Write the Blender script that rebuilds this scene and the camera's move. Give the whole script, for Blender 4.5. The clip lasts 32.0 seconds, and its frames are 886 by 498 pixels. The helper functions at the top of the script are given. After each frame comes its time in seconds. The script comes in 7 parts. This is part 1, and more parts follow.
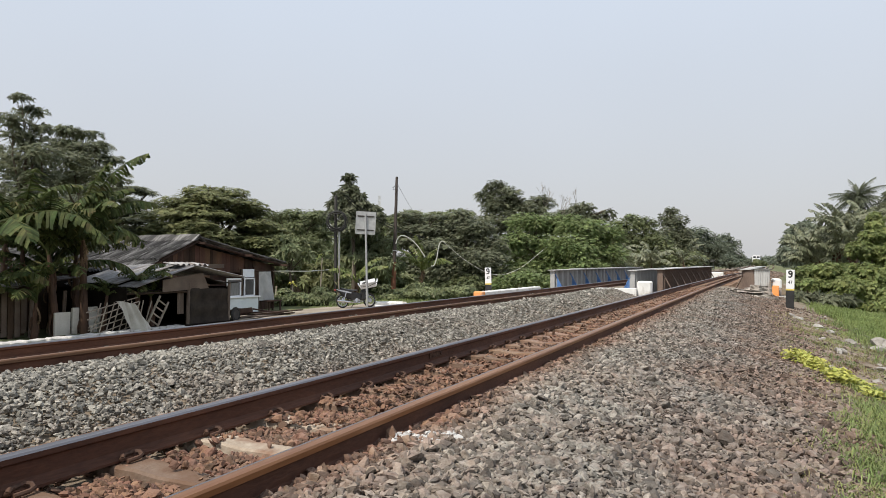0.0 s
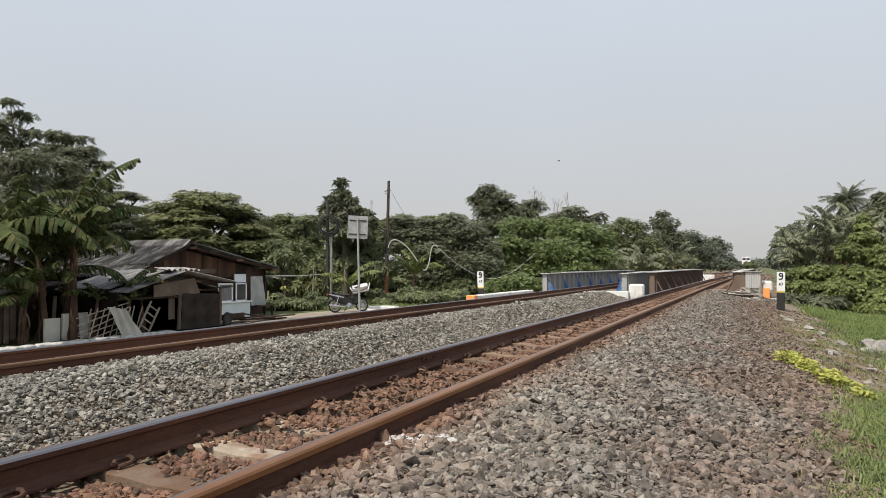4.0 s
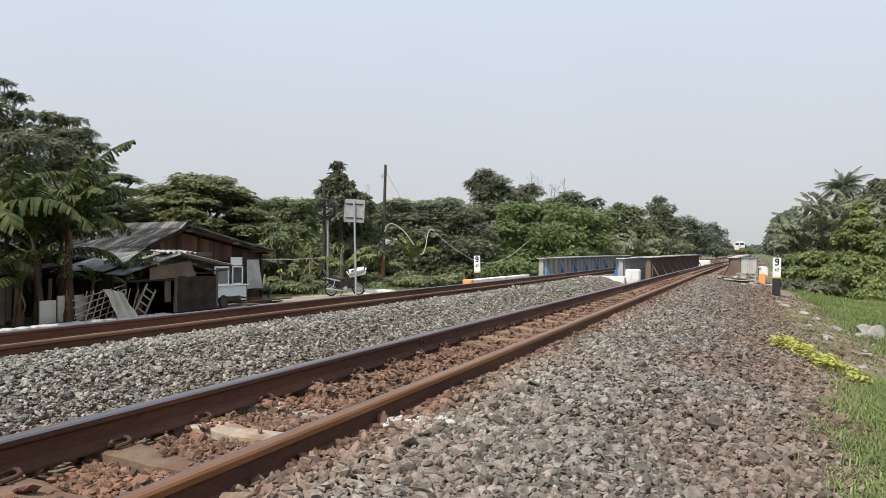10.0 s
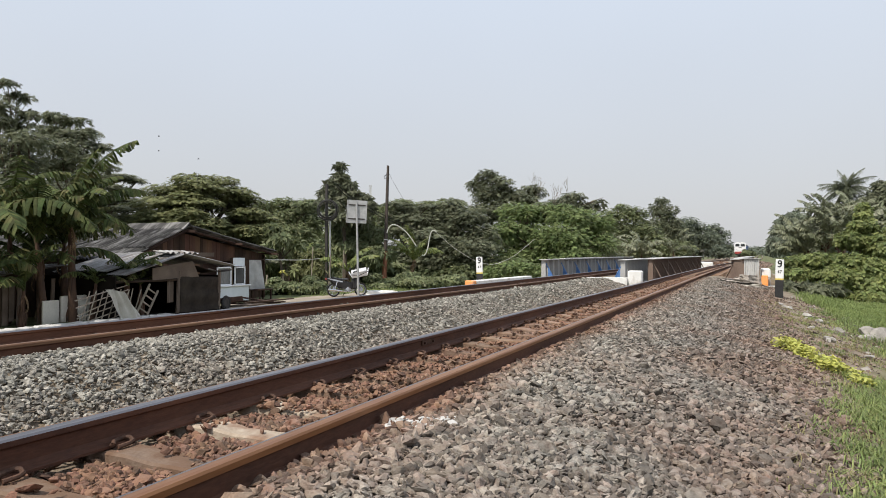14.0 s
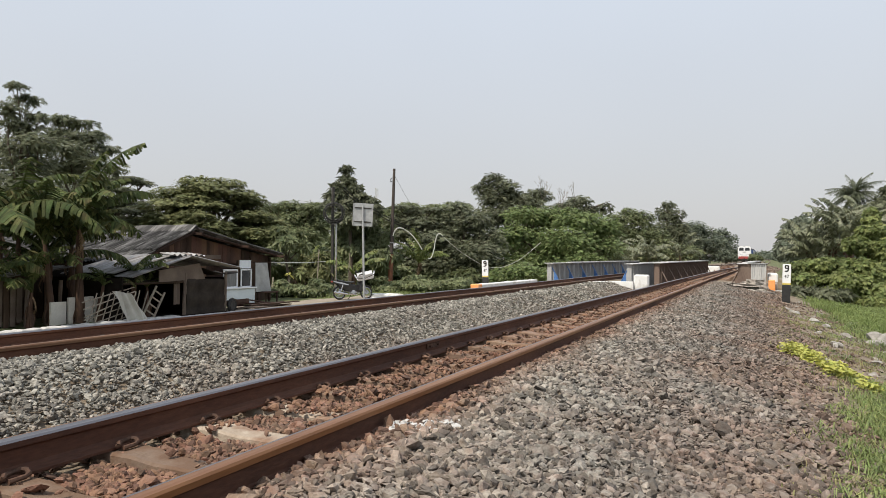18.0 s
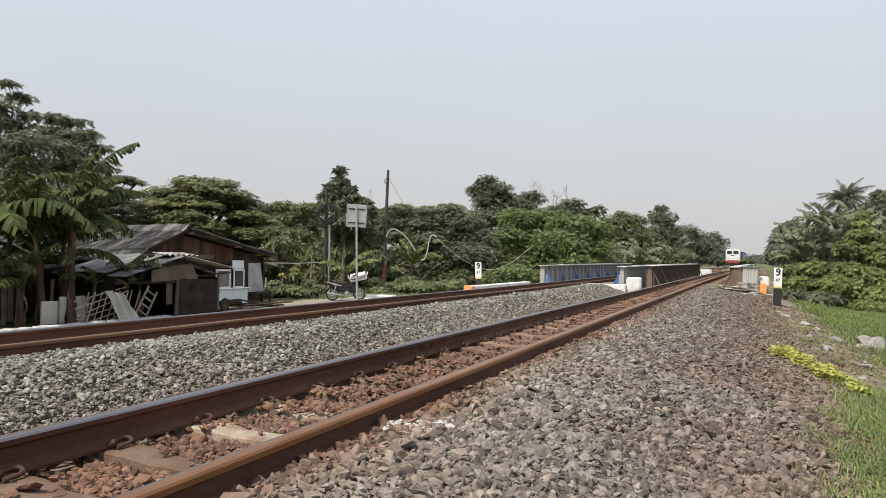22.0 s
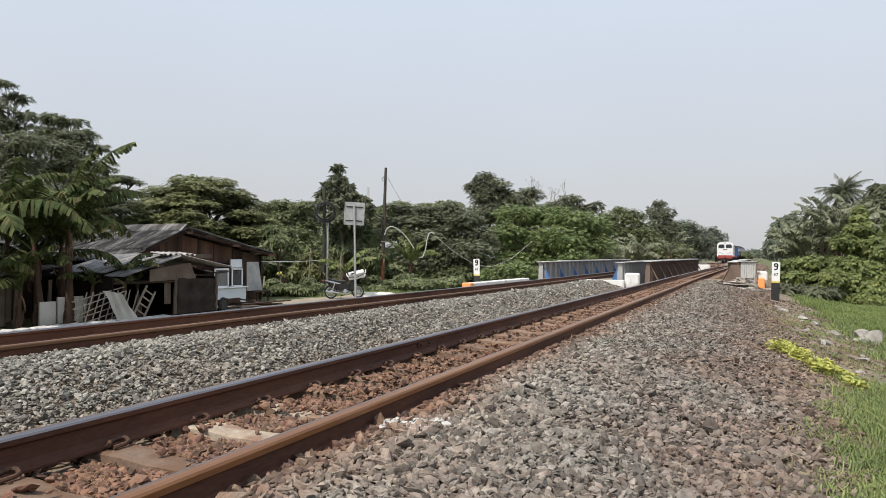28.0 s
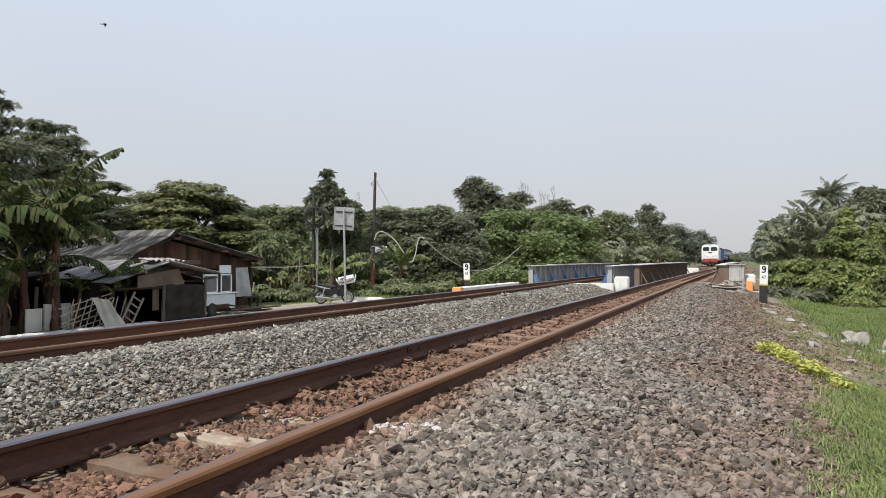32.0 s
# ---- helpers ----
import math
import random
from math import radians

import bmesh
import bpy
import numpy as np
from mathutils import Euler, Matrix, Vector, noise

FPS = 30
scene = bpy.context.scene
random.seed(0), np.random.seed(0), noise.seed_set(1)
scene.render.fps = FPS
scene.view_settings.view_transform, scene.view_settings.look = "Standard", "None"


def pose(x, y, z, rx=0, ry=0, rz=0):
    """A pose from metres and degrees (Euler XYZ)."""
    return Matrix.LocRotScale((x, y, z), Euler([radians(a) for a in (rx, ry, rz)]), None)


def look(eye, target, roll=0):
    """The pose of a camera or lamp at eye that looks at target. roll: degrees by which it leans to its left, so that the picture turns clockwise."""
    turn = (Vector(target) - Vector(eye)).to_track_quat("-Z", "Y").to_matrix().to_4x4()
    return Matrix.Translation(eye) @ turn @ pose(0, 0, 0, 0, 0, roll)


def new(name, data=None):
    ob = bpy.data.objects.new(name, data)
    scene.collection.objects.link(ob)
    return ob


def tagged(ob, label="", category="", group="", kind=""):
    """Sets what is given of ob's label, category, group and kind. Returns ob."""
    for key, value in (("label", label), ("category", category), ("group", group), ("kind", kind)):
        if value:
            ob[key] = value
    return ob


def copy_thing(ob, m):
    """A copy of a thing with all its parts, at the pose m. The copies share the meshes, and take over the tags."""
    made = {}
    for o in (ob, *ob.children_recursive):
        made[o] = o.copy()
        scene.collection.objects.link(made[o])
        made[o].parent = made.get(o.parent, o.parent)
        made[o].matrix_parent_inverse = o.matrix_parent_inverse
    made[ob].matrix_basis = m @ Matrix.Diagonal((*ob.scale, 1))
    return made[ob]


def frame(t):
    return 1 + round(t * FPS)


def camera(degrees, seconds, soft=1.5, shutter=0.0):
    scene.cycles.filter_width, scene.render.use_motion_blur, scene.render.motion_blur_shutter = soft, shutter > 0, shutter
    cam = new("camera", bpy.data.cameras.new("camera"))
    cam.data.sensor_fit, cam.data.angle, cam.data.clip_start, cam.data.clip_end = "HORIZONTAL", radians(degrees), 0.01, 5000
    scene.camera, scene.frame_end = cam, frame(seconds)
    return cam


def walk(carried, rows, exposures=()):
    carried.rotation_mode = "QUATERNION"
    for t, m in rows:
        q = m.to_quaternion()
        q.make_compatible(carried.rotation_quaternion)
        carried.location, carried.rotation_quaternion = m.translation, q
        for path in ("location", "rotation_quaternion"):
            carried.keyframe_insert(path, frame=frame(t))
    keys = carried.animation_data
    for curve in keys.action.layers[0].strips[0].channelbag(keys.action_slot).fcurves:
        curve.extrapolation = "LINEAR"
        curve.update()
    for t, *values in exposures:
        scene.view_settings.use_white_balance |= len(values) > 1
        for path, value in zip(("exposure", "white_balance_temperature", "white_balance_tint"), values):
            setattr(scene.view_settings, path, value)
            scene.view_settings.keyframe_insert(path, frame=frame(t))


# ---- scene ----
# ---- camera ----
cam = camera(66.0, 32.0, soft=0.8)
# seconds, x, y, z, yaw, pitch, roll: a camera held in the hand beside the near track
ROWS = (
    (0, 0.029, -0.030, 1.017, 24.81, 1.41, -0.03),
    (0.5, 0.035, -0.046, 1.020, 25.38, 1.07, -0.11),
    (1, 0.023, -0.040, 1.017, 25.73, 1.44, -0.53),
    (1.5, 0.015, -0.028, 1.014, 25.31, 1.62, -0.23),
    (2, 0.022, -0.035, 1.016, 25.26, 1.67, 0.01),
    (2.5, 0.021, -0.035, 1.010, 24.80, 1.74, 0.12),
    (4.5, 0.024, -0.027, 1.008, 24.15, 1.75, 0.25),
    (5, 0.014, -0.028, 1.008, 24.42, 1.47, 0.01),
    (5.5, 0.001, -0.010, 1.000, 23.93, 0.90, -0.10),
    (6, -0.007, -0.005, 0.998, 23.91, 0.92, 0.02),
    (6.5, -0.006, -0.004, 1.000, 23.98, 0.57, -0.19),
    (7, 0.009, -0.008, 1.003, 23.93, 0.69, -0.07),
    (7.5, 0.014, -0.002, 1.002, 24.21, 0.49, -0.05),
    (8, 0.012, -0.004, 0.996, 23.81, 0.29, 0.08),
    (8.5, 0.010, -0.025, 0.999, 23.64, 0.37, 0.10),
    (9, 0.006, -0.010, 0.994, 23.93, 0.22, 0.52),
    (9.5, 0.005, -0.014, 0.993, 24.01, 0.28, 0.21),
    (10, -0.002, -0.009, 0.991, 23.85, 0.46, -0.04),
    (10.5, 0.011, -0.027, 0.995, 23.64, 0.45, 0.01),
    (11, 0.012, -0.022, 0.995, 23.80, 0.50, -0.08),
    (11.5, 0.005, -0.017, 0.991, 24.31, 0.44, -0.05),
    (12, -0.006, 0.002, 0.987, 23.72, 0.43, 0.07),
    (12.5, 0.003, -0.006, 0.989, 23.75, 0.50, 0.19),
    (13, 0.000, 0.000, 0.985, 23.74, 0.28, 0.00),
    (13.5, 0.001, -0.014, 0.988, 23.92, 0.21, -0.35),
    (14, -0.002, -0.009, 0.989, 24.04, 0.55, -0.16),
    (14.5, 0.005, -0.019, 0.987, 24.71, 0.66, -0.14),
    (16.5, 0.012, -0.020, 0.997, 24.55, 1.09, 0.04),
    (17, 0.012, -0.018, 0.994, 24.36, 0.86, -0.03),
    (17.5, 0.023, -0.030, 1.000, 24.64, 0.83, -0.53),
    (18, 0.009, -0.014, 0.990, 24.54, 0.82, -0.39),
    (18.5, 0.003, -0.015, 0.991, 24.40, 0.78, -0.51),
    (19, 0.005, -0.020, 0.991, 24.25, 0.81, -0.43),
    (19.5, 0.013, -0.018, 0.990, 24.54, 0.64, -0.33),
    (20, 0.028, -0.025, 0.994, 24.07, 0.99, -0.42),
    (20.5, 0.034, -0.034, 0.998, 24.06, 1.20, -0.34),
    (21, 0.027, -0.029, 0.995, 24.33, 1.37, -0.44),
    (21.5, 0.024, -0.045, 0.992, 24.18, 1.32, -0.45),
    (22, 0.009, -0.039, 0.987, 23.96, 0.96, -0.76),
    (22.5, 0.006, -0.029, 0.988, 23.82, 0.98, -0.68),
    (23, 0.007, -0.041, 0.991, 23.89, 0.90, -0.68),
    (23.5, -0.001, -0.024, 0.986, 23.60, 0.64, -0.83),
    (24, 0.004, -0.033, 0.991, 23.58, 0.54, -0.87),
    (24.5, -0.008, -0.010, 0.984, 23.57, 0.01, -0.97),
    (25, 0.001, -0.020, 0.989, 23.57, 0.31, -0.58),
    (25.5, 0.004, -0.017, 0.985, 23.44, 0.47, -0.44),
    (27.5, 0.029, -0.025, 0.988, 23.92, 0.65, -0.03),
    (28, 0.030, -0.032, 0.992, 23.86, 0.72, -0.29),
    (28.5, 0.032, -0.037, 0.991, 23.81, 0.85, -0.10),
    (29, 0.029, -0.039, 0.989, 23.59, 0.82, -0.29),
    (29.5, 0.024, -0.029, 0.987, 23.50, 0.65, -0.52),
    (30, 0.013, -0.004, 0.985, 23.06, 0.38, -0.50),
    (30.5, 0.011, -0.005, 0.984, 23.25, 0.59, -0.78),
    (31, 0.015, -0.007, 0.986, 22.90, 0.59, -0.33),
    (31.5, 0.023, -0.012, 0.985, 22.96, 0.83, -0.26),
    (32, 0.033, -0.027, 0.990, 23.03, 1.11, 0.02),
)
# the camera's own white balance drifts a little
EXPOSURES = tuple((t, e, k, 10.0) for t, e, k in (
    (0, 0.0, 6660), (1, -0.02, 6780), (2.5, -0.04, 6810), (4.5, -0.11, 6840), (5.3, -0.10, 6840), (6, -0.02, 6840), (7.5, 0.02, 6710),
    (9, 0.05, 6610), (13, 0.05, 6610), (15, 0.02, 6710), (19, 0.0, 6810), (23, 0.0, 6810), (24.4, 0.02, 6710), (24.8, 0.05, 6170),
    (25.5, 0.05, 6170), (27.5, 0.02, 6620), (30, 0.02, 6620), (32, 0.02, 6570)))

walk(cam, [(t, pose(x, y, z, 90 + p, r, w)) for t, x, y, z, w, p, r in ROWS],
     exposures=EXPOSURES)

# ---- light: hazy noon, sun high behind the camera ----
SUN = Vector((-0.26, -0.72, 1.12)).normalized()
world = bpy.data.worlds.new("hazy_sky")
scene.world = world
world.use_nodes = True
wn, wl = world.node_tree.nodes, world.node_tree.links
sky = wn.new("ShaderNodeTexSky")
sky.sky_type, sky.sun_disc = "NISHITA", False
sky.sun_elevation = math.asin(SUN.z)
sky.sun_rotation = math.atan2(SUN.x, SUN.y)
sky.air_density, sky.dust_density, sky.ozone_density = 1.3, 3.0, 1.5
# a thin veil of even cloud over the clear sky, greyer towards the horizon
geo = wn.new("ShaderNodeTexCoord")
sep = wn.new("ShaderNodeSeparateXYZ")
ramp = wn.new("ShaderNodeValToRGB")
wl.new(geo.outputs["Generated"], sep.inputs[0])
wl.new(sep.outputs["Z"], ramp.inputs[0])
ramp.color_ramp.elements[0].position, ramp.color_ramp.elements[0].color = 0.0, (5.75, 5.85, 6.1, 1)
ramp.color_ramp.elements[1].position, ramp.color_ramp.elements[1].color = 0.42, (6.55, 7.4, 8.7, 1)
cloud = wn.new("ShaderNodeTexNoise")
cloud.inputs["Scale"].default_value, cloud.inputs["Detail"].default_value = 1.6, 3
wl.new(geo.outputs["Generated"], cloud.inputs["Vector"])
cmap = wn.new("ShaderNodeMapRange")
cmap.inputs["To Min"].default_value, cmap.inputs["To Max"].default_value = 0.93, 1.07
wl.new(cloud.outputs["Fac"], cmap.inputs["Value"])
veil = wn.new("ShaderNodeVectorMath")
veil.operation = "SCALE"
wl.new(ramp.outputs["Color"], veil.inputs[0])
wl.new(cmap.outputs["Result"], veil.inputs["Scale"])
mixw = wn.new("ShaderNodeMixRGB")
mixw.inputs[0].default_value = 0.86
wl.new(sky.outputs["Color"], mixw.inputs[1])
wl.new(veil.outputs[0], mixw.inputs[2])
bg = wn["Background"]
bg.inputs["Strength"].default_value = 0.11
wl.new(mixw.outputs[0], bg.inputs["Color"])
sun = new("sun", bpy.data.lights.new("sun", "SUN"))
sun.data.energy, sun.data.angle, sun.data.color = 4.55, radians(1.2), (1.0, 0.94, 0.85)
sun.matrix_world = look(SUN * 60, (0, 0, 0))


# ---- materials ----
def tint(nodes, links, src, stops):
    r = nodes.new("ShaderNodeValToRGB")
    e = r.color_ramp.elements
    while len(e) < len(stops):
        e.new(0.5)
    for i, (p, c) in enumerate(stops):
        e[i].position, e[i].color = p, (*c, 1)
    links.new(src, r.inputs[0])
    return r.outputs["Color"]


def mat(name, a, b, scale=4.0, rough=0.8, metal=0.0, bump=0.0, fine=40.0, vary="", amount=0.35, stain=None, stain_scale=0.7,
        through_light=0.0, stretch=(1, 1, 1), stain_cover=0.5, spec=0.5, hue=0.06):
    """Two tones mixed by noise at two scales, an optional stain with a shape of its own, fine relief, and piece-to-piece variation."""
    m = bpy.data.materials.new(name)
    m.use_nodes = True
    n, l = m.node_tree.nodes, m.node_tree.links
    bsdf = n["Principled BSDF"]
    tc, mp = n.new("ShaderNodeTexCoord"), n.new("ShaderNodeMapping")
    l.new(tc.outputs["Object"], mp.inputs[0])
    mp.inputs["Scale"].default_value = stretch
    big, small = n.new("ShaderNodeTexNoise"), n.new("ShaderNodeTexNoise")
    for node, s in ((big, scale), (small, fine)):
        node.inputs["Scale"].default_value, node.inputs["Detail"].default_value = s, 5
        l.new(mp.outputs[0], node.inputs["Vector"])
    add = n.new("ShaderNodeMath")
    add.operation = "MULTIPLY_ADD"
    l.new(small.outputs["Fac"], add.inputs[0])
    add.inputs[1].default_value = 0.45
    l.new(big.outputs["Fac"], add.inputs[2])
    col = tint(n, l, add.outputs[0], [(0.5, a), (0.95, b)])
    if stain:
        sn = n.new("ShaderNodeTexNoise")
        sn.inputs["Scale"].default_value, sn.inputs["Detail"].default_value = stain_scale, 6
        l.new(mp.outputs[0], sn.inputs["Vector"])
        mask = tint(n, l, sn.outputs["Fac"], [(stain_cover - 0.07, (0, 0, 0)), (stain_cover + 0.1, (1, 1, 1))])
        mx = n.new("ShaderNodeMixRGB")
        l.new(mask, mx.inputs[0]), l.new(col, mx.inputs[1])
        mx.inputs[2].default_value = (*stain, 1)
        col = mx.outputs[0]
    if vary:
        src = n.new("ShaderNodeObjectInfo").outputs["Random"] if vary == "object" else n.new("ShaderNodeNewGeometry").outputs["Random Per Island"]
        hs, mr = n.new("ShaderNodeHueSaturation"), n.new("ShaderNodeMapRange")
        mr.inputs["To Min"].default_value, mr.inputs["To Max"].default_value = 1 - amount, 1 + amount
        l.new(src, mr.inputs["Value"]), l.new(mr.outputs[0], hs.inputs["Value"])
        mh = n.new("ShaderNodeMapRange")
        mh.inputs["To Min"].default_value, mh.inputs["To Max"].default_value = 0.5 - amount * hue, 0.5 + amount * hue
        wh = n.new("ShaderNodeTexWhiteNoise")
        wh.noise_dimensions = "1D"
        l.new(src, wh.inputs["W"]), l.new(wh.outputs["Value"], mh.inputs["Value"]), l.new(mh.outputs[0], hs.inputs["Hue"])
        l.new(col, hs.inputs["Color"])
        col = hs.outputs["Color"]
    l.new(col, bsdf.inputs["Base Color"])
    bsdf.inputs["Roughness"].default_value, bsdf.inputs["Metallic"].default_value = rough, metal
    bsdf.inputs["Specular IOR Level"].default_value = spec
    if bump:
        bp = n.new("ShaderNodeBump")
        bp.inputs["Strength"].default_value, bp.inputs["Distance"].default_value = bump, 0.02
        l.new(add.outputs[0], bp.inputs["Height"]), l.new(bp.outputs[0], bsdf.inputs["Normal"])
    if through_light:
        tr, mxs = n.new("ShaderNodeBsdfTranslucent"), n.new("ShaderNodeMixShader")
        l.new(col, tr.inputs["Color"])
        mxs.inputs[0].default_value = through_light
        l.new(bsdf.outputs[0], mxs.inputs[1]), l.new(tr.outputs[0], mxs.inputs[2]), l.new(mxs.outputs[0], n["Material Output"].inputs["Surface"])
    return m


def ground_mat():
    """Trodden earth with gravel dust beside the track, grass further out, with ragged borders."""
    m = mat("ground_earth_and_grass", (0.12, 0.09, 0.062), (0.26, 0.21, 0.155), 2.2, 0.95, 0, 0.6, 55)
    n, l = m.node_tree.nodes, m.node_tree.links
    bsdf = n["Principled BSDF"]
    base = bsdf.inputs["Base Color"].links[0].from_socket
    tc, sp, ns = n.new("ShaderNodeTexCoord"), n.new("ShaderNodeSeparateXYZ"), n.new("ShaderNodeTexNoise")
    ns.inputs["Scale"].default_value, ns.inputs["Detail"].default_value = 1.4, 7
    l.new(tc.outputs["Object"], sp.inputs[0]), l.new(tc.outputs["Object"], ns.inputs["Vector"])

    def edge(at, width, sign):
        mr = n.new("ShaderNodeMapRange")
        mr.inputs["From Min"].default_value, mr.inputs["From Max"].default_value = at - width * sign, at + width * sign
        l.new(sp.outputs["X"], mr.inputs["Value"])
        return mr.outputs[0]
    right, left = edge(2.1, 1.5, 1), edge(-13.6, 2.0, -1)
    mx = n.new("ShaderNodeMath")
    mx.operation = "MAXIMUM"
    l.new(right, mx.inputs[0]), l.new(left, mx.inputs[1])
    ad = n.new("ShaderNodeMath")
    ad.operation = "ADD"
    l.new(mx.outputs[0], ad.inputs[0]), l.new(ns.outputs["Fac"], ad.inputs[1])
    mask = tint(n, l, ad.outputs[0], [(0.86, (0, 0, 0)), (1.0, (1, 1, 1))])
    gr = n.new("ShaderNodeTexNoise")
    gr.inputs["Scale"].default_value, gr.inputs["Detail"].default_value = 0.8, 8
    l.new(tc.outputs["Object"], gr.inputs["Vector"])
    green = tint(n, l, gr.outputs["Fac"], [(0.3, (0.05, 0.06, 0.022)), (0.55, (0.11, 0.125, 0.045)), (0.75, (0.20, 0.18, 0.10))])
    mm = n.new("ShaderNodeMixRGB")
    l.new(mask, mm.inputs[0]), l.new(base, mm.inputs[1]), l.new(green, mm.inputs[2])
    l.new(mm.outputs[0], bsdf.inputs["Base Color"])
    return m


def stone_mat():
    """Crushed stone: grey, paler round and between the tracks, red-brown with rust and clay dust round and beside the
    near track; each stone a shade of its own.
    """
    m = mat("ballast_stone", (0.080, 0.075, 0.066), (0.265, 0.249, 0.222), 18, 0.9, 0, 0.7, 90, "island", 0.55, hue=0.018)
    n, l = m.node_tree.nodes, m.node_tree.links
    bsdf = n["Principled BSDF"]
    hue = [x for x in n if x.type == "HUE_SAT"][0]
    base = hue.inputs["Color"].links[0].from_socket
    tc, sp, ns, n2 = n.new("ShaderNodeTexCoord"), n.new("ShaderNodeSeparateXYZ"), n.new("ShaderNodeTexNoise"), n.new("ShaderNodeTexNoise")
    ns.inputs["Scale"].default_value, ns.inputs["Detail"].default_value = 0.9, 4
    n2.inputs["Scale"].default_value, n2.inputs["Detail"].default_value = 14, 2
    for x in (ns, n2):
        l.new(tc.outputs["Object"], x.inputs["Vector"])
    l.new(tc.outputs["Object"], sp.inputs[0])
    mr = n.new("ShaderNodeMapRange")
    mr.inputs["From Min"].default_value, mr.inputs["From Max"].default_value = -10.0, 2.0
    l.new(sp.outputs["X"], mr.inputs["Value"])
    u = lambda x: (x + 10.0) / 12.0
    band = tint(n, l, mr.outputs[0], [(u(-6.2), (0.0,) * 3), (u(-5.0), (0.16,) * 3), (u(-4.0), (0.5,) * 3), (u(-3.3), (0.88,) * 3), (u(-2.0), (0.88,) * 3), (u(-1.5), (0.26,) * 3), (u(-0.9), (0.22,) * 3), (u(-0.2), (0.37,) * 3), (u(0.7), (0.48,) * 3)])
    s1, s2 = n.new("ShaderNodeMath"), n.new("ShaderNodeMath")
    s1.operation, s2.operation = "MULTIPLY_ADD", "MULTIPLY_ADD"
    l.new(ns.outputs["Fac"], s1.inputs[0]), l.new(band, s1.inputs[2])
    s1.inputs[1].default_value = 0.8
    l.new(n2.outputs["Fac"], s2.inputs[0]), l.new(s1.outputs[0], s2.inputs[2])
    s2.inputs[1].default_value = 0.55
    sub = n.new("ShaderNodeMapRange")
    sub.inputs["From Min"].default_value, sub.inputs["From Max"].default_value = 0.75, 1.55
    l.new(s2.outputs[0], sub.inputs["Value"])
    # the base tone is multiplied paler round and between the tracks
    cool = n.new("ShaderNodeMixRGB")
    cool.blend_type = "MULTIPLY"
    fresh = tint(n, l, mr.outputs[0], [(u(-1.7), (1,) * 3), (u(-0.6), (0,) * 3)])
    l.new(fresh, cool.inputs[0]), l.new(base, cool.inputs[1])
    cool.inputs[2].default_value = (1.27, 1.28, 1.25, 1)
    brown = n.new("ShaderNodeMixRGB")
    l.new(sub.outputs[0], brown.inputs[0]), l.new(cool.outputs[0], brown.inputs[1])
    brown.inputs[2].default_value = (0.168, 0.092, 0.059, 1)
    l.new(brown.outputs[0], hue.inputs["Color"])
    return m


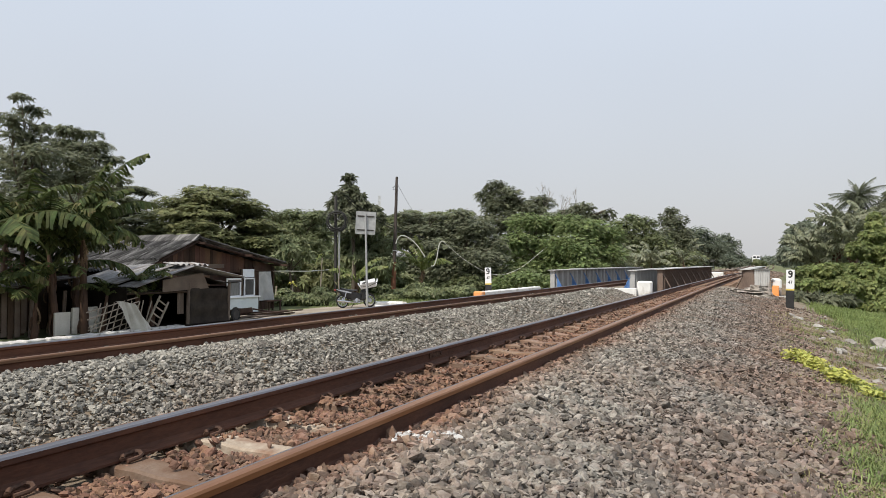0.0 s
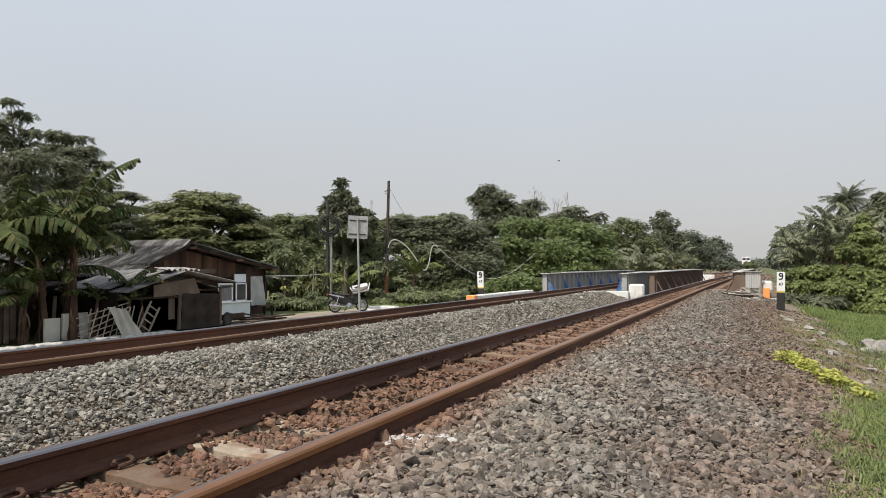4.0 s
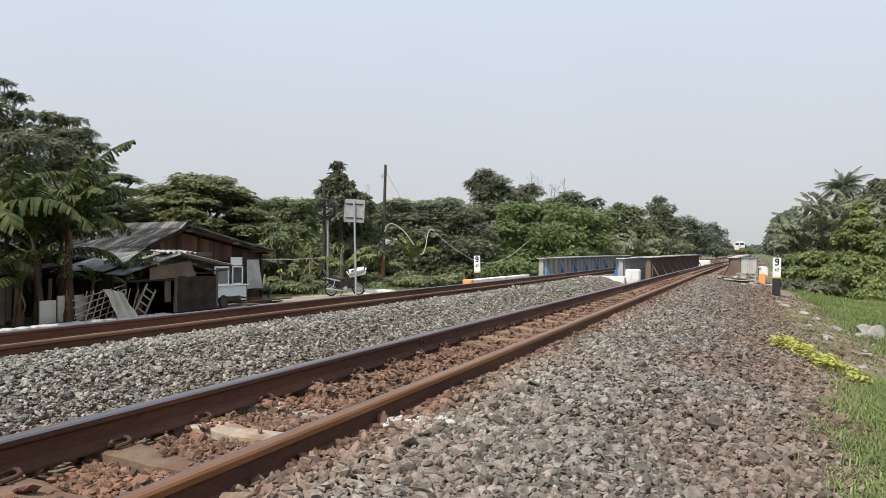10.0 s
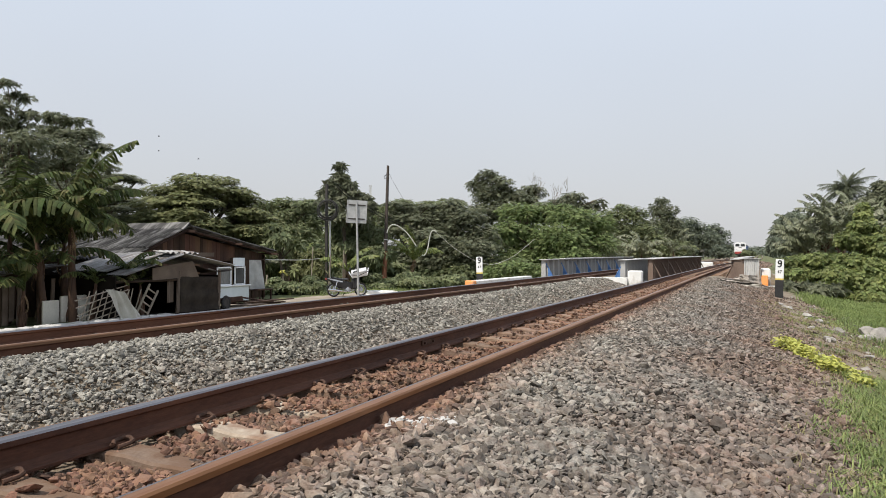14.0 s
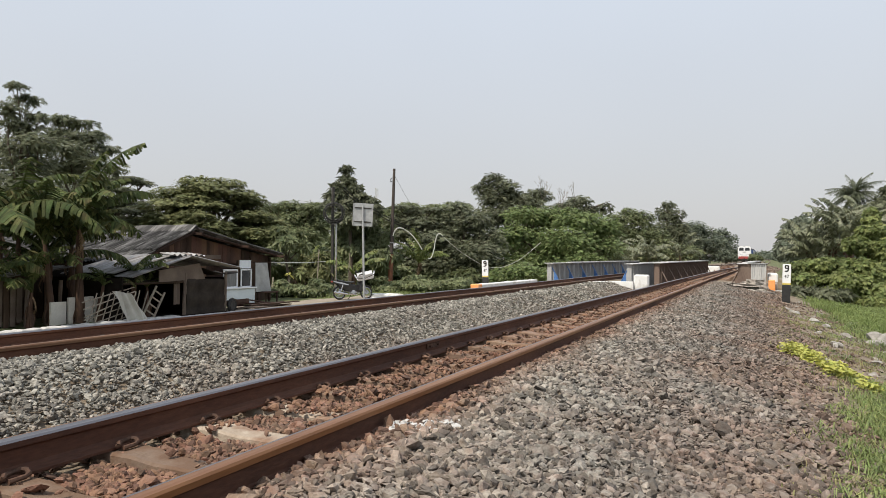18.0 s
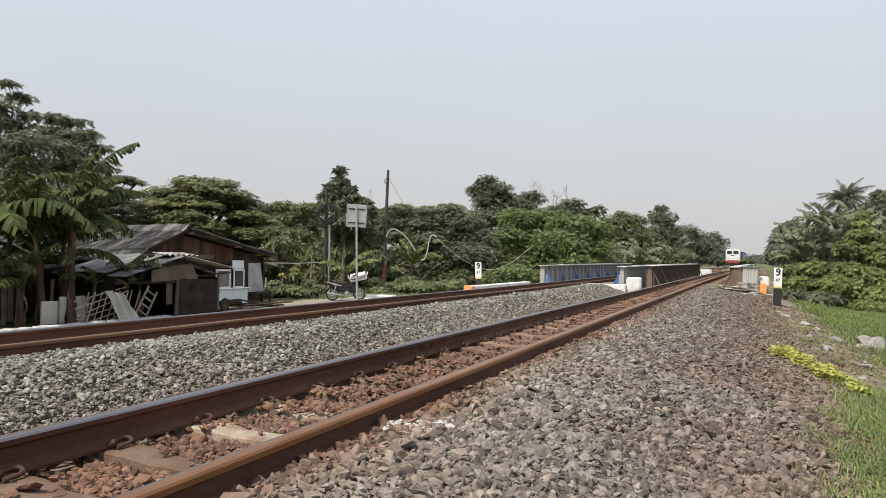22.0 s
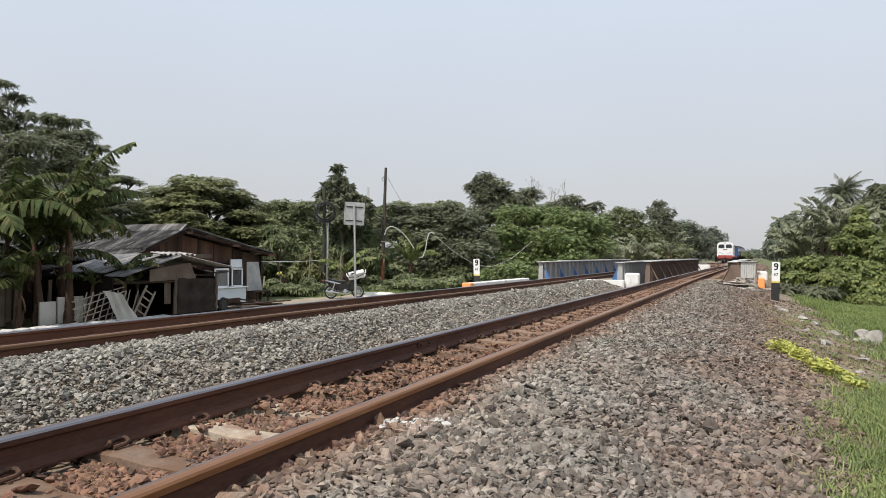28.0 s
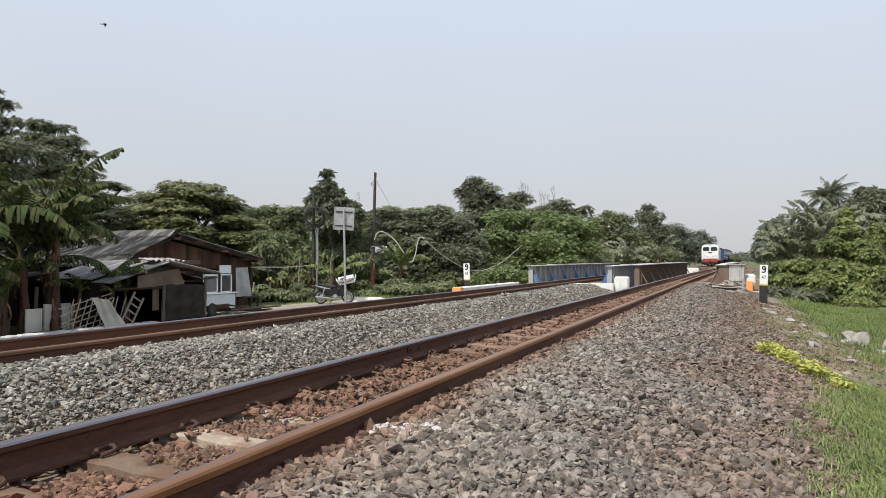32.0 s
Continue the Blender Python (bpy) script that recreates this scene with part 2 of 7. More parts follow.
M = {
    "ground": ground_mat(), "stone": stone_mat(),
    "rail": mat("rusty_rail_steel", (0.060, 0.024, 0.014), (0.150, 0.062, 0.034), 3, 0.75, 0.2, 0.35, 60, stretch=(1, 0.25, 1)),
    "rail_top_rust": mat("rust_worn_railhead", (0.20, 0.088, 0.037), (0.32, 0.155, 0.068), 5, 0.42, 0.45, 0.1, 40, stretch=(1, 0.1, 1)),
    "rail_top_dull": mat("dull_rusty_railhead", (0.12, 0.058, 0.03), (0.20, 0.105, 0.055), 5, 0.55, 0.3, 0.1, 40, stretch=(1, 0.1, 1)),
    "rail_top": mat("polished_railhead", (0.17, 0.16, 0.168), (0.255, 0.245, 0.258), 6, 0.38, 0.85, 0.05, 40, stretch=(1, 0.05, 1)),
    "sleeper": mat("dusty_concrete_sleeper", (0.165, 0.108, 0.078), (0.33, 0.245, 0.185), 5, 0.92, 0, 0.5, 60, "object", 0.25, (0.165, 0.095, 0.060), 5, stain_cover=0.46, hue=0.02),
    "sleeper_pale": mat("bare_pale_concrete_sleeper", (0.27, 0.21, 0.155), (0.44, 0.375, 0.30), 6, 0.92, 0, 0.5, 60, stain=(0.20, 0.12, 0.078), stain_scale=4, stain_cover=0.56),
    "clip": mat("rusty_rail_clip", (0.05, 0.026, 0.017), (0.115, 0.06, 0.038), 30, 0.8, 0.2, 0.2),
    "white": mat("weathered_white_paint", (0.66, 0.66, 0.64), (0.82, 0.82, 0.80), 2.5, 0.7, 0, 0.2, 40, stain=(0.45, 0.42, 0.37), stain_scale=2.2, stain_cover=0.62),
    "clean_white": mat("white_enamel", (0.74, 0.75, 0.76), (0.82, 0.83, 0.84), 3, 0.4),
    "black": mat("black_paint", (0.012, 0.012, 0.013), (0.03, 0.03, 0.03), 8, 0.5),
    "yellow": mat("yellow_paint", (0.62, 0.47, 0.10), (0.7, 0.55, 0.14), 8, 0.6),
    "orange": mat("sun_bleached_orange_paint", (0.80, 0.27, 0.06), (0.86, 0.38, 0.14), 3, 0.65, 0, 0.2, stain=(0.6, 0.45, 0.33), stain_scale=4, stain_cover=0.63),
    "girder": mat("grey_painted_steel", (0.30, 0.305, 0.305), (0.48, 0.48, 0.47), 2.2, 0.6, 0.15, 0.2, 30, stain=(0.17, 0.11, 0.075), stain_scale=1.6, stain_cover=0.66, stretch=(1, 1, 0.35)),
    "girder_brown": mat("rusty_girder_steel", (0.12, 0.083, 0.065), (0.23, 0.17, 0.135), 1.6, 0.75, 0.1, 0.3, 30, stain=(0.20, 0.12, 0.06), stain_scale=1.2, stain_cover=0.58, stretch=(1, 1, 0.35)),
    "blue": mat("faded_blue_paint", (0.045, 0.13, 0.34), (0.10, 0.22, 0.46), 4, 0.55, 0, 0.1),
    "concrete": mat("weathered_concrete", (0.30, 0.29, 0.27), (0.47, 0.46, 0.43), 2, 0.9, 0, 0.5, 30, stain=(0.2, 0.19, 0.17), stain_scale=1.5, stain_cover=0.6),
    "rock": mat("pale_rock", (0.22, 0.205, 0.185), (0.42, 0.40, 0.365), 3, 0.9, 0, 0.6, 25, "object", 0.2),
    "rubble": mat("broken_brown_rubble", (0.22, 0.195, 0.17), (0.42, 0.385, 0.34), 5, 0.95, 0, 0.7, 30, "object", 0.3, (0.12, 0.10, 0.08), 4, stain_cover=0.58),
    "bark": mat("grey_brown_bark", (0.055, 0.042, 0.03), (0.14, 0.11, 0.08), 5, 0.9, 0, 0.6, 30, stretch=(1, 1, 0.3)),
    "dead_wood": mat("bleached_dead_twigs", (0.20, 0.17, 0.14), (0.32, 0.28, 0.24), 5, 0.9),
    "banana_stem": mat("banana_pseudostem", (0.036, 0.018, 0.011), (0.115, 0.062, 0.036), 6, 0.8, 0, 0.5, 40, stretch=(1, 1, 0.2), stain=(0.10, 0.10, 0.04), stain_scale=2, stain_cover=0.68),
    "banana_leaf": mat("banana_leaf", (0.038, 0.054, 0.019), (0.095, 0.120, 0.043), 2.5, 0.72, 0, 0, 30, "island", 0.45, spec=0.15, stain=(0.12, 0.105, 0.045), stain_scale=2.2, stain_cover=0.62, through_light=0.25),
    "banana_dusty": mat("dusty_banana_leaf", (0.11, 0.125, 0.075), (0.23, 0.245, 0.15), 2.5, 0.5, 0, 0, 30, "island", 0.35, stain=(0.19, 0.175, 0.09), stain_scale=2.2, stain_cover=0.7, through_light=0.25),
    "banana_fresh": mat("fresh_banana_leaf", (0.115, 0.145, 0.05), (0.24, 0.285, 0.10), 2.5, 0.5, 0, 0, 30, "island", 0.3, stain=(0.20, 0.18, 0.08), stain_scale=2.2, stain_cover=0.62, through_light=0.35, spec=0.3),
    "banana_dry": mat("dry_banana_leaf", (0.13, 0.085, 0.045), (0.27, 0.19, 0.11), 5, 0.85, 0, 0.2, 40, "island", 0.3, through_light=0.15),
    "palm_leaf": mat("palm_frond", (0.055, 0.068, 0.04), (0.125, 0.14, 0.085), 3, 0.5, 0, 0, 30, "island", 0.3, through_light=0.2),
    "grass": mat("fresh_grass", (0.11, 0.15, 0.045), (0.25, 0.30, 0.10), 1.2, 0.6, 0, 0, 20, "island", 0.38, through_light=0.3),
    "grass_tall": mat("tall_bright_grass", (0.135, 0.18, 0.055), (0.26, 0.32, 0.115), 1.0, 0.6, 0, 0, 20, "island", 0.22, through_light=0.35, spec=0.25),
    "grass_dry": mat("dry_grass", (0.20, 0.19, 0.08), (0.33, 0.30, 0.15), 1.2, 0.7, 0, 0, 20, "island", 0.3, through_light=0.3),
    "weed": mat("yellow_green_weed", (0.28, 0.30, 0.06), (0.52, 0.51, 0.13), 6, 0.6, 0, 0, 20, "island", 0.25, through_light=0.3),
    "roof": mat("weathered_fibre_cement", (0.10, 0.096, 0.092), (0.28, 0.27, 0.265), 1.6, 0.85, 0, 0.4, 30, "object", 0.4, (0.035, 0.033, 0.031), 2.0, stretch=(2.2, 0.5, 1), stain_cover=0.45),
    "tin": mat("dull_zinc_sheet", (0.17, 0.17, 0.17), (0.38, 0.38, 0.38), 2, 0.6, 0.1, 0.15, 20, "object", 0.25, (0.13, 0.105, 0.09), 2.5, stain_cover=0.54, stretch=(3, 0.4, 1)),
    # near-black, so that the shed's unlit depth is in the colour
    "shed_shade": mat("shade_black_lining", (0.010, 0.008, 0.007), (0.022, 0.018, 0.015), 3, 0.95, 0, 0.3, 40, spec=0.05),
    "wood_dark": mat("old_dark_boards", (0.028, 0.017, 0.012), (0.075, 0.045, 0.032), 3, 0.85, 0, 0.4, 50, "object", 0.3, stretch=(1, 1, 0.15), spec=0.25),
    "wood_red": mat("red_brown_boards", (0.06, 0.028, 0.018), (0.13, 0.062, 0.036), 2.5, 0.8, 0, 0.3, 50, "object", 0.25, stretch=(1, 1, 0.2)),
    "wood_pale": mat("greyed_bamboo_and_lath", (0.22, 0.18, 0.14), (0.38, 0.33, 0.27), 4, 0.85, 0, 0.3, 50, "object", 0.25),
    "plywood": mat("weathered_plywood", (0.10, 0.072, 0.055), (0.17, 0.13, 0.10), 2.5, 0.85, 0, 0.2, 40, stain=(0.10, 0.075, 0.06), stain_scale=1.4, stain_cover=0.6),
    "tarp": mat("dark_tarpaulin", (0.018, 0.0145, 0.012), (0.048, 0.038, 0.030), 2.2, 0.8, 0, 0.5, 12, spec=0.2),
    "cloth": mat("pale_sacking", (0.36, 0.34, 0.30), (0.55, 0.53, 0.48), 3, 0.9, 0, 0.4, 40),
    "plaster": mat("stained_pale_plaster", (0.50, 0.47, 0.41), (0.68, 0.65, 0.58), 1.5, 0.9, 0, 0.3, 30, stain=(0.26, 0.22, 0.17), stain_scale=1.4, stain_cover=0.57),
    "pale_blue": mat("pale_blue_white_panel", (0.62, 0.68, 0.72), (0.74, 0.79, 0.82), 3, 0.6),
    "plastic": mat("milky_plastic_sheet", (0.40, 0.41, 0.40), (0.60, 0.61, 0.60), 3, 0.45, 0, 0.2, 20, through_light=0.35),
    "curtain": mat("net_curtain_behind_glass", (0.10, 0.105, 0.105), (0.22, 0.225, 0.22), 8, 0.25, 0, 0, 30, stretch=(1, 4, 0.3)),
    "glass": mat("dark_window_glass", (0.02, 0.023, 0.025), (0.05, 0.055, 0.06), 2, 0.08),
    "shield": mat("pale_weathered_zinc_paint", (0.42, 0.42, 0.41), (0.62, 0.62, 0.61), 3, 0.6, 0.05, 0.2, 30, stain=(0.24, 0.19, 0.15), stain_scale=3, stain_cover=0.62, stretch=(1, 1, 0.3)),
    "galv": mat("galvanised_steel", (0.33, 0.34, 0.34), (0.46, 0.47, 0.47), 6, 0.5, 0.4),
    "pole_wood": mat("dark_pole", (0.030, 0.024, 0.021), (0.085, 0.066, 0.056), 3, 0.8, 0, 0.3, stretch=(1, 1, 0.1)),
    "pole_rust": mat("rust_red_pole_base", (0.13, 0.05, 0.026), (0.22, 0.09, 0.048), 4, 0.8, 0, 0.3),
    "cable": mat("pale_cable_sheath", (0.42, 0.42, 0.38), (0.55, 0.55, 0.5), 10, 0.6),
    "rubber": mat("black_rubber", (0.012, 0.012, 0.012), (0.035, 0.034, 0.032), 12, 0.8),
    "bike_silver": mat("silver_bike_plastic", (0.36, 0.38, 0.41), (0.48, 0.50, 0.53), 5, 0.35, 0.3),
    "chrome": mat("chromed_steel", (0.55, 0.55, 0.56), (0.7, 0.7, 0.7), 5, 0.2, 0.95),
    "lamp": mat("clear_headlamp", (0.5, 0.52, 0.54), (0.6, 0.62, 0.64), 5, 0.15),
    "loco_white": mat("white_locomotive_paint", (0.70, 0.71, 0.72), (0.80, 0.81, 0.82), 1, 0.4, 0, 0, 10),
    "loco_red": mat("red_locomotive_paint", (0.27, 0.045, 0.04), (0.36, 0.07, 0.06), 1, 0.5, 0, 0, 10),
    "coach_blue": mat("blue_coach_paint", (0.02, 0.05, 0.14), (0.035, 0.08, 0.20), 1, 0.45, 0, 0, 10),
    "dark_steel": mat("dirty_dark_steel", (0.03, 0.028, 0.026), (0.07, 0.065, 0.06), 3, 0.7, 0.3),
    "bird": mat("dark_feathers", (0.02, 0.02, 0.022), (0.05, 0.048, 0.045), 20, 0.8),
    "lime": mat("spilt_lime_powder", (0.38, 0.37, 0.355), (0.55, 0.54, 0.525), 9, 0.95, 0, 0.3, 60, "island", 0.15),
    "earth": mat("pale_trodden_earth", (0.20, 0.165, 0.125), (0.33, 0.28, 0.225), 2, 0.95, 0, 0.5, 40),
}


def leaf_mat(name, a, b, amount=0.34, shine=0.5):
    return mat(name, a, b, 0.9, shine, 0, 0, 9, "island", amount, through_light=0.36, spec=0.25)


LEAF = {
    "dark": leaf_mat("dark_green_leaves", (0.098, 0.110, 0.072), (0.210, 0.226, 0.142)),
    "mid": leaf_mat("mid_green_leaves", (0.118, 0.142, 0.074), (0.245, 0.274, 0.142)),
    "bright": leaf_mat("bright_green_leaves", (0.120, 0.165, 0.064), (0.25, 0.31, 0.13)),
    "vine": leaf_mat("yellow_green_vine_leaves", (0.115, 0.145, 0.052), (0.245, 0.285, 0.105)),
    "olive": leaf_mat("olive_green_leaves", (0.125, 0.140, 0.066), (0.255, 0.268, 0.128)),
    # on distant trees this grey puts the haze of distance into the leaves
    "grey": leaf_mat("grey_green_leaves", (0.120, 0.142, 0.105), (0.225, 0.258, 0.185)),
}


# ---- mesh helpers ----
class Shape:
    """Collects boxes, tubes and sheets, and becomes one mesh."""

    def __init__(self):
        self.v, self.f, self.mi, self.slot = [], [], [], 0

    def add(self, verts, faces):
        o = len(self.v)
        self.v += [tuple(p) for p in verts]
        self.f += [tuple(i + o for i in q) for q in faces]
        self.mi += [self.slot] * len(faces)
        return self

    def box(self, c, s, m=None, bevel=0.0):
        x, y, z = (a / 2 for a in s)
        b = min(bevel, x * 0.45, y * 0.45, z * 0.45)
        m = (m or Matrix()) if c is None else Matrix.Translation(c) @ (m or Matrix())
        if b <= 0:
            p = [m @ Vector((i * x, j * y, k * z)) for i in (-1, 1) for j in (-1, 1) for k in (-1, 1)]
            return self.add(p, [(0, 1, 3, 2), (4, 6, 7, 5), (0, 4, 5, 1), (2, 3, 7, 6), (0, 2, 6, 4), (1, 5, 7, 3)])
        bm = bmesh.new()
        bmesh.ops.create_cube(bm, size=1.0, matrix=Matrix.Diagonal((2 * x, 2 * y, 2 * z, 1)))
        bmesh.ops.bevel(bm, geom=bm.edges[:] + bm.verts[:], offset=b, segments=1, affect="EDGES")
        bm.verts.index_update()
        self.add([m @ q.co for q in bm.verts], [[q.index for q in f.verts] for f in bm.faces])
        bm.free()
        return self

    def tube(self, path, radii, n=8, cap=True):
        path = [Vector(p) for p in path]
        if not hasattr(radii, "__len__"):
            radii = [radii] * len(path)
        rings, up = [], None
        for i, p in enumerate(path):
            d = (path[min(i + 1, len(path) - 1)] - path[max(i - 1, 0)]).normalized()
            if up is None:
                up = Vector((0, 0, 1)) if abs(d.z) < 0.9 else Vector((1, 0, 0))
            a = d.cross(up).normalized()
            b = a.cross(d).normalized()
            up = b
            rings += [p + (a * math.cos(k * math.tau / n) + b * math.sin(k * math.tau / n)) * radii[i] for k in range(n)]
        faces = [(i * n + k, i * n + (k + 1) % n, (i + 1) * n + (k + 1) % n, (i + 1) * n + k) for i in range(len(path) - 1) for k in range(n)]
        if cap:
            faces += [tuple(range(n - 1, -1, -1)), tuple(range((len(path) - 1) * n, len(path) * n))]
        return self.add(rings, faces)

    def torus(self, c, axis, r, t, n=28, k=8):
        axis = Vector(axis).normalized()
        a = axis.orthogonal().normalized()
        b = axis.cross(a)
        pts = []
        for i in range(n):
            d = a * math.cos(i * math.tau / n) + b * math.sin(i * math.tau / n)
            pts += [Vector(c) + d * (r + t * math.cos(j * math.tau / k)) + axis * t * math.sin(j * math.tau / k) for j in range(k)]
        return self.add(pts, [(i * k + j, ((i + 1) % n) * k + j, ((i + 1) % n) * k + (j + 1) % k, i * k + (j + 1) % k) for i in range(n) for j in range(k)])

    def prism(self, outline, depth, m=None):
        """An outline in x and z, pushed out to either side along y."""
        m, n = m or Matrix(), len(outline)
        p = [m @ Vector((x, s * depth / 2, z)) for s in (-1, 1) for x, z in outline]
        return self.add(p, [tuple(range(n)), tuple(range(2 * n - 1, n - 1, -1))] + [(i, n + i, n + (i + 1) % n, (i + 1) % n) for i in range(n)])

    def sheet(self, fn, nu, nv, thick=0.0):
        """A grid over u, v in 0..1; with a thickness it gets a back and edges."""
        pts = [Vector(fn(i / nu, j / nv)) for i in range(nu + 1) for j in range(nv + 1)]
        w = nv + 1
        q = [(i * w + j, (i + 1) * w + j, (i + 1) * w + j + 1, i * w + j + 1) for i in range(nu) for j in range(nv)]
        if thick:
            d = (pts[w] - pts[0]).cross(pts[1] - pts[0]).normalized() * thick
            n = len(pts)
            pts = pts + [p - d for p in pts]
            q = q + [tuple(k + n for k in reversed(f)) for f in q]
            rim = [i * w for i in range(nu + 1)] + [nu * w + j for j in range(1, w)] + [i * w + nv for i in range(nu - 1, -1, -1)] + [j for j in range(nv - 1, 0, -1)]
            q += [(rim[k], rim[(k + 1) % len(rim)], rim[(k + 1) % len(rim)] + n, rim[k] + n) for k in range(len(rim))]
        return self.add(pts, q)

    def mesh(self, name, mats, smooth=False):
        me = bpy.data.meshes.new(name)
        me.from_pydata(self.v, [], self.f)
        for m in mats if isinstance(mats, (list, tuple)) else [mats]:
            me.materials.append(m)
        if max(self.mi, default=0):
            me.polygons.foreach_set("material_index", self.mi)
        me.polygons.foreach_set("use_smooth", [smooth] * len(me.polygons))
        if smooth:
            me.set_sharp_from_angle(angle=radians(40))
        me.update()
        return me


def part(name, shape, material, parent=None, label="", m=None, smooth=False):
    """One mesh object under a thing or a part."""
    me = shape.mesh(name, material, smooth) if isinstance(shape, Shape) else shape
    ob = new(name, me)
    if parent:
        ob.parent = parent
    if m:
        ob.matrix_local = m
    return tagged(ob, label)


def thing(name, m, label, category, group="", kind=""):
    ob = new(name)
    ob.matrix_world = m
    ob.empty_display_size = 0.1
    return tagged(ob, label, category, group, kind)


def arrays_mesh(name, verts, faces, material, smooth=False):
    """A mesh from arrays of points and of equal-sided faces."""
    me = bpy.data.meshes.new(name)
    k = faces.shape[1]
    me.vertices.add(len(verts))
    me.vertices.foreach_set("co", np.ascontiguousarray(verts, dtype=np.float32).ravel())
    me.loops.add(faces.size)
    me.loops.foreach_set("vertex_index", np.ascontiguousarray(faces, dtype=np.int32).ravel())
    me.polygons.add(len(faces))
    me.polygons.foreach_set("loop_start", np.arange(0, faces.size, k, dtype=np.int32))
    me.polygons.foreach_set("use_smooth", np.full(len(faces), smooth))
    me.materials.append(material)
    me.update(calc_edges=True)
    me.validate()
    return me


# ---- the lie of the land ----
def bend(y):
    """How far the tracks have swung to the right at y: a gentle S."""
    y = np.asarray(y, dtype=float)
    near = 0.00065 * np.maximum(y - 10, 0.0) ** 2 / 2
    return np.where(y < 80, near, np.interp(y, (80, 125, 154, 176, 208, 254, 300, 420), (1.593, 3.62, 4.65, 5.22, 5.88, 6.4, 6.7, 7.3)))


def rise(y):
    return np.interp(y, (-50, 22, 40, 60, 127, 160, 208, 254, 420), (0, 0, 0.06, 0.15, 0.26, 0.5, 1.05, 1.3, 1.8))


NEAR, FAR = -2.572, -7.33          # centre lines of the two tracks
RAIL_H, GAUGE = 0.14, 1.158
PROFILE_S = (-900, -60, -13.5, -11.6, -9.9, -8.7, -6.15, -5.8, -4.85, -4.3, -3.85, -3.55, -2.06, -1.93, -1.6, -1.2, -0.5, 0.3, 1.0, 2.2, 3.6, 8, 60, 900)
PROFILE_Z = (-0.9, -0.85, -0.8, -0.72, -0.5, -0.12, -0.045, -0.06, -0.38, -0.36, -0.145, -0.098, -0.098, -0.01, 0.005, -0.02, -0.13, -0.27, -0.42, -0.70, -0.95, -1.1, -1.1, -1.0)


def land(x, y):
    """Height of the ground."""
    s = np.asarray(x, dtype=float) - bend(y)
    z = np.interp(s, PROFILE_S, PROFILE_Z) + rise(y) * np.interp(s, (-30, -11, 0, 12), (0, 1, 1, 0))
    river = np.interp(y, (35.5, 38.5, 51, 54), (0, 1, 1, 0)) * np.interp(s, (-16, -12, 2, 7), (0, 1, 1, 0))
    return z - 3.2 * river


def wobble(x, y, amp, scale, seed=0.0):
    return amp * (np.sin(x * scale + seed) * np.cos(y * scale * 1.3 + seed * 2) + 0.5 * np.sin((x + y) * scale * 2.3 + seed * 3))


def build_ground():
    xs = np.concatenate([-np.geomspace(3000, 16, 26), np.arange(-15.5, 4.5, 0.25), np.geomspace(4.6, 3000, 30)])
    ys = np.concatenate([-np.geomspace(3000, 3.2, 14), np.arange(-3, 62, 0.4), np.geomspace(62.5, 4000, 40)])
    X, Y = np.meshgrid(xs, ys, indexing="ij")
    Z = land(X, Y) + wobble(X, Y, 0.02, 1.9) * np.interp(np.abs(X + 4), (0, 4.5, 8), (0.4, 0.4, 1.6))
    # the bed under the loose stone lies a little lower, so that the gaps between stones are deep
    Z -= 0.02 * np.interp(X - bend(Y), (-6.9, -6.5, -0.1, 0.5), (0, 1, 1, 0)) * np.interp(Y, (32, 33), (1, 0))
    n = len(ys)
    i, j = np.meshgrid(np.arange(len(xs) - 1), np.arange(n - 1), indexing="ij")
    a = (i * n + j).ravel()
    me = arrays_mesh("ground", np.stack([X.ravel(), Y.ravel(), Z.ravel()], 1), np.stack([a, a + n, a + n + 1, a + 1], 1), M["ground"], True)
    tagged(new("ground", me), "earth embankment with grassy verges beside a railway", "ground", kind="structure")


# ---- crushed stone ----


def stone_shapes(rng, fine, n=24):
    """Broken stones: an octahedron, or for near ones an icosahedron, with corners pushed about and sides cut flat."""
    if fine:
        g = (1 + 5 ** 0.5) / 2
        v = np.array([(-1, g, 0), (1, g, 0), (-1, -g, 0), (1, -g, 0), (0, -1, g), (0, 1, g), (0, -1, -g), (0, 1, -g), (g, 0, -1), (g, 0, 1), (-g, 0, -1), (-g, 0, 1)]) / 1.8
        f = np.array([(0, 11, 5), (0, 5, 1), (0, 1, 7), (0, 7, 10), (0, 10, 11), (1, 5, 9), (5, 11, 4), (11, 10, 2), (10, 7, 6), (7, 1, 8), (3, 9, 4), (3, 4, 2), (3, 2, 6), (3, 6, 8), (3, 8, 9), (4, 9, 5), (2, 4, 11), (6, 2, 10), (8, 6, 7), (9, 8, 1)])
    else:
        v = np.array([(1, 0.25, 0.1), (-1, -0.2, 0.15), (0.2, 1, -0.1), (-0.15, -1, 0.1), (0.3, -0.2, 1), (0, 0, -1)]) * 1.05
        f = np.array([(0, 2, 4), (2, 1, 4), (1, 3, 4), (3, 0, 4), (2, 0, 5), (1, 2, 5), (3, 1, 5), (0, 3, 5)])
    out = []
    for _ in range(n):
        w = v * rng.uniform(0.78, 1.18, (len(v), 3)) * np.array((1.34, 1.0, 0.58 if fine else 0.5)) * rng.uniform(0.8, 1.2, 3)
        for _ in range(4 if fine else 1):
            d = rng.normal(size=3)
            d /= np.linalg.norm(d)
            h = w @ d
            w = w - np.outer(np.maximum(0, h - h.max() * rng.uniform(0.5, 0.74)), d)
        out.append(w)
    return np.array(out), f


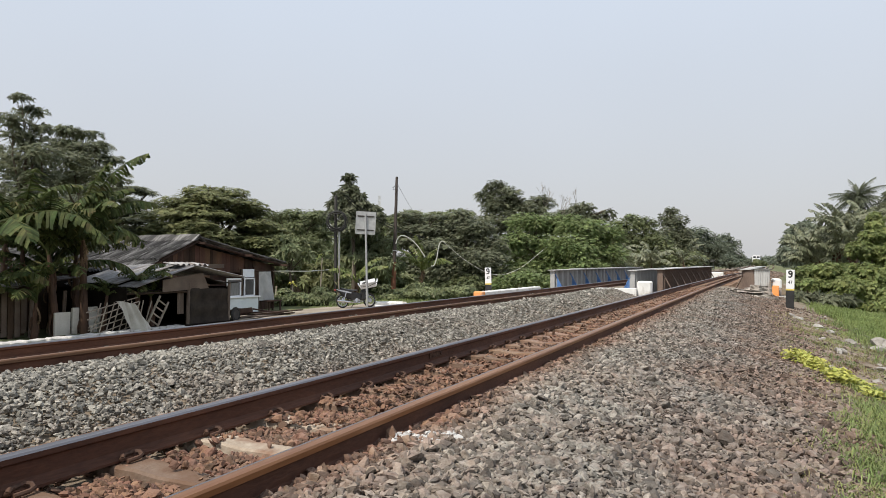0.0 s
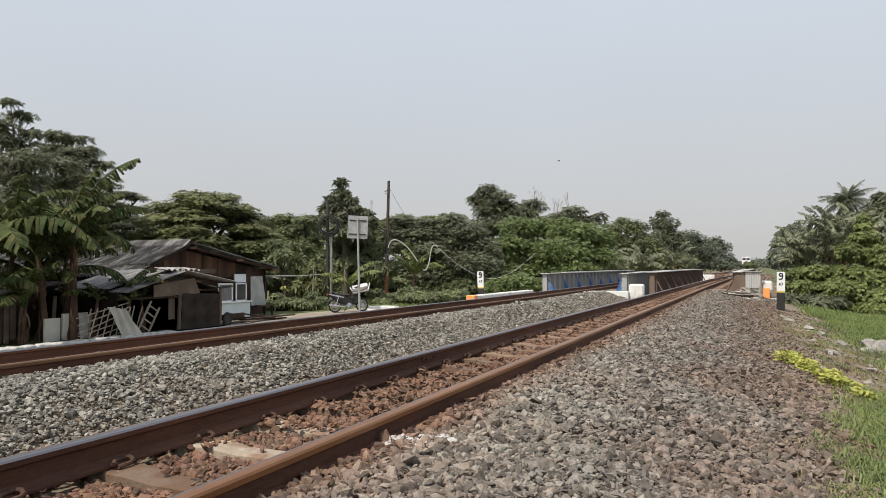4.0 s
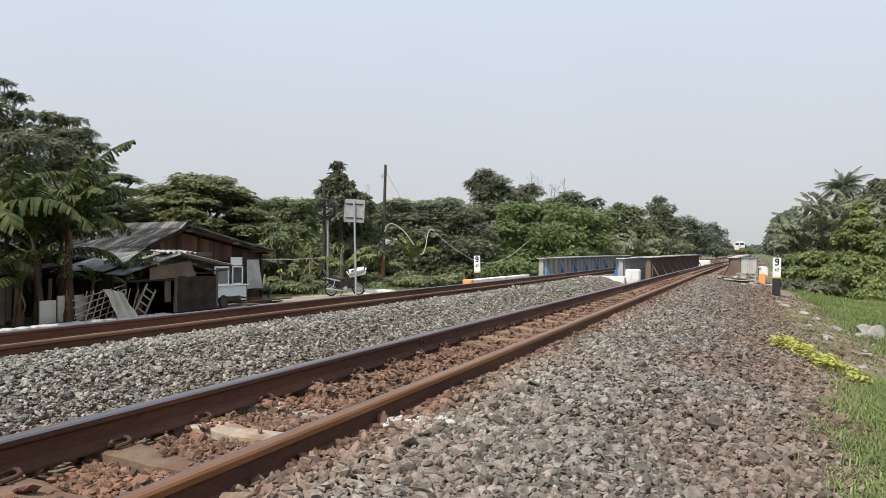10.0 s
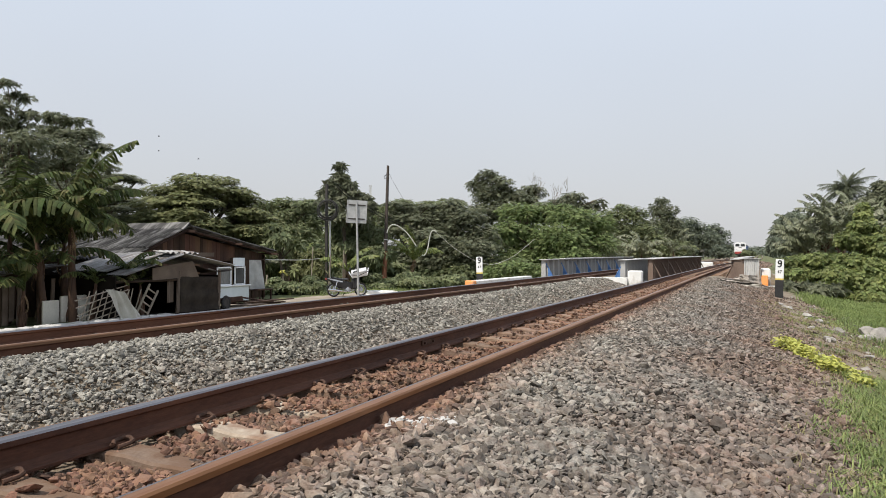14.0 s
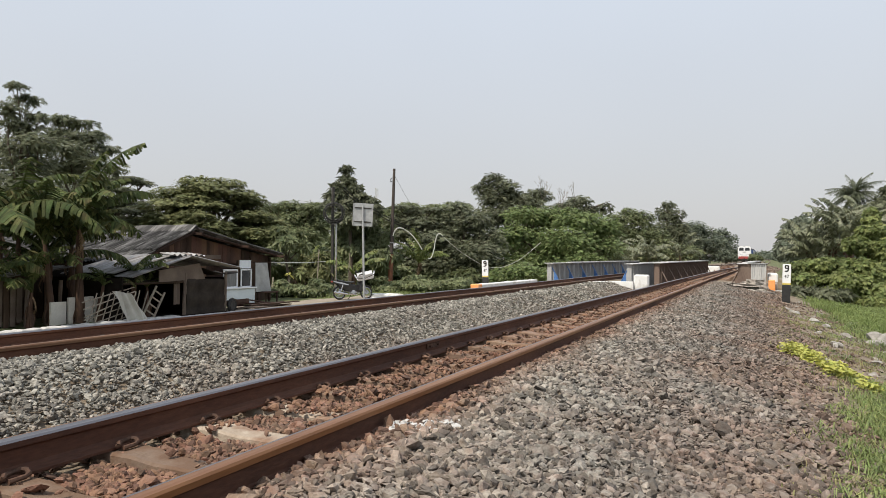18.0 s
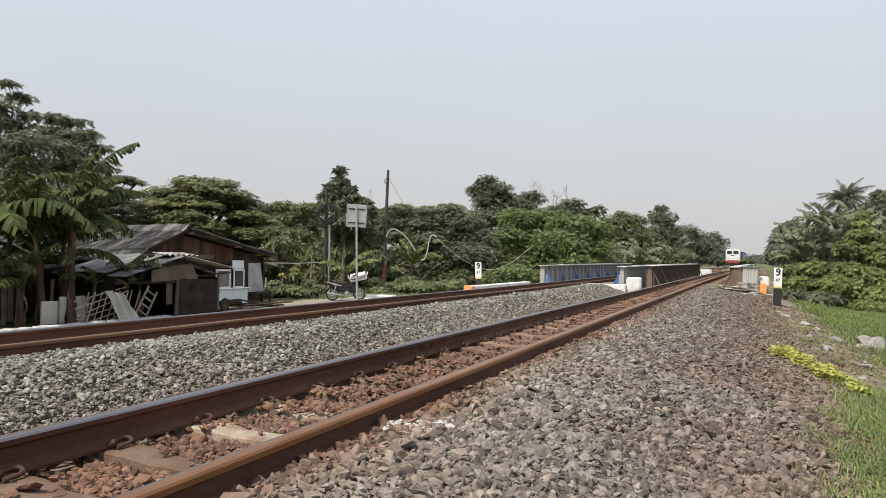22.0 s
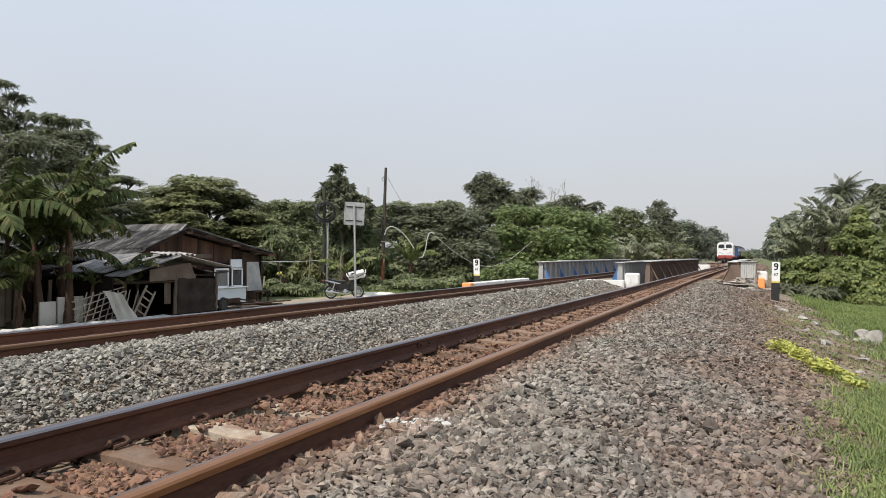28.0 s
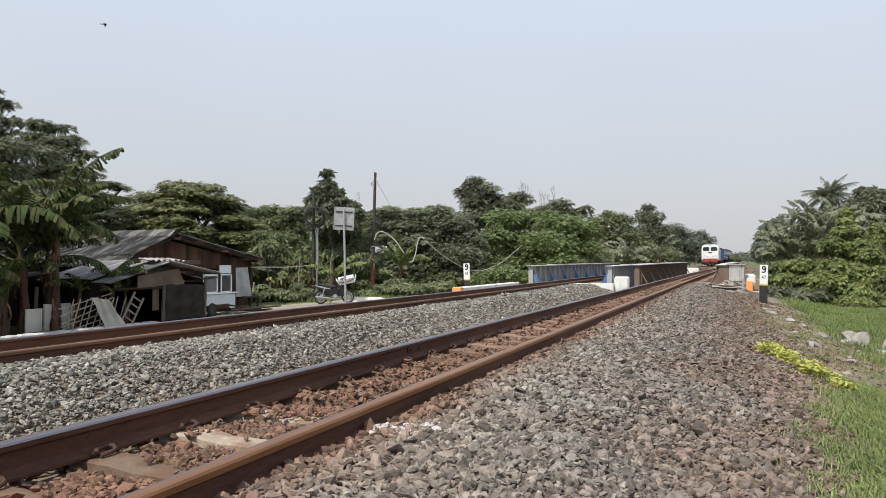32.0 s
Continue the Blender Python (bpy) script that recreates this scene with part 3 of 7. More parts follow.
def turns(rng, n, lean=1.0):
    """n random rotations; lean below 1 keeps stones lying flat."""
    a = rng.uniform(0, math.tau, n)
    t = rng.normal(0, 0.55 * lean, (n, 2))
    ca, sa = np.cos(a), np.sin(a)
    rz = np.zeros((n, 3, 3))
    rz[:, 0, 0], rz[:, 0, 1], rz[:, 1, 0], rz[:, 1, 1], rz[:, 2, 2] = ca, -sa, sa, ca, 1
    rx = np.zeros((n, 3, 3))
    c, s = np.cos(t[:, 0]), np.sin(t[:, 0])
    rx[:, 0, 0], rx[:, 1, 1], rx[:, 1, 2], rx[:, 2, 1], rx[:, 2, 2] = 1, c, -s, s, c
    ry = np.zeros((n, 3, 3))
    c, s = np.cos(t[:, 1]), np.sin(t[:, 1])
    ry[:, 1, 1], ry[:, 0, 0], ry[:, 0, 2], ry[:, 2, 0], ry[:, 2, 2] = 1, c, s, -s, c
    return rz @ rx @ ry


def stones(name, label, x0, x1, y0, y1, count, size, seed, lift=0.0, material=None, keep=None, fine=False):
    rng = np.random.default_rng(seed)
    base, f = stone_shapes(rng, fine)
    s, y = rng.uniform(x0, x1, count), rng.uniform(y0, y1, count)
    x = s + bend(y)
    if keep is not None:
        k = keep(s, y, rng)
        x, y, s = x[k], y[k], s[k]
    n = len(x)
    r = size * rng.lognormal(0, 0.33, n)
    z = land(x, y) + lift + rng.uniform(-0.55, 0.5, n) * r
    w = base[rng.integers(0, len(base), n)] * r[:, None, None]
    w = np.einsum("nij,nkj->nki", turns(rng, n), w) + np.stack([x, y, z], 1)[:, None, :]
    faces = (f[None] + (np.arange(n) * base.shape[1])[:, None, None]).reshape(-1, 3)
    return tagged(new(name, arrays_mesh(name, w.reshape(-1, 3), faces, material or M["stone"])), label, "ballast", kind="stuff")


PITCH, PHASE = 0.614, 0.175


def sleeper_rows(y):
    k = (y - PHASE) / PITCH + 0.5
    return np.floor(k), np.abs(k % 1.0 - 0.5) < 0.20


def off_sleepers(s, y, rng):
    return ~sleeper_rows(y)[1]


def strewn(s, y, rng):
    """Stones that lie on the sleepers: some sleepers are swept bare, others half or wholly covered."""
    row, on = sleeper_rows(y)
    hide = 0.16 + 0.28 * (np.sin(row * 12.9) * 0.5 + 0.5)
    hide = np.where(row < 5, 0.06, hide)
    hide = np.where(row == 5, np.where(s < NEAR - 0.34, 0.55, 0.02), hide)
    hide = np.where(row == 6, np.where(s < NEAR + 0.12, 0.5, 0.05), hide)
    hide = np.where((row > 6) & (row < 10), 0.42, hide)
    return on & (rng.uniform(0, 1, len(y)) < hide)


def build_ballast():
    brown = "red-brown dusty crushed stone between the near rails"
    stones("ballast", brown, NEAR - 0.50, NEAR + 0.50, 1.9, 6, 8600, 0.0200, 11, 0.006, keep=off_sleepers, fine=True)
    stones("ballast", brown, NEAR - 0.50, NEAR + 0.50, 6, 14, 9500, 0.021, 12, 0.004, keep=off_sleepers)
    stones("ballast", brown, NEAR - 0.50, NEAR + 0.50, 14, 33, 10500, 0.024, 19, 0.002, keep=off_sleepers)
    stones("ballast", brown, NEAR - 0.50, NEAR + 0.50, 1.9, 7, 9000, 0.0185, 42, 0.058, keep=strewn, fine=True)
    stones("ballast", brown, NEAR - 0.50, NEAR + 0.50, 7, 33, 14000, 0.020, 43, 0.056, keep=strewn)
    loose = "loose grey and red-brown crushed stone on the track shoulder"
    thin = lambda s, y, r: r.uniform(0, 1, len(s)) < np.interp(s, (-1.9, 0.1, 0.9), (1, 0.95, 0.10))
    stones("ballast", loose, -1.95, 0.9, 2.2, 4.2, 11900, 0.0212, 13, 0.012, keep=thin, fine=True)
    stones("ballast", loose, -1.95, 0.9, 4.2, 7.5, 12500, 0.0212, 22, 0.012, keep=thin, fine=True)
    stones("ballast", loose, -1.95, 0.9, 7.5, 13, 22000, 0.0205, 20, 0.012, keep=thin)
    stones("ballast", loose, -1.95, 0.9, 13, 32.5, 38000, 0.0205, 14, 0.012, keep=thin)
    stones("ballast", loose, -1.95, 0.9, -6.0, 2.2, 4200, 0.040, 26, 0.012, keep=thin)
    stones("ballast", brown, NEAR - 0.50, NEAR + 0.50, -6.0, 1.9, 1500, 0.040, 27, 0.012, keep=off_sleepers)
    ahead = lambda s, y, r: y > -0.62 * s - 0.3
    heap = "heaped grey-green crushed stone between the two tracks"
    stones("ballast", heap, -6.7, -3.2, 1.8, 7, 17000, 0.0205, 15, 0.02, keep=ahead, fine=True)
    stones("ballast", heap, -6.7, -3.2, 7, 16, 33000, 0.0205, 21, 0.02)
    stones("ballast", heap, -6.7, -3.2, 16, 31, 19000, 0.028, 16, 0.02)
    stones("ballast", "grey crushed stone round the far track", -9.2, -6.8, 3, 31, 7500, 0.040, 17, -0.02)
    stones("ballast", "grey-brown crushed stone round the tracks beyond the bridges", -10.0, 0.6, 56, 110, 6000, 0.09, 25, 0.0)
    stones("ballast", heap, -6.7, -3.2, -6.0, 4.2, 3600, 0.045, 28, 0.02, keep=lambda s, y, r: ~ahead(s, y, r))
    stones("ballast", "grey crushed stone round the far track", -9.2, -6.8, -6.0, 3, 1600, 0.05, 29, -0.02)
    stones("gravel", "loose gravel and small pale stones on the grassy shoulder", 0.6, 2.6, 6, 27, 3800, 0.022, 23, 0.004)
    stones("gravel", "larger pale stones scattered on the shoulder", 0.8, 2.4, 9, 27, 26, 0.06, 24, 0.01, M["rock"])
    patch = lambda s, y, r: (((s + 1.80) * 0.915 + (y - 3.56) * 0.403) / 0.29) ** 2 + (((y - 3.56) * 0.915 - (s + 1.80) * 0.403) / 0.13) ** 2 < r.uniform(0.02, 1.3, len(s))
    stones("spilt_lime", "small patch of white lime powder on the ballast", -2.13, -1.47, 3.23, 3.89, 1700, 0.0118, 18, 0.020, M["lime"], keep=patch, fine=True)


# ---- tracks ----
def rail_profile():
    """Half a flat-bottomed rail's outline, mirrored: foot, web and head."""
    half = [(0.072, -0.036), (0.072, -0.023), (0.034, -0.009), (0.012, 0.008), (0.010, 0.082), (0.020, 0.092), (0.041, 0.100), (0.042, 0.126), (0.035, 0.137), (0.015, 0.140)]
    return [(-x, z) for x, z in half] + [(x, z) for x, z in reversed(half)]


def track_points(y0, y1):
    ys = [y0]
    while ys[-1] < y1:
        ys.append(min(y1, ys[-1] + (2.0 if ys[-1] < 80 else 8.0)))
    return ys


def rail(parent, offset, dz, y0, y1, shine_from, label):
    prof = rail_profile()
    n, sh = len(prof), Shape()
    ys = track_points(y0, y1)
    pts = [(offset + float(bend(y)) + x, y, float(rise(y)) + dz + z) for y in ys for x, z in prof]
    sh.v += pts
    for i in range(len(ys) - 1):
        for k in range(n):
            sh.f.append((i * n + k, i * n + (k + 1) % n, (i + 1) * n + (k + 1) % n, (i + 1) * n + k))
            xa, za = prof[k]
            xb, zb = prof[(k + 1) % n]
            top = min(za, zb) > 0.125
            head = min(za, zb) > 0.099
            mid = (xa + xb) / 2
            sh.mi.append(2 if top and mid * shine_from >= -0.001 and abs(shine_from) < 2 and (mid * shine_from > 0.009 or abs(shine_from) > 0.9) else 1 if (head and abs(shine_from) < 0.9) or top else 0)
    sh.f.append(tuple(range(n - 1, -1, -1)))
    sh.mi.append(0)
    return part("rail", sh, [M["rail"], M["rail_top_rust" if dz == 0 else "rail_top_dull"], M["rail_top"]], parent, label)


def sleeper_shape():
    """A prestressed concrete sleeper: deep under the rails, lower in the middle."""
    sh = Shape()
    cuts = [(-1.0, 0.105, 0.0), (-0.8, 0.10, 0.0), (-0.35, 0.10, 0.0), (-0.2, 0.085, -0.022), (0.2, 0.085, -0.022), (0.35, 0.10, 0.0), (0.8, 0.10, 0.0), (1.0, 0.105, 0.0)]
    p = []
    for x, w, z in cuts:
        p += [(x, -w - 0.02, -0.2), (x, -w, z - 0.012), (x, -w + 0.014, z), (x, w - 0.014, z), (x, w, z - 0.012), (x, w + 0.02, -0.2)]
    q = [(i * 6 + k, i * 6 + k + 1, i * 6 + 7 + k, i * 6 + 6 + k) for i in range(7) for k in range(5)]
    return sh.add(p, q + [(5, 4, 3, 2, 1, 0), tuple(range(42, 48))])


def clip_shape(detail):
    """A sprung steel rail clip, bent from one bar."""
    path = [(0.078, -0.045, 0.010), (0.078, 0.03, 0.013), (0.070, 0.056, 0.022), (0.045, 0.062, 0.033), (0.02, 0.048, 0.036), (0.012, 0.015, 0.028), (0.02, -0.02, 0.029), (0.045, -0.045, 0.034), (0.062, -0.058, 0.028), (0.052, -0.06, 0.018), (0.038, -0.05, 0.018)]
    return Shape().tube(path if detail else path[::2] + [path[-1]], 0.0125 if detail else 0.012, 7 if detail else 4)


def build_track(name, centre, dz, label, y0, first):
    t = thing(name, Matrix(), label, "railway track")
    y_end = 420.0
    rail(t, centre - GAUGE / 2, dz, y0, y_end, 1.0, "rail with a polished blue-grey running surface" if first else "rusty rail with a dull polished top")
    rail(t, centre + GAUGE / 2, dz, y0, y_end, -0.5, "rail with a rust-orange head and a narrow polished edge")
    sl, bare = sleeper_shape().mesh("sleeper", M["sleeper"]), sleeper_shape().mesh("sleeper", M["sleeper_pale"])
    fine, plain = clip_shape(True).mesh("rail_clip", M["clip"], True), clip_shape(False).mesh("rail_clip", M["clip"])
    k = math.ceil(y0 / PITCH)
    while k * PITCH < 56:
        y = k * PITCH + PHASE
        x = centre + float(bend(y))
        turn = Matrix.Rotation(-(float(bend(y + 0.5)) - float(bend(y - 0.5))), 4, "Z")
        base = Matrix.Translation((x, y, float(rise(y)) + dz - 0.042)) @ turn @ Matrix.Rotation(0.01 * math.sin(k * 7.7), 4, "Z")
        part("sleeper", bare if first and k in (5, 6) else sl, None, t, m=base)
        if y < 36:
            for side in (-1, 1):
                for inner in (-1, 1):
                    if inner * side == -1:
                        o = side * GAUGE / 2
                        part("rail_clip", fine if first and y < 12 else plain, None, t,
                             m=base @ Matrix.Translation((o + inner * 0.038, 0, 0.006)) @ Matrix.Diagonal((inner, 1, 1, 1)))
        k += 1
    return t


def rail_joint():
    """A short fishplate with bolts on the near rail's web."""
    x = NEAR - GAUGE / 2 + 0.012
    t = thing("fishplate", pose(x, 6.62, RAIL_H * 0.45), "rusty fishplate bolted to the rail web", "rail joint")
    part("plate", Shape().box((0.006, 0, 0), (0.014, 0.30, 0.055), bevel=0.004), M["clip"], t)
    for i in (-0.1, 0.1):
        part("bolt", Shape().tube([(0.01, i, 0), (0.034, i, 0)], 0.012, 6), M["clip"], t)


# ---- plants ----
def unit(a):
    return a / np.maximum(np.linalg.norm(a, axis=-1, keepdims=True), 1e-9)


def fronds(q, out, up, R, pairs, droop, rng, wide=0.42):
    """Compound leaves: a rachis with pairs of leaflets, wider in the middle, hanging at the tip; each leaf one island."""
    n, out = len(q), unit(out)
    side = unit(np.cross(up, out))
    R = R[:, None, None]
    z = np.array((0, 0, 1.0))
    s = np.linspace(0, 1, pairs + 1)[None, :, None]
    spine = q[:, None] + out[:, None] * R * (s - 0.3) - z * droop * R * s * s
    mid = (spine[:, 1:] + spine[:, :-1]) / 2
    w = R * wide * np.sin(math.pi * (0.16 + 0.76 * np.linspace(0, 1, pairs)))[None, :, None] * rng.uniform(0.7, 1.25, (n, pairs, 1))
    sag = rng.uniform(0.0, 0.45, (n, pairs, 1))
    tips = [mid + side[:, None] * w * k + out[:, None] * w * 0.5 - z * w * sag for k in (-1, 1)]
    v = np.concatenate([spine] + tips, 1)
    i, o = np.arange(pairs), pairs + 1
    f = np.concatenate([np.stack([i, i + 1, o + i], 1), np.stack([i + 1, i, o + pairs + i], 1)])
    return v.reshape(-1, 3), (f[None] + (np.arange(n) * v.shape[1])[:, None, None]).reshape(-1, 3)


def whorls(q, up, R, k, droop, rng, slim=0.2):
    """Simple leaves that spread from a twig's tip; each tuft one island."""
    n, up = len(q), unit(up)
    a = unit(np.cross(up, rng.normal(size=(n, 3))))
    b = np.cross(up, a)
    th = np.linspace(0, math.tau, k, endpoint=False)[None] + rng.uniform(-0.4, 0.4, (n, k))
    el = rng.uniform(-0.25, 0.75, (n, k))
    L = R[:, None, None] * rng.uniform(0.65, 1.2, (n, k, 1))
    d = (a[:, None] * np.cos(th)[..., None] + b[:, None] * np.sin(th)[..., None]) * np.cos(el)[..., None] + up[:, None] * np.sin(el)[..., None]
    side = (-a[:, None] * np.sin(th)[..., None] + b[:, None] * np.cos(th)[..., None]) * L * slim
    z = np.array((0, 0, 1.0))
    c = q[:, None]
    v = np.concatenate([c, c + d * L * 0.5 + side, c + d * L - z * droop * L, c + d * L * 0.5 - side], 1)
    i = np.arange(k) + 1
    f = np.concatenate([np.stack([i * 0, i, i + k], 1), np.stack([i * 0, i + k, i + 2 * k], 1)])
    return v.reshape(-1, 3), (f[None] + (np.arange(n) * v.shape[1])[:, None, None]).reshape(-1, 3)


def leaves(lobes, leaf, seed, cover=1.0, style="round"):
    """A crown's lobes, each of several boughs set with leaf sprays, with gaps between; a loose inner mass keeps them from being see-through.
    Styles: tier (flat layers of compound leaves), round (compound leaves over rounded boughs), tuft (simple leaves in tufts), vine (small broad leaves)."""
    rng = np.random.default_rng(seed)
    V, F, o = [], [], 0

    def put(v, f):
        nonlocal o
        V.append(v), F.append(f + o)
        o += len(v)
    for x, y, z, rh, rz in lobes:
        n = int((1.0 if style == "tier" else 1.2) * 4 * rh * (rh + 2 * rz) / (leaf * leaf * 6)) + 3
        d = unit(rng.normal(size=(n, 3)))
        put(*whorls(np.array((x, y, z)) + d * rng.uniform(0.1, 0.62, (n, 1)) * np.array((rh, rh, rz)), d + np.array((0, 0, 0.7)), np.full(n, leaf * (0.8 if style == "tier" else 1.2)), 4, 0.2, rng, 0.30))
        k = int(np.clip(4 + 2.0 * rh / leaf, 6, 14))
        a, e, dist = rng.uniform(0, math.tau, k), rng.uniform(-0.75, 1.0, k), rng.uniform(0.5, 0.95, k)
        c = np.sqrt(1 - np.minimum(e * e, 0.99))
        w = rng.uniform(0.22, 0.42, k)
        w[0], dist[0], e[0] = 0.93, 0.0, 0.0
        for j in range(k):
            bo = np.array((x + rh * dist[j] * c[j] * math.cos(a[j]), y + rh * dist[j] * c[j] * math.sin(a[j]), z + rz * dist[j] * e[j]))
            br, bh = rh * w[j], rz * w[j] * (0.5 if style == "tier" and j else 1.0)
            ns = max(4, int(cover * (1.25 if j == 0 else 0.62) * math.pi * br * (br + 1.6 * bh) / (leaf * leaf * 0.30)))
            d = rng.normal(size=(ns, 3))
            d[:, 2] = np.abs(d[:, 2]) * np.where(rng.uniform(size=ns) < (0.12 if style == "tier" else 0.28), -1, 1)
            d = unit(d)
            q = bo + d * rng.uniform(0.55, 1.1, (ns, 1)) * np.array((br, br, bh))
            flat = unit(np.stack([d[:, 0] + 0.6 * c[j] * math.cos(a[j]), d[:, 1] + 0.6 * c[j] * math.sin(a[j]), 0 * d[:, 2]], 1) + rng.normal(0, 0.35, (ns, 3)) * np.array((1, 1, 0.15)))
            R = leaf * rng.uniform(0.7, 1.3, ns)
            if style == "vine":
                put(*whorls(q, d + np.array((0, 0, 0.35)) + rng.normal(0, 0.3, (ns, 3)), R, 3, 0.25, rng, 0.40))
            elif style == "tuft":
                put(*whorls(q, d + np.array((0, 0, 0.45)), R, 6, 0.28, rng, 0.17))
            elif style == "tier":
                put(*fronds(q, flat + np.array((0, 0, 0.12)), np.array((0, 0, 0.9)) + d * 0.55 + rng.normal(0, 0.26, (ns, 3)), R, 5, 0.42, rng))
            else:
                put(*fronds(q, flat + d * 0.5, np.array((0, 0, 0.5)) + d * 0.9 + rng.normal(0, 0.38, (ns, 3)), R, 4, 0.38, rng))
    return np.concatenate(V), np.concatenate(F)


def tiers(x, y, z, r, high, n, seed, thick=0.11, spread=0.42):
    """Lobes of a layered crown: flat plates of foliage, one above another, narrowing to the top."""
    rng, out = random.Random(seed), []
    for k in range(n):
        h = (k + 0.3 * rng.random()) / n
        rr = r * math.sqrt(max(0.06, 1 - h ** 2.2))
        m = max(3, int(6 * rr / r))
        for j in range(m):
            a = (j + 0.6 * rng.random()) * math.tau / m
            w = r * spread * rng.uniform(0.7, 1.15)
            d = max(0.0, rr - w * 0.75) * rng.uniform(0.75, 1.05)
            out.append((x + d * math.cos(a), y + d * math.sin(a), z + high * (h + rng.uniform(-0.5, 0.5) / n) - 0.10 * high * d / r, w, r * thick * rng.uniform(0.7, 1.2)))
    return out


SEED = [100]


def tree(label, kind, leaf, lobes, cover=1.0, style="round", thin=1.0):
    SEED[0] += 1
    rng = random.Random(SEED[0])
    low = min(z - rz for _, _, z, _, rz in lobes)
    x = sum(l[0] * l[3] for l in lobes) / sum(l[3] for l in lobes)
    y = sum(l[1] * l[3] for l in lobes) / sum(l[3] for l in lobes)
    g = float(land(x, y)) - 0.1
    height = max(z + rz for _, _, z, _, rz in lobes) - g
    t = thing("tree", pose(x, y, g), label, "tree")
    sh, r = Shape(), (0.024 * height + 0.04) * thin
    fork = Vector((rng.uniform(-0.2, 0.2), rng.uniform(-0.2, 0.2), max(0.3 * height, min(low - g + 0.5, 0.5 * height))))
    sh.tube([(0, 0, 0), (0.02, 0.0, 0.15 * height), fork * 0.6 + Vector((rng.uniform(-.1, .1), 0, 0)), fork], [r * 1.25, r, r * 0.85, r * 0.75], 9)
    for lx, ly, lz, rh, rz in lobes:
        end = Vector((lx - x, ly - y, lz - g + rz * 0.3))
        mid = fork.lerp(end, 0.5) + Vector((rng.uniform(-.3, .3), rng.uniform(-.3, .3), rng.uniform(0, .4)))
        sh.tube([fork * 0.97, mid, end], [r * 0.55, r * 0.36, r * 0.12], 6)
        for _ in range(4):
            a = rng.uniform(0, math.tau)
            tip = end + Vector((math.cos(a) * rh * 0.8, math.sin(a) * rh * 0.8, rng.uniform(-.3, .7) * rz))
            sh.tube([mid.lerp(end, rng.uniform(0.2, 0.9)), tip], [r * 0.16, r * 0.05], 4)
    part("trunk", sh, M["bark"], t, smooth=True)
    v, f = leaves(lobes, leaf, SEED[0], cover, style)
    part("crown", arrays_mesh("crown", v - np.array((x, y, g)), f, LEAF[kind]), None, t)
    return t


def shrub(label, kind, leaf, lobes, style="tuft", cover=1.0):
    SEED[0] += 1
    x, y = lobes[0][0], lobes[0][1]
    g = float(land(x, y))
    t = thing("shrub", pose(x, y, g), label, "shrub")
    rng = random.Random(SEED[0])
    for lx, ly, lz, rh, rz in lobes:
        for _ in range(4):
            bx, by = lx + rng.uniform(-.3, .3) * rh, ly + rng.uniform(-.3, .3) * rh
            gz = float(land(bx, by))
            part("stem", Shape().tube([(bx - x, by - y, gz - g - 0.05), (lx - x + rng.uniform(-.6, .6) * rh, ly - y + rng.uniform(-.6, .6) * rh, max(lz - g, gz - g + 0.2))], [0.03, 0.01], 5), M["bark"], t)
    v, f = leaves(lobes, leaf, SEED[0], cover, style)
    part("foliage", arrays_mesh("foliage", v - np.array((x, y, g)), f, LEAF[kind]), None, t)
    return t


def banana_leaf(rng, length, width, up, torn, arch=1.0):
    """A leaf blade that rises from the stalk and arches over, torn into strips along its side veins; runs along +x."""
    sh, n = Shape(), 34
    mids, ang = [], up
    p = Vector((0, 0, 0))
    for i in range(n + 1):
        mids.append(p.copy())
        p = p + Vector((math.cos(ang), 0, math.sin(ang))) * length / n
        ang -= (0.015 + 0.065 * i / n) * arch * rng.uniform(0.8, 1.2)
    sh.tube(mids[:n:3] + [mids[-1]], [0.028 * (1 - k / 11) + 0.004 for k in range(len(mids[:n:3]) + 1)], 5)
    start = int(n * 0.16)
    for side in (-1, 1):
        sag = rng.uniform(0.15, 0.5)
        for i in range(start, n):
            s = (i - start) / (n - start)
            w = width * 0.5 * max(0.0, math.sin(math.pi * min(1, s * 0.92 + 0.06))) ** 0.6
            a, b = mids[i], mids[i + 1]
            fwd = (b - a).normalized()
            if rng.random() < torn:
                sag = rng.uniform(0.1, 1.15)
            out = Vector((0, side * math.cos(sag), -math.sin(sag))) + fwd * 0.35
            gap = 0.12 if rng.random() < torn else -0.02
            b2 = a.lerp(b, 1 - gap)
            o2 = out + Vector((0, 0, -rng.uniform(0, 0.25) * torn))
            m1, m2 = a + out * w * 0.5, b2 + o2 * w * 0.5
            e1, e2 = m1 + (out + Vector((0, 0, -0.35))) * w * 0.5, m2 + (o2 + Vector((0, 0, -0.35))) * w * 0.46
            sh.add([a, b2, m2, m1, e2, e1], [(0, 1, 2, 3), (3, 2, 4, 5)] if side > 0 else [(3, 2, 1, 0), (5, 4, 2, 3)])
    return sh


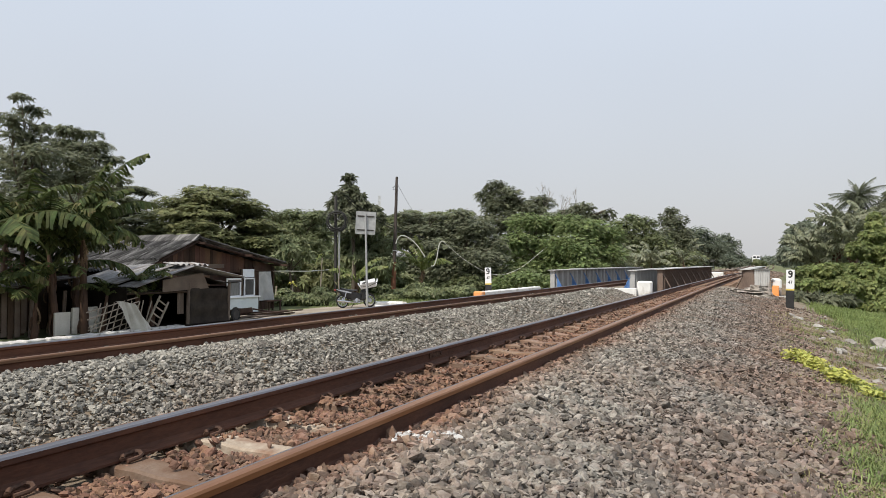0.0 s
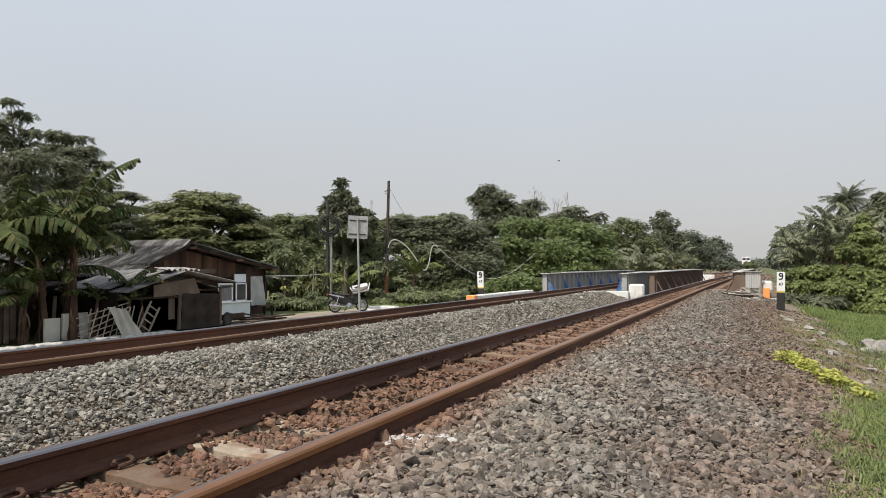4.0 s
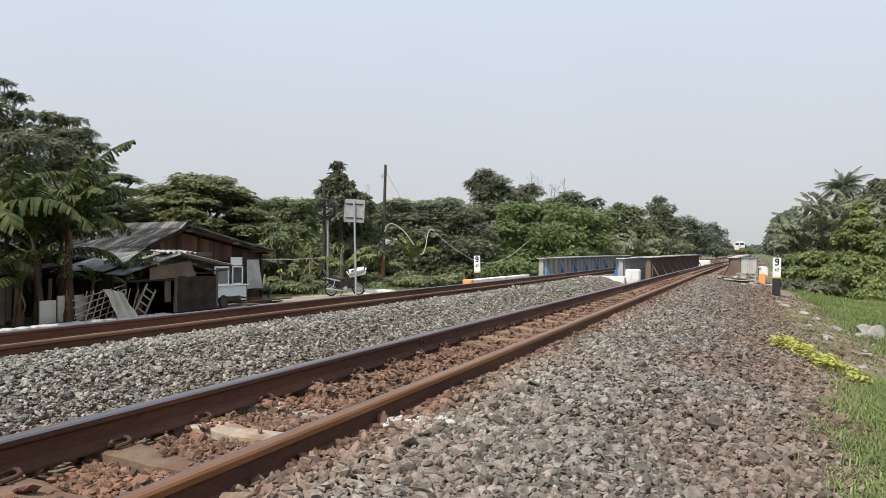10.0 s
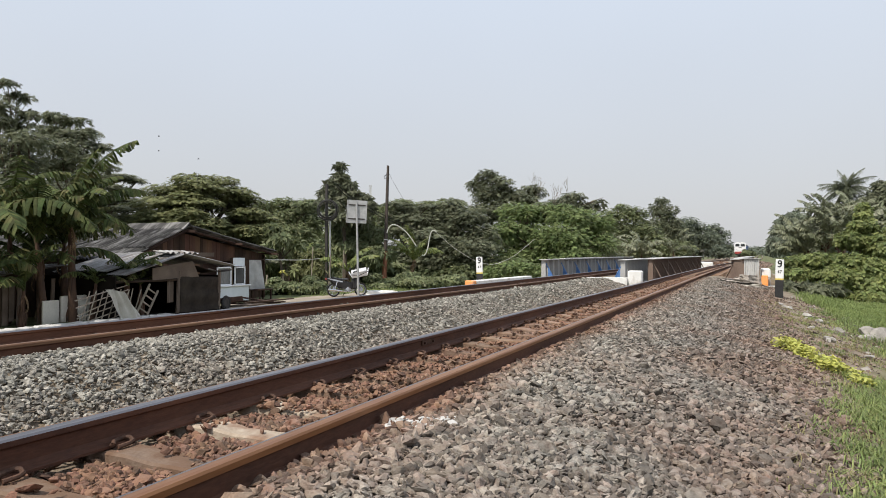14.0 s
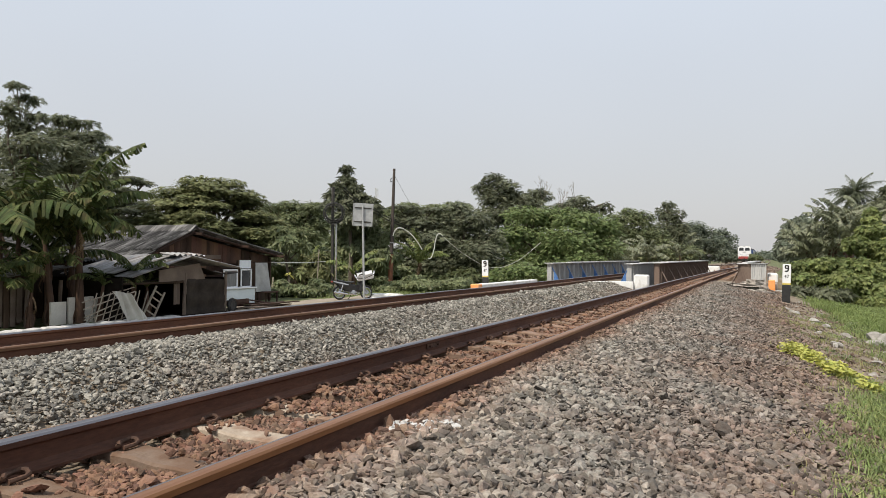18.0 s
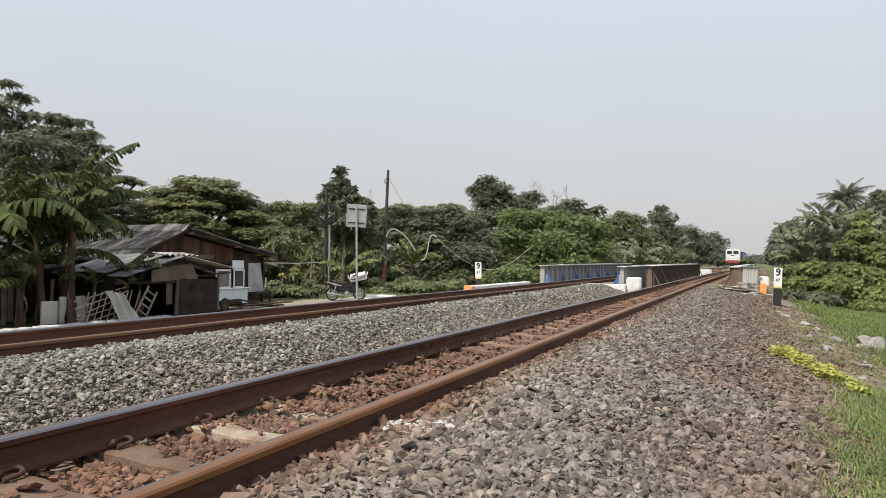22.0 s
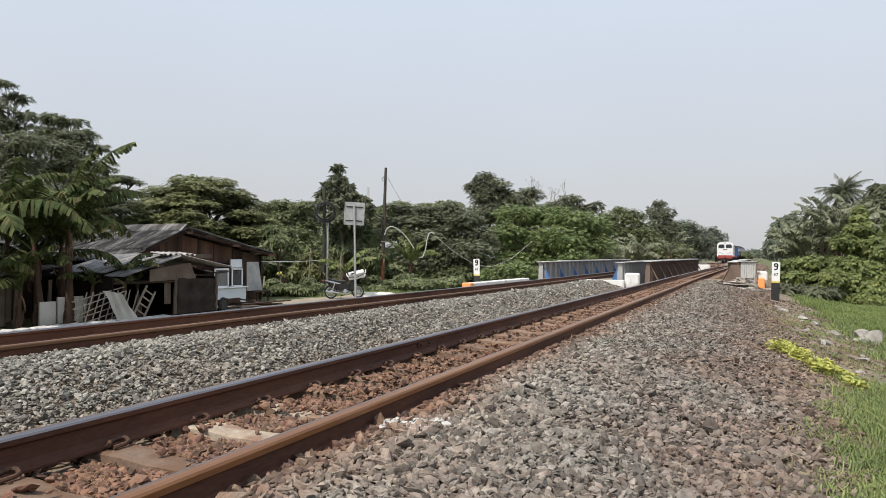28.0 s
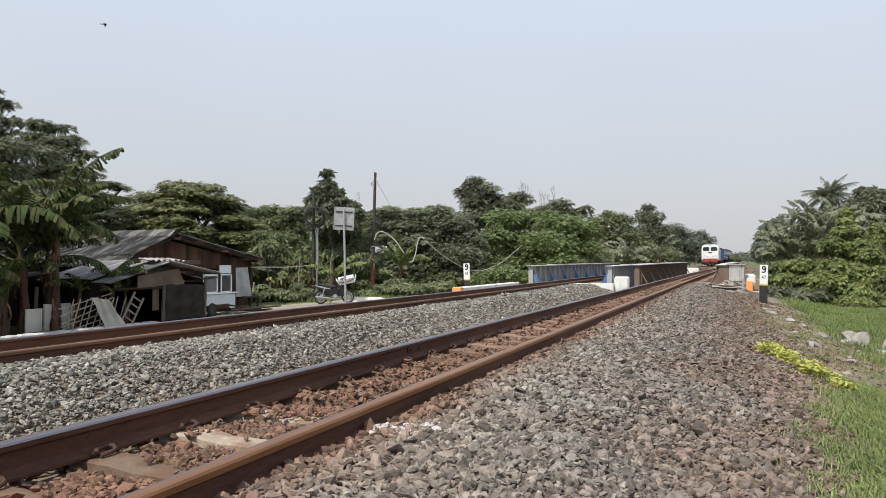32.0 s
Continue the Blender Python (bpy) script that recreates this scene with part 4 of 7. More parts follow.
def banana(x, y, height, spread, seed, label, count=8, dry=4, group="banana plants", blade="banana_leaf", extra=(), arch=1.0):
    rng = random.Random(seed)
    g = float(land(x, y)) - 0.04
    t = thing("banana_plant", pose(x, y, g), label, "banana plant", group)
    lean = Vector((rng.uniform(-.1, .1), rng.uniform(-.1, .1), 0))
    top = Vector((0, 0, height)) + lean * height
    r = 0.045 * min(height, 3.5) ** 0.6 + 0.02
    sh = Shape().tube([(0, 0, 0), top * 0.3, top * 0.7, top], [r * 1.15, r, r * 0.8, r * 0.45], 10)
    for k in range(7):          # loose dry sheaths
        a, z = rng.uniform(0, math.tau), rng.uniform(0.1, 0.8)
        c = top * z
        d = Vector((math.cos(a), math.sin(a), 0))
        sh.tube([c + d * r * 0.9, c + d * (r + 0.04) - Vector((0, 0, 0.2)), c + d * (r + 0.03) - Vector((0, 0, rng.uniform(0.3, 0.6)))], [0.035, 0.03, 0.01], 5)
    part("pseudostem", sh, M["banana_stem"], t, smooth=True)
    a0 = rng.uniform(0, math.tau)
    for k in range(count):
        a = a0 + k * 2.4
        up = rng.uniform(0.55, 1.5)
        part("leaf", banana_leaf(rng, spread * rng.uniform(0.75, 1.1), spread * 0.27, up, rng.choice((0.5, 0.75, 0.9)), arch), M[blade], t,
             m=Matrix.Translation(top - Vector((0, 0, 0.06 * k * min(height, 3.5) / 4))) @ Matrix.Rotation(a, 4, "Z"))
    for turn, up, length in extra:
        part("leaf", banana_leaf(rng, length, length * 0.24, up, 0.8, 0.7), M[blade], t, m=Matrix.Translation(top) @ Matrix.Rotation(turn, 4, "Z"))
    for k in range(dry):
        part("dry_leaf", banana_leaf(rng, spread * 0.30, spread * 0.07, rng.uniform(-1.2, -0.7), 0.9), M["banana_dry"], t, "brown dry hanging leaf",
             m=Matrix.Translation(top * rng.uniform(0.72, 0.95)) @ Matrix.Rotation(rng.uniform(0, math.tau), 4, "Z"))
    return t


def palm(x, y, height, frond, seed):
    rng = random.Random(seed)
    g = float(land(x, y)) - 0.1
    t = thing("coconut_palm", pose(x, y, g), "tall coconut palm with feathery grey-green fronds", "palm tree")
    part("trunk", Shape().tube([(0, 0, 0), (0.1, 0, height * 0.4), (0.25, 0.1, height)], [0.2, 0.14, 0.11], 9), M["bark"], t, smooth=True)
    for k in range(46):
        sh, p, ang, n = Shape(), Vector((0, 0, 0)), rng.uniform(-0.9, 1.55), 16
        for i in range(n):
            q = p + Vector((math.cos(ang), 0, math.sin(ang))) * frond * (0.75 + 0.25 * math.sin(k * 5.3)) / n
            sh.tube([p, q], 0.02, 3, False)
            ln = frond * 0.24 * math.sin(math.pi * (0.12 + 0.85 * i / n))
            for s in (-1, 1):
                for h in (0.15, 0.5, 0.85):
                    c = p.lerp(q, h)
                    tip = c + Vector((0.4 * math.cos(ang), s * 0.6, 0.4 * math.sin(ang) - rng.uniform(0.2, 1.1))) * ln
                    wv = (q - p).normalized() * 0.02
                    sh.add([c - wv, c + wv, tip], [(0, 1, 2)])
            p, ang = q, ang - rng.uniform(0.0, 0.10)
        part("frond", sh, M["palm_leaf"], t, m=Matrix.Translation((0.25, 0.1, height)) @ Matrix.Rotation(k * 2.4 + rng.uniform(-.2, .2), 4, "Z"))


def blades(name, label, count, box, length, seed, material, keep=None, width=0.006, clump=0.0, flop=(0.35, 1.4)):
    """Single grass blades, bent over at the tip, rooted in the ground."""
    rng = np.random.default_rng(seed)
    x0, x1, y0, y1 = box
    if clump:
        nc = max(1, count // 26)
        cx, cy = rng.uniform(x0, x1, nc), rng.uniform(y0, y1, nc)
        k = rng.integers(0, nc, count)
        x, y = cx[k] + rng.normal(0, clump, count), cy[k] + rng.normal(0, clump, count)
    else:
        x, y = rng.uniform(x0, x1, count), rng.uniform(y0, y1, count)
    if keep is not None:
        m = keep(x, y, rng)
        x, y = x[m], y[m]
    n = len(x)
    z = land(x, y) - 0.01
    a, L = rng.uniform(0, math.tau, n), length * rng.uniform(0.45, 1.25, n)
    d = np.stack([np.cos(a), np.sin(a), np.zeros(n)], 1)
    s = np.stack([-np.sin(a), np.cos(a), np.zeros(n)], 1) * (width * rng.uniform(0.7, 1.5, n))[:, None]
    up = np.array((0, 0, 1.0))
    lean = rng.uniform(*flop, n)[:, None]
    p = np.stack([x, y, z], 1)
    mid = p + (up * 0.6 + d * lean * 0.25) * L[:, None]
    tip = p + (up * (0.95 - 0.45 * lean) + d * lean * 0.8) * L[:, None]
    v = np.stack([p - s, p + s, mid + s * 0.8, mid - s * 0.8, tip], 1).reshape(-1, 3)
    o = (np.arange(n) * 5)[:, None]
    f = np.concatenate([o + np.array((0, 1, 2)), o + np.array((0, 2, 3)), o + np.array((3, 2, 4))])
    return tagged(new(name, arrays_mesh(name, v, f, material)), label, "grass", kind="stuff")


def ground_cover():
    blades("grass", "fresh green grass growing over the edge of the ballast", 70000, (0.25, 2.3, 2.2, 9.5), 0.12, 31, M["grass"],
           lambda x, y, r: r.uniform(0, 1, len(x)) < np.interp(x + wobble(x, y, 0.22, 1.9, 2) - 0.12 * (y - 4), (0.30, 0.52, 0.80), (0, 0.25, 1)), 0.0038, 0.10, (1.1, 2.0))
    blades("grass", "short patchy grass on the earth of the shoulder", 16000, (0.7, 3.2, 5, 20), 0.08, 35, M["grass"],
           lambda x, y, r: wobble(x, y, 0.5, 1.4, 5) > 0.1, 0.004, 0.09, (0.8, 1.95))
    blades("grass", "bright long grass on the lower slope of the bank", 42000, (1.6, 7.5, 9, 22), 0.20, 32, M["grass"],
           lambda x, y, r: r.uniform(0, 1, len(x)) < np.interp(x - 0.05 * (27 - y) + wobble(x, y, 0.4, 1.1), (1.3, 2.4), (0, 1)), 0.005, 0.16, (0.6, 1.8))
    blades("grass", "tall bright reed-like grass at the foot of the scrub", 46000, (1.9, 9.5, 19.5, 30.8), 0.32, 37, M["grass_tall"],
           lambda x, y, r: r.uniform(0, 1, len(x)) < np.interp(x - 0.12 * (27 - y) + wobble(x, y, 0.4, 1.1), (1.5, 2.6), (0, 1)), 0.006, 0.2, (0.4, 1.6))
    blades("dry_grass", "thin dry grass among the stones of the shoulder", 6500, (0.3, 2.6, 3.5, 22), 0.09, 33, M["grass_dry"], None, 0.004, 0.08)
    blades("grass", "weedy grass round the yard and the far track", 14000, (-24, -10.5, 16, 38), 0.16, 34, M["grass"],
           lambda x, y, r: ((x < -16.6) | (y > 27.5)) & ((y > 25) | (x < -28)), 0.012)
    rng = np.random.default_rng(36)
    n = 2300
    k = rng.integers(0, 46, n)
    u = np.clip((rng.uniform(0, 1, 46) ** 1.15)[k] + rng.normal(0, 0.012, n), 0, 1)
    side = rng.normal(0, 1, 46)[k]
    cx, cy = 0.50 + 0.72 * u + 0.06 * side + rng.normal(0, 0.05, n), 11.0 - 2.2 * u + 0.26 * side * (1 - 0.4 * u) + rng.normal(0, 0.07, n)
    lobes = np.stack([cx, cy, land(cx, cy) + rng.uniform(0.01, 0.15, n) * (1 - 0.4 * u)], 1)
    t, nn = rng.normal(size=(n, 3)), rng.normal(0, 0.4, (n, 3)) + np.array((0, 0, 1))
    t[:, 2] *= 0.4
    t /= np.linalg.norm(t, axis=1)[:, None]
    b = np.cross(nn / np.linalg.norm(nn, axis=1)[:, None], t)
    L = rng.uniform(0.04, 0.085, (n, 1))
    v = np.stack([lobes - t * L * 0.5, lobes + b * L * 0.32, lobes + t * L * 0.5, lobes - b * L * 0.32], 1).reshape(-1, 3)
    tagged(new("weed_patch", arrays_mesh("weed_patch", v, np.arange(n * 4).reshape(-1, 4), M["weed"])), "patch of yellow-green creeping weed on the shoulder", "weed", kind="stuff")


def dead_tree(x, y, z0, height, seed):
    rng = random.Random(seed)
    sh = Shape()

    def grow(p, d, ln, r, depth):
        q = p + d * ln
        sh.tube([p, p.lerp(q, 0.5) + Vector((rng.uniform(-.05, .05), rng.uniform(-.05, .05), 0)) * ln, q], [r, r * 0.8, r * 0.6], 5)
        if depth:
            for _ in range(rng.choice((2, 3))):
                grow(q, (d + Vector((rng.uniform(-.6, .6), rng.uniform(-.6, .6), rng.uniform(0, .5)))).normalized(), ln * rng.uniform(0.55, 0.8), r * 0.55, depth - 1)
    grow(Vector((0, 0, 0)), Vector((0, 0, 1)), height * 0.62, 0.09, 0)
    grow(Vector((0, 0, height * 0.6)), Vector((0.05, 0, 1)).normalized(), height * 0.14, 0.055, 4)
    t = thing("bare_tree", pose(x, y, z0), "dead tree with bare bleached twigs above the wood", "tree")
    part("branches", sh, M["dead_wood"], t)


def far_woods():
    """Wooded distance behind everything on both sides of the line."""
    lobes = []
    rng = random.Random(5)
    for k in range(46):
        y = 30 + k * 2.2
        x = -58 - 0.35 * k + rng.uniform(-4, 4)
        h = rng.uniform(5.0, 7.0)
        lobes.append((x, y - 12, h * 0.5 - 0.8, rng.uniform(3, 4.5), h * 0.5))
    v, f = leaves(lobes, 1.6, 77, 0.8)
    tagged(new("far_woods", arrays_mesh("far_woods", v, f, LEAF["mid"])), "dense green woods behind the yard", "woods", kind="stuff")
    lobes = [(rng.uniform(-30, 70) + 14, rng.uniform(420, 640), 3.0, rng.uniform(6, 12), rng.uniform(2.5, 6.5)) for _ in range(34)]
    lobes += [(12 + 0.06 * (y - 60) + rng.uniform(0, 6), y, 2.2, rng.uniform(3, 5), rng.uniform(2.0, 4.2)) for y in range(70, 230, 7)]
    lobes += [(-22 + 0.03 * (y - 100) + rng.uniform(-3, 3), y, 2.6, rng.uniform(4, 6), rng.uniform(3.5, 5.6)) for y in range(100, 250, 9)]
    v, f = leaves(lobes, 3.2, 78, 0.8)
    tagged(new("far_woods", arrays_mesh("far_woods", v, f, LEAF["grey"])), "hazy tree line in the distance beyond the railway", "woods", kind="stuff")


def plant_woods():
    tree("tall spreading tree with fine compound leaves behind the banana plants", "dark", 0.26, (
        (-26.8, 17.6, 7.78, 0.45, 0.18),
        (-26.8, 18, 7.32, 0.63, 0.23),
        (-26.8, 17.3, 6.78, 0.75, 0.35),
        (-26.1, 18.1, 6.54, 0.49, 0.16),
        (-26.6, 17.7, 6.13, 0.98, 0.36),
        (-27.7, 17.8, 5.36, 1, 0.68),
        (-25.7, 17.7, 5.44, 0.97, 0.4),
        (-26.9, 18, 4.77, 1.27, 0.54),
        (-26.7, 17.7, 3.94, 1.25, 0.76)), cover=0.55, thin=0.4)
    tree("feathery-leaved tree beside the house", "dark", 0.26, (
        (-29.8, 21.7, 7.45, 0.9, 0.24),
        (-29.2, 22.3, 7.29, 0.8, 0.24),
        (-27.7, 22, 6.65, 0.52, 0.18),
        (-29.9, 21.7, 6.76, 1.22, 0.37),
        (-28.3, 21.9, 6.46, 1.15, 0.37),
        (-27.6, 22.3, 5.96, 0.79, 0.29),
        (-28.2, 20.9, 5.75, 1.42, 0.51),
        (-26.5, 22, 4.92, 0.51, 0.23),
        (-27.4, 21.6, 5.23, 1.23, 0.46),
        (-29, 21.4, 4.94, 1.46, 0.68),
        (-26.5, 21, 4.36, 1.09, 0.45)), cover=0.55, thin=0.45)
    tree("dark layered tree behind the house", "dark", 0.26, (
        (-31.3, 26.6, 5.15, 1.23, 0.25),
        (-30.4, 27.2, 4.98, 0.55, 0.18),
        (-31.1, 25.7, 4.52, 1.32, 0.27),
        (-30.4, 26.8, 4.34, 0.92, 0.24),
        (-30.9, 26, 3.87, 1.5, 0.3),
        (-32.2, 25.9, 3.42, 1.4, 0.49),
        (-29.5, 25.8, 3.34, 1.18, 0.35),
        (-33.8, 25.5, 4.1, 1.84, 0.92),
        (-30.1, 25.6, 2.63, 1.77, 0.53),
        (-35.7, 25.2, 4.46, 1.86, 1.24)), style="tier")
    tree("broad flat-topped rain tree behind the house roof", "olive", 0.28, tiers(-26.4, 27.7, 1.82, 3.82, 3.34, 8, 71, 0.12, 0.38), cover=1.1, style="tier")
    tree("smaller layered tree behind the house eaves", "olive", 0.22, tiers(-25.0, 29.9, 1.97, 1.37, 1.74, 5, 72, 0.11, 0.42), style="tier")
    tree("light green garden tree behind the yard", "mid", 0.25, (
        (-28.4, 35.4, 4.03, 0.73, 0.58),
        (-27.5, 36.4, 4.29, 0.96, 0.52),
        (-25.8, 36.2, 4.16, 0.87, 0.51),
        (-27, 36, 3.41, 1.24, 0.65),
        (-27.5, 35.2, 2.99, 1.08, 0.72),
        (-25.6, 36.6, 3.01, 1.02, 0.73),
        (-25.7, 35, 2.28, 1.26, 0.7),
        (-27.5, 34.7, 1.76, 0.92, 0.78)), cover=1.1)
    tree("papaya-like young tree with drooping leaves on a pale trunk", "mid", 0.33, (
        (-21, 26.8, 2.27, 0.38, 0.16),
        (-20.3, 27.2, 2.08, 0.44, 0.16),
        (-20.3, 26.5, 1.71, 0.54, 0.22),
        (-19.7, 27, 1.52, 0.32, 0.16),
        (-20.8, 26.3, 1.36, 0.38, 0.16)), style="tuft", thin=0.6)
    tree("tall narrow dark tree with large whorled leaves", "dark", 0.36, (
        (-22.4, 34.9, 6.21, 0.31, 0.27),
        (-22.2, 34.8, 5.58, 0.44, 0.3),
        (-22.5, 34.1, 5.19, 0.37, 0.27),
        (-21.6, 34.7, 5.14, 0.34, 0.24),
        (-22.7, 33.9, 4.64, 0.43, 0.27),
        (-22.1, 34.4, 4.73, 0.47, 0.3),
        (-22.5, 33.4, 4.07, 0.43, 0.26),
        (-21.8, 34.1, 4.03, 0.6, 0.33),
        (-21.1, 34.5, 4.5, 0.43, 0.27),
        (-20.7, 34.8, 4.31, 0.47, 0.27),
        (-19.9, 34.4, 3.76, 0.39, 0.26),
        (-21.9, 33.6, 3.34, 0.59, 0.33),
        (-21.1, 33.7, 3.2, 0.65, 0.39),
        (-20.6, 34.3, 3.22, 0.66, 0.39)), style="tuft", cover=0.75, thin=0.6)
    tree("dark broad-leaved tree beneath the whorled one", "mid", 0.34, (
        (-22.5, 35.3, 2.42, 1.03, 0.62),
        (-21.7, 36.2, 2.65, 0.9, 0.63),
        (-20.4, 35.7, 2.13, 0.81, 0.61),
        (-21.8, 35.5, 1.39, 1.5, 0.82),
        (-20.2, 35.4, 0.98, 1.14, 0.74),
        (-22.6, 34.9, 1.05, 0.88, 0.68)), style="tuft")
    tree("dense mixed wood behind the yard", "mid", 0.5, (
        (-39.5, 49.9, 5.06, 1.74, 1.02),
        (-36.6, 52.2, 5.12, 1.87, 1.04),
        (-28.9, 53.8, 5.01, 1.62, 0.81),
        (-28.8, 55.4, 5.72, 1.24, 0.46),
        (-26.5, 56, 5.59, 1.03, 0.41),
        (-27.6, 56.3, 5.12, 2.08, 0.83),
        (-24.4, 56.2, 5.54, 1.52, 0.71),
        (-30.8, 54.1, 4.46, 2.05, 1.13),
        (-25.4, 55.8, 4.43, 2.54, 1.22),
        (-28.2, 55.7, 3.66, 3.1, 1.45),
        (-36.9, 48.9, 3.54, 2.96, 1.48)), cover=0.9)
    tree("dark feathery tree behind the utility pole", "dark", 0.36, (
        (-22.4, 42.5, 4.55, 1.03, 0.28),
        (-21.8, 43.2, 4.18, 1.2, 0.36),
        (-20.4, 42.9, 4.36, 0.87, 0.28),
        (-22.7, 42.3, 3.67, 1.19, 0.48),
        (-20.9, 42.5, 3.41, 1.57, 0.55),
        (-22.3, 42.3, 2.48, 1.82, 0.71),
        (-19.7, 41.5, 2.2, 1.75, 0.84),
        (-22.1, 41.2, 1.05, 1.78, 0.93)), style="tier")
    tree("dense dark tree by the river", "dark", 0.3, (
        (-18.7, 43.6, 4.36, 1.03, 0.55),
        (-19.5, 43.5, 3.67, 1.35, 0.64),
        (-17.4, 43.2, 3.6, 1.39, 0.69),
        (-18.8, 43.3, 2.77, 1.88, 0.7),
        (-16.7, 43.4, 2.52, 1.38, 0.77),
        (-19.5, 42.9, 1.83, 1.95, 0.78),
        (-17, 41.8, 1.5, 2.1, 0.82),
        (-18.8, 42.1, 0.59, 2.29, 0.84),
        (-16.3, 42.2, 0.3, 1.65, 0.9),
        (-20.5, 41.5, 0.59, 1.68, 0.92)), cover=0.9)
    tree("tall dark crowned tree above the riverside scrub", "dark", 0.4, (
        (-20.2, 54.4, 7.7, 1.06, 0.67),
        (-21, 54.1, 6.94, 0.96, 0.58),
        (-19, 54, 7.04, 1.23, 0.66),
        (-19.8, 54.2, 6.13, 1.82, 0.86),
        (-18.1, 54.5, 6.28, 0.85, 0.57),
        (-16.7, 55.9, 6.44, 1.25, 0.67),
        (-16.8, 54.2, 5.65, 1.31, 0.65),
        (-13.4, 56.7, 5.82, 1.14, 0.62),
        (-14, 55.7, 5.2, 1.41, 0.66),
        (-12.4, 56.9, 4.95, 1.14, 0.66),
        (-11.1, 56.8, 5.38, 0.56, 0.42),
        (-19.3, 53.7, 4.56, 2.17, 1.13),
        (-15.2, 54.8, 4.52, 2.33, 0.93)))
    tree("feathery bright green riverside tree", "bright", 0.29, (
        (-15.1, 47.1, 4.16, 1.39, 0.74),
        (-13.7, 48.6, 4.12, 1.66, 0.82),
        (-11.3, 47.6, 3.61, 1.75, 0.88),
        (-9.8, 49.2, 3.17, 1.38, 0.81),
        (-15.5, 46, 2.66, 1.28, 1.04),
        (-14.2, 47.6, 2.53, 1.96, 1.14),
        (-11.7, 46.5, 2.23, 2.12, 1.1),
        (-9.8, 48.6, 1.86, 1.44, 1.04),
        (-14.8, 45.2, 0.74, 1.34, 0.87),
        (-13.4, 46.9, 0.82, 1.93, 0.88),
        (-10.8, 46.1, 0.82, 1.78, 0.85)))
    tree("riverside tree with hanging foliage", "mid", 0.36, (
        (-13.6, 78.6, 5.33, 1.67, 1.16),
        (-13, 80, 6.3, 1.04, 0.78),
        (-11.5, 79.2, 5.69, 1.41, 1.02),
        (-13.9, 78.2, 3.65, 2.18, 1.54),
        (-11.5, 78.6, 3.63, 2.16, 1.65),
        (-12.6, 78.7, 1.99, 2.94, 1.41),
        (-10, 78.1, 2.97, 1.63, 1.63),
        (-15, 77.8, 4.3, 1.28, 1.28)))
    tree("dark tree beside the line beyond the bridge", "dark", 0.42, (
        (-11.5, 104.1, 8.91, 1.08, 0.91),
        (-12, 103.9, 7.58, 1.49, 1.16),
        (-10.3, 103, 7.16, 1.47, 1.31),
        (-11.1, 103, 5.54, 2.13, 1.47),
        (-9.6, 102.6, 4.85, 1.62, 1.62),
        (-11.5, 102.2, 3.24, 2.6, 1.63)))
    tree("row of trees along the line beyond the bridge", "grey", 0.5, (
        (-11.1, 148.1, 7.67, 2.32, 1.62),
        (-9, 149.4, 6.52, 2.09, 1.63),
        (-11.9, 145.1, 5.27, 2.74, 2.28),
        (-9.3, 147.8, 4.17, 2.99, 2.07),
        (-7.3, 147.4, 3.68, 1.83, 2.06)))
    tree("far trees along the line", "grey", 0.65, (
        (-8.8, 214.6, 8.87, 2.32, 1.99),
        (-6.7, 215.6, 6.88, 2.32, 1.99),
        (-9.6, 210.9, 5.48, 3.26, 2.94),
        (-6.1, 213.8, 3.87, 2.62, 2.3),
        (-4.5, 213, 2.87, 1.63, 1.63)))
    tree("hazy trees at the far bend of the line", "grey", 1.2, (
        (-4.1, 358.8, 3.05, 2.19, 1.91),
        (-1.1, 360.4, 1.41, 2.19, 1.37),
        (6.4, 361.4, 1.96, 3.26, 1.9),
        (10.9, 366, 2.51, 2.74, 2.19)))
    tree("dark broad tree behind the banana grove", "grey", 0.42, (
        (2.8, 72.5, 3.13, 0.76, 0.87),
        (3.4, 73.9, 4.04, 0.99, 0.88),
        (2.5, 71.4, 2.04, 0.85, 0.96),
        (4.1, 74.3, 4.49, 1.1, 0.77),
        (4.8, 73.7, 3.69, 1.3, 1.09),
        (3.8, 73.3, 2.38, 1.41, 1.19),
        (5.5, 72.7, 2.67, 1.81, 1.28),
        (7.7, 75.1, 2.71, 2.18, 1.63)), style="tuft")
    tree("dark leafy tree at the edge of the grove", "dark", 0.5, (
        (9.2, 58.6, 6.03, 0.83, 0.5),
        (8.7, 58.4, 5.28, 0.83, 0.5),
        (9.5, 57.8, 5.04, 0.98, 0.65),
        (8.8, 57.8, 4.25, 1.06, 0.65),
        (10.3, 58.8, 5.42, 1.23, 0.91),
        (8.1, 57.7, 4.76, 0.58, 0.41),
        (9.6, 56.3, 3.03, 1.58, 1.34),
        (8.5, 56.9, 3.08, 1.05, 0.81),
        (6.8, 56.6, 4.23, 0.89, 0.57)), style="tuft")
    shrub("leafy climber grown over a tree stump beside the embankment", "vine", 0.15, (
        (5.1, 38.3, 3.33, 0.36, 0.25),
        (5.1, 38.2, 2.89, 0.41, 0.33),
        (4.8, 37.4, 2.37, 0.48, 0.37),
        (5.2, 37.9, 2.33, 0.49, 0.43),
        (4.4, 37, 1.73, 0.59, 0.48),
        (5.3, 37.7, 1.57, 0.75, 0.59),
        (5.8, 37, 1.3, 0.78, 0.68),
        (6.6, 38.3, 1.84, 0.81, 1.07)), "vine", 0.9)
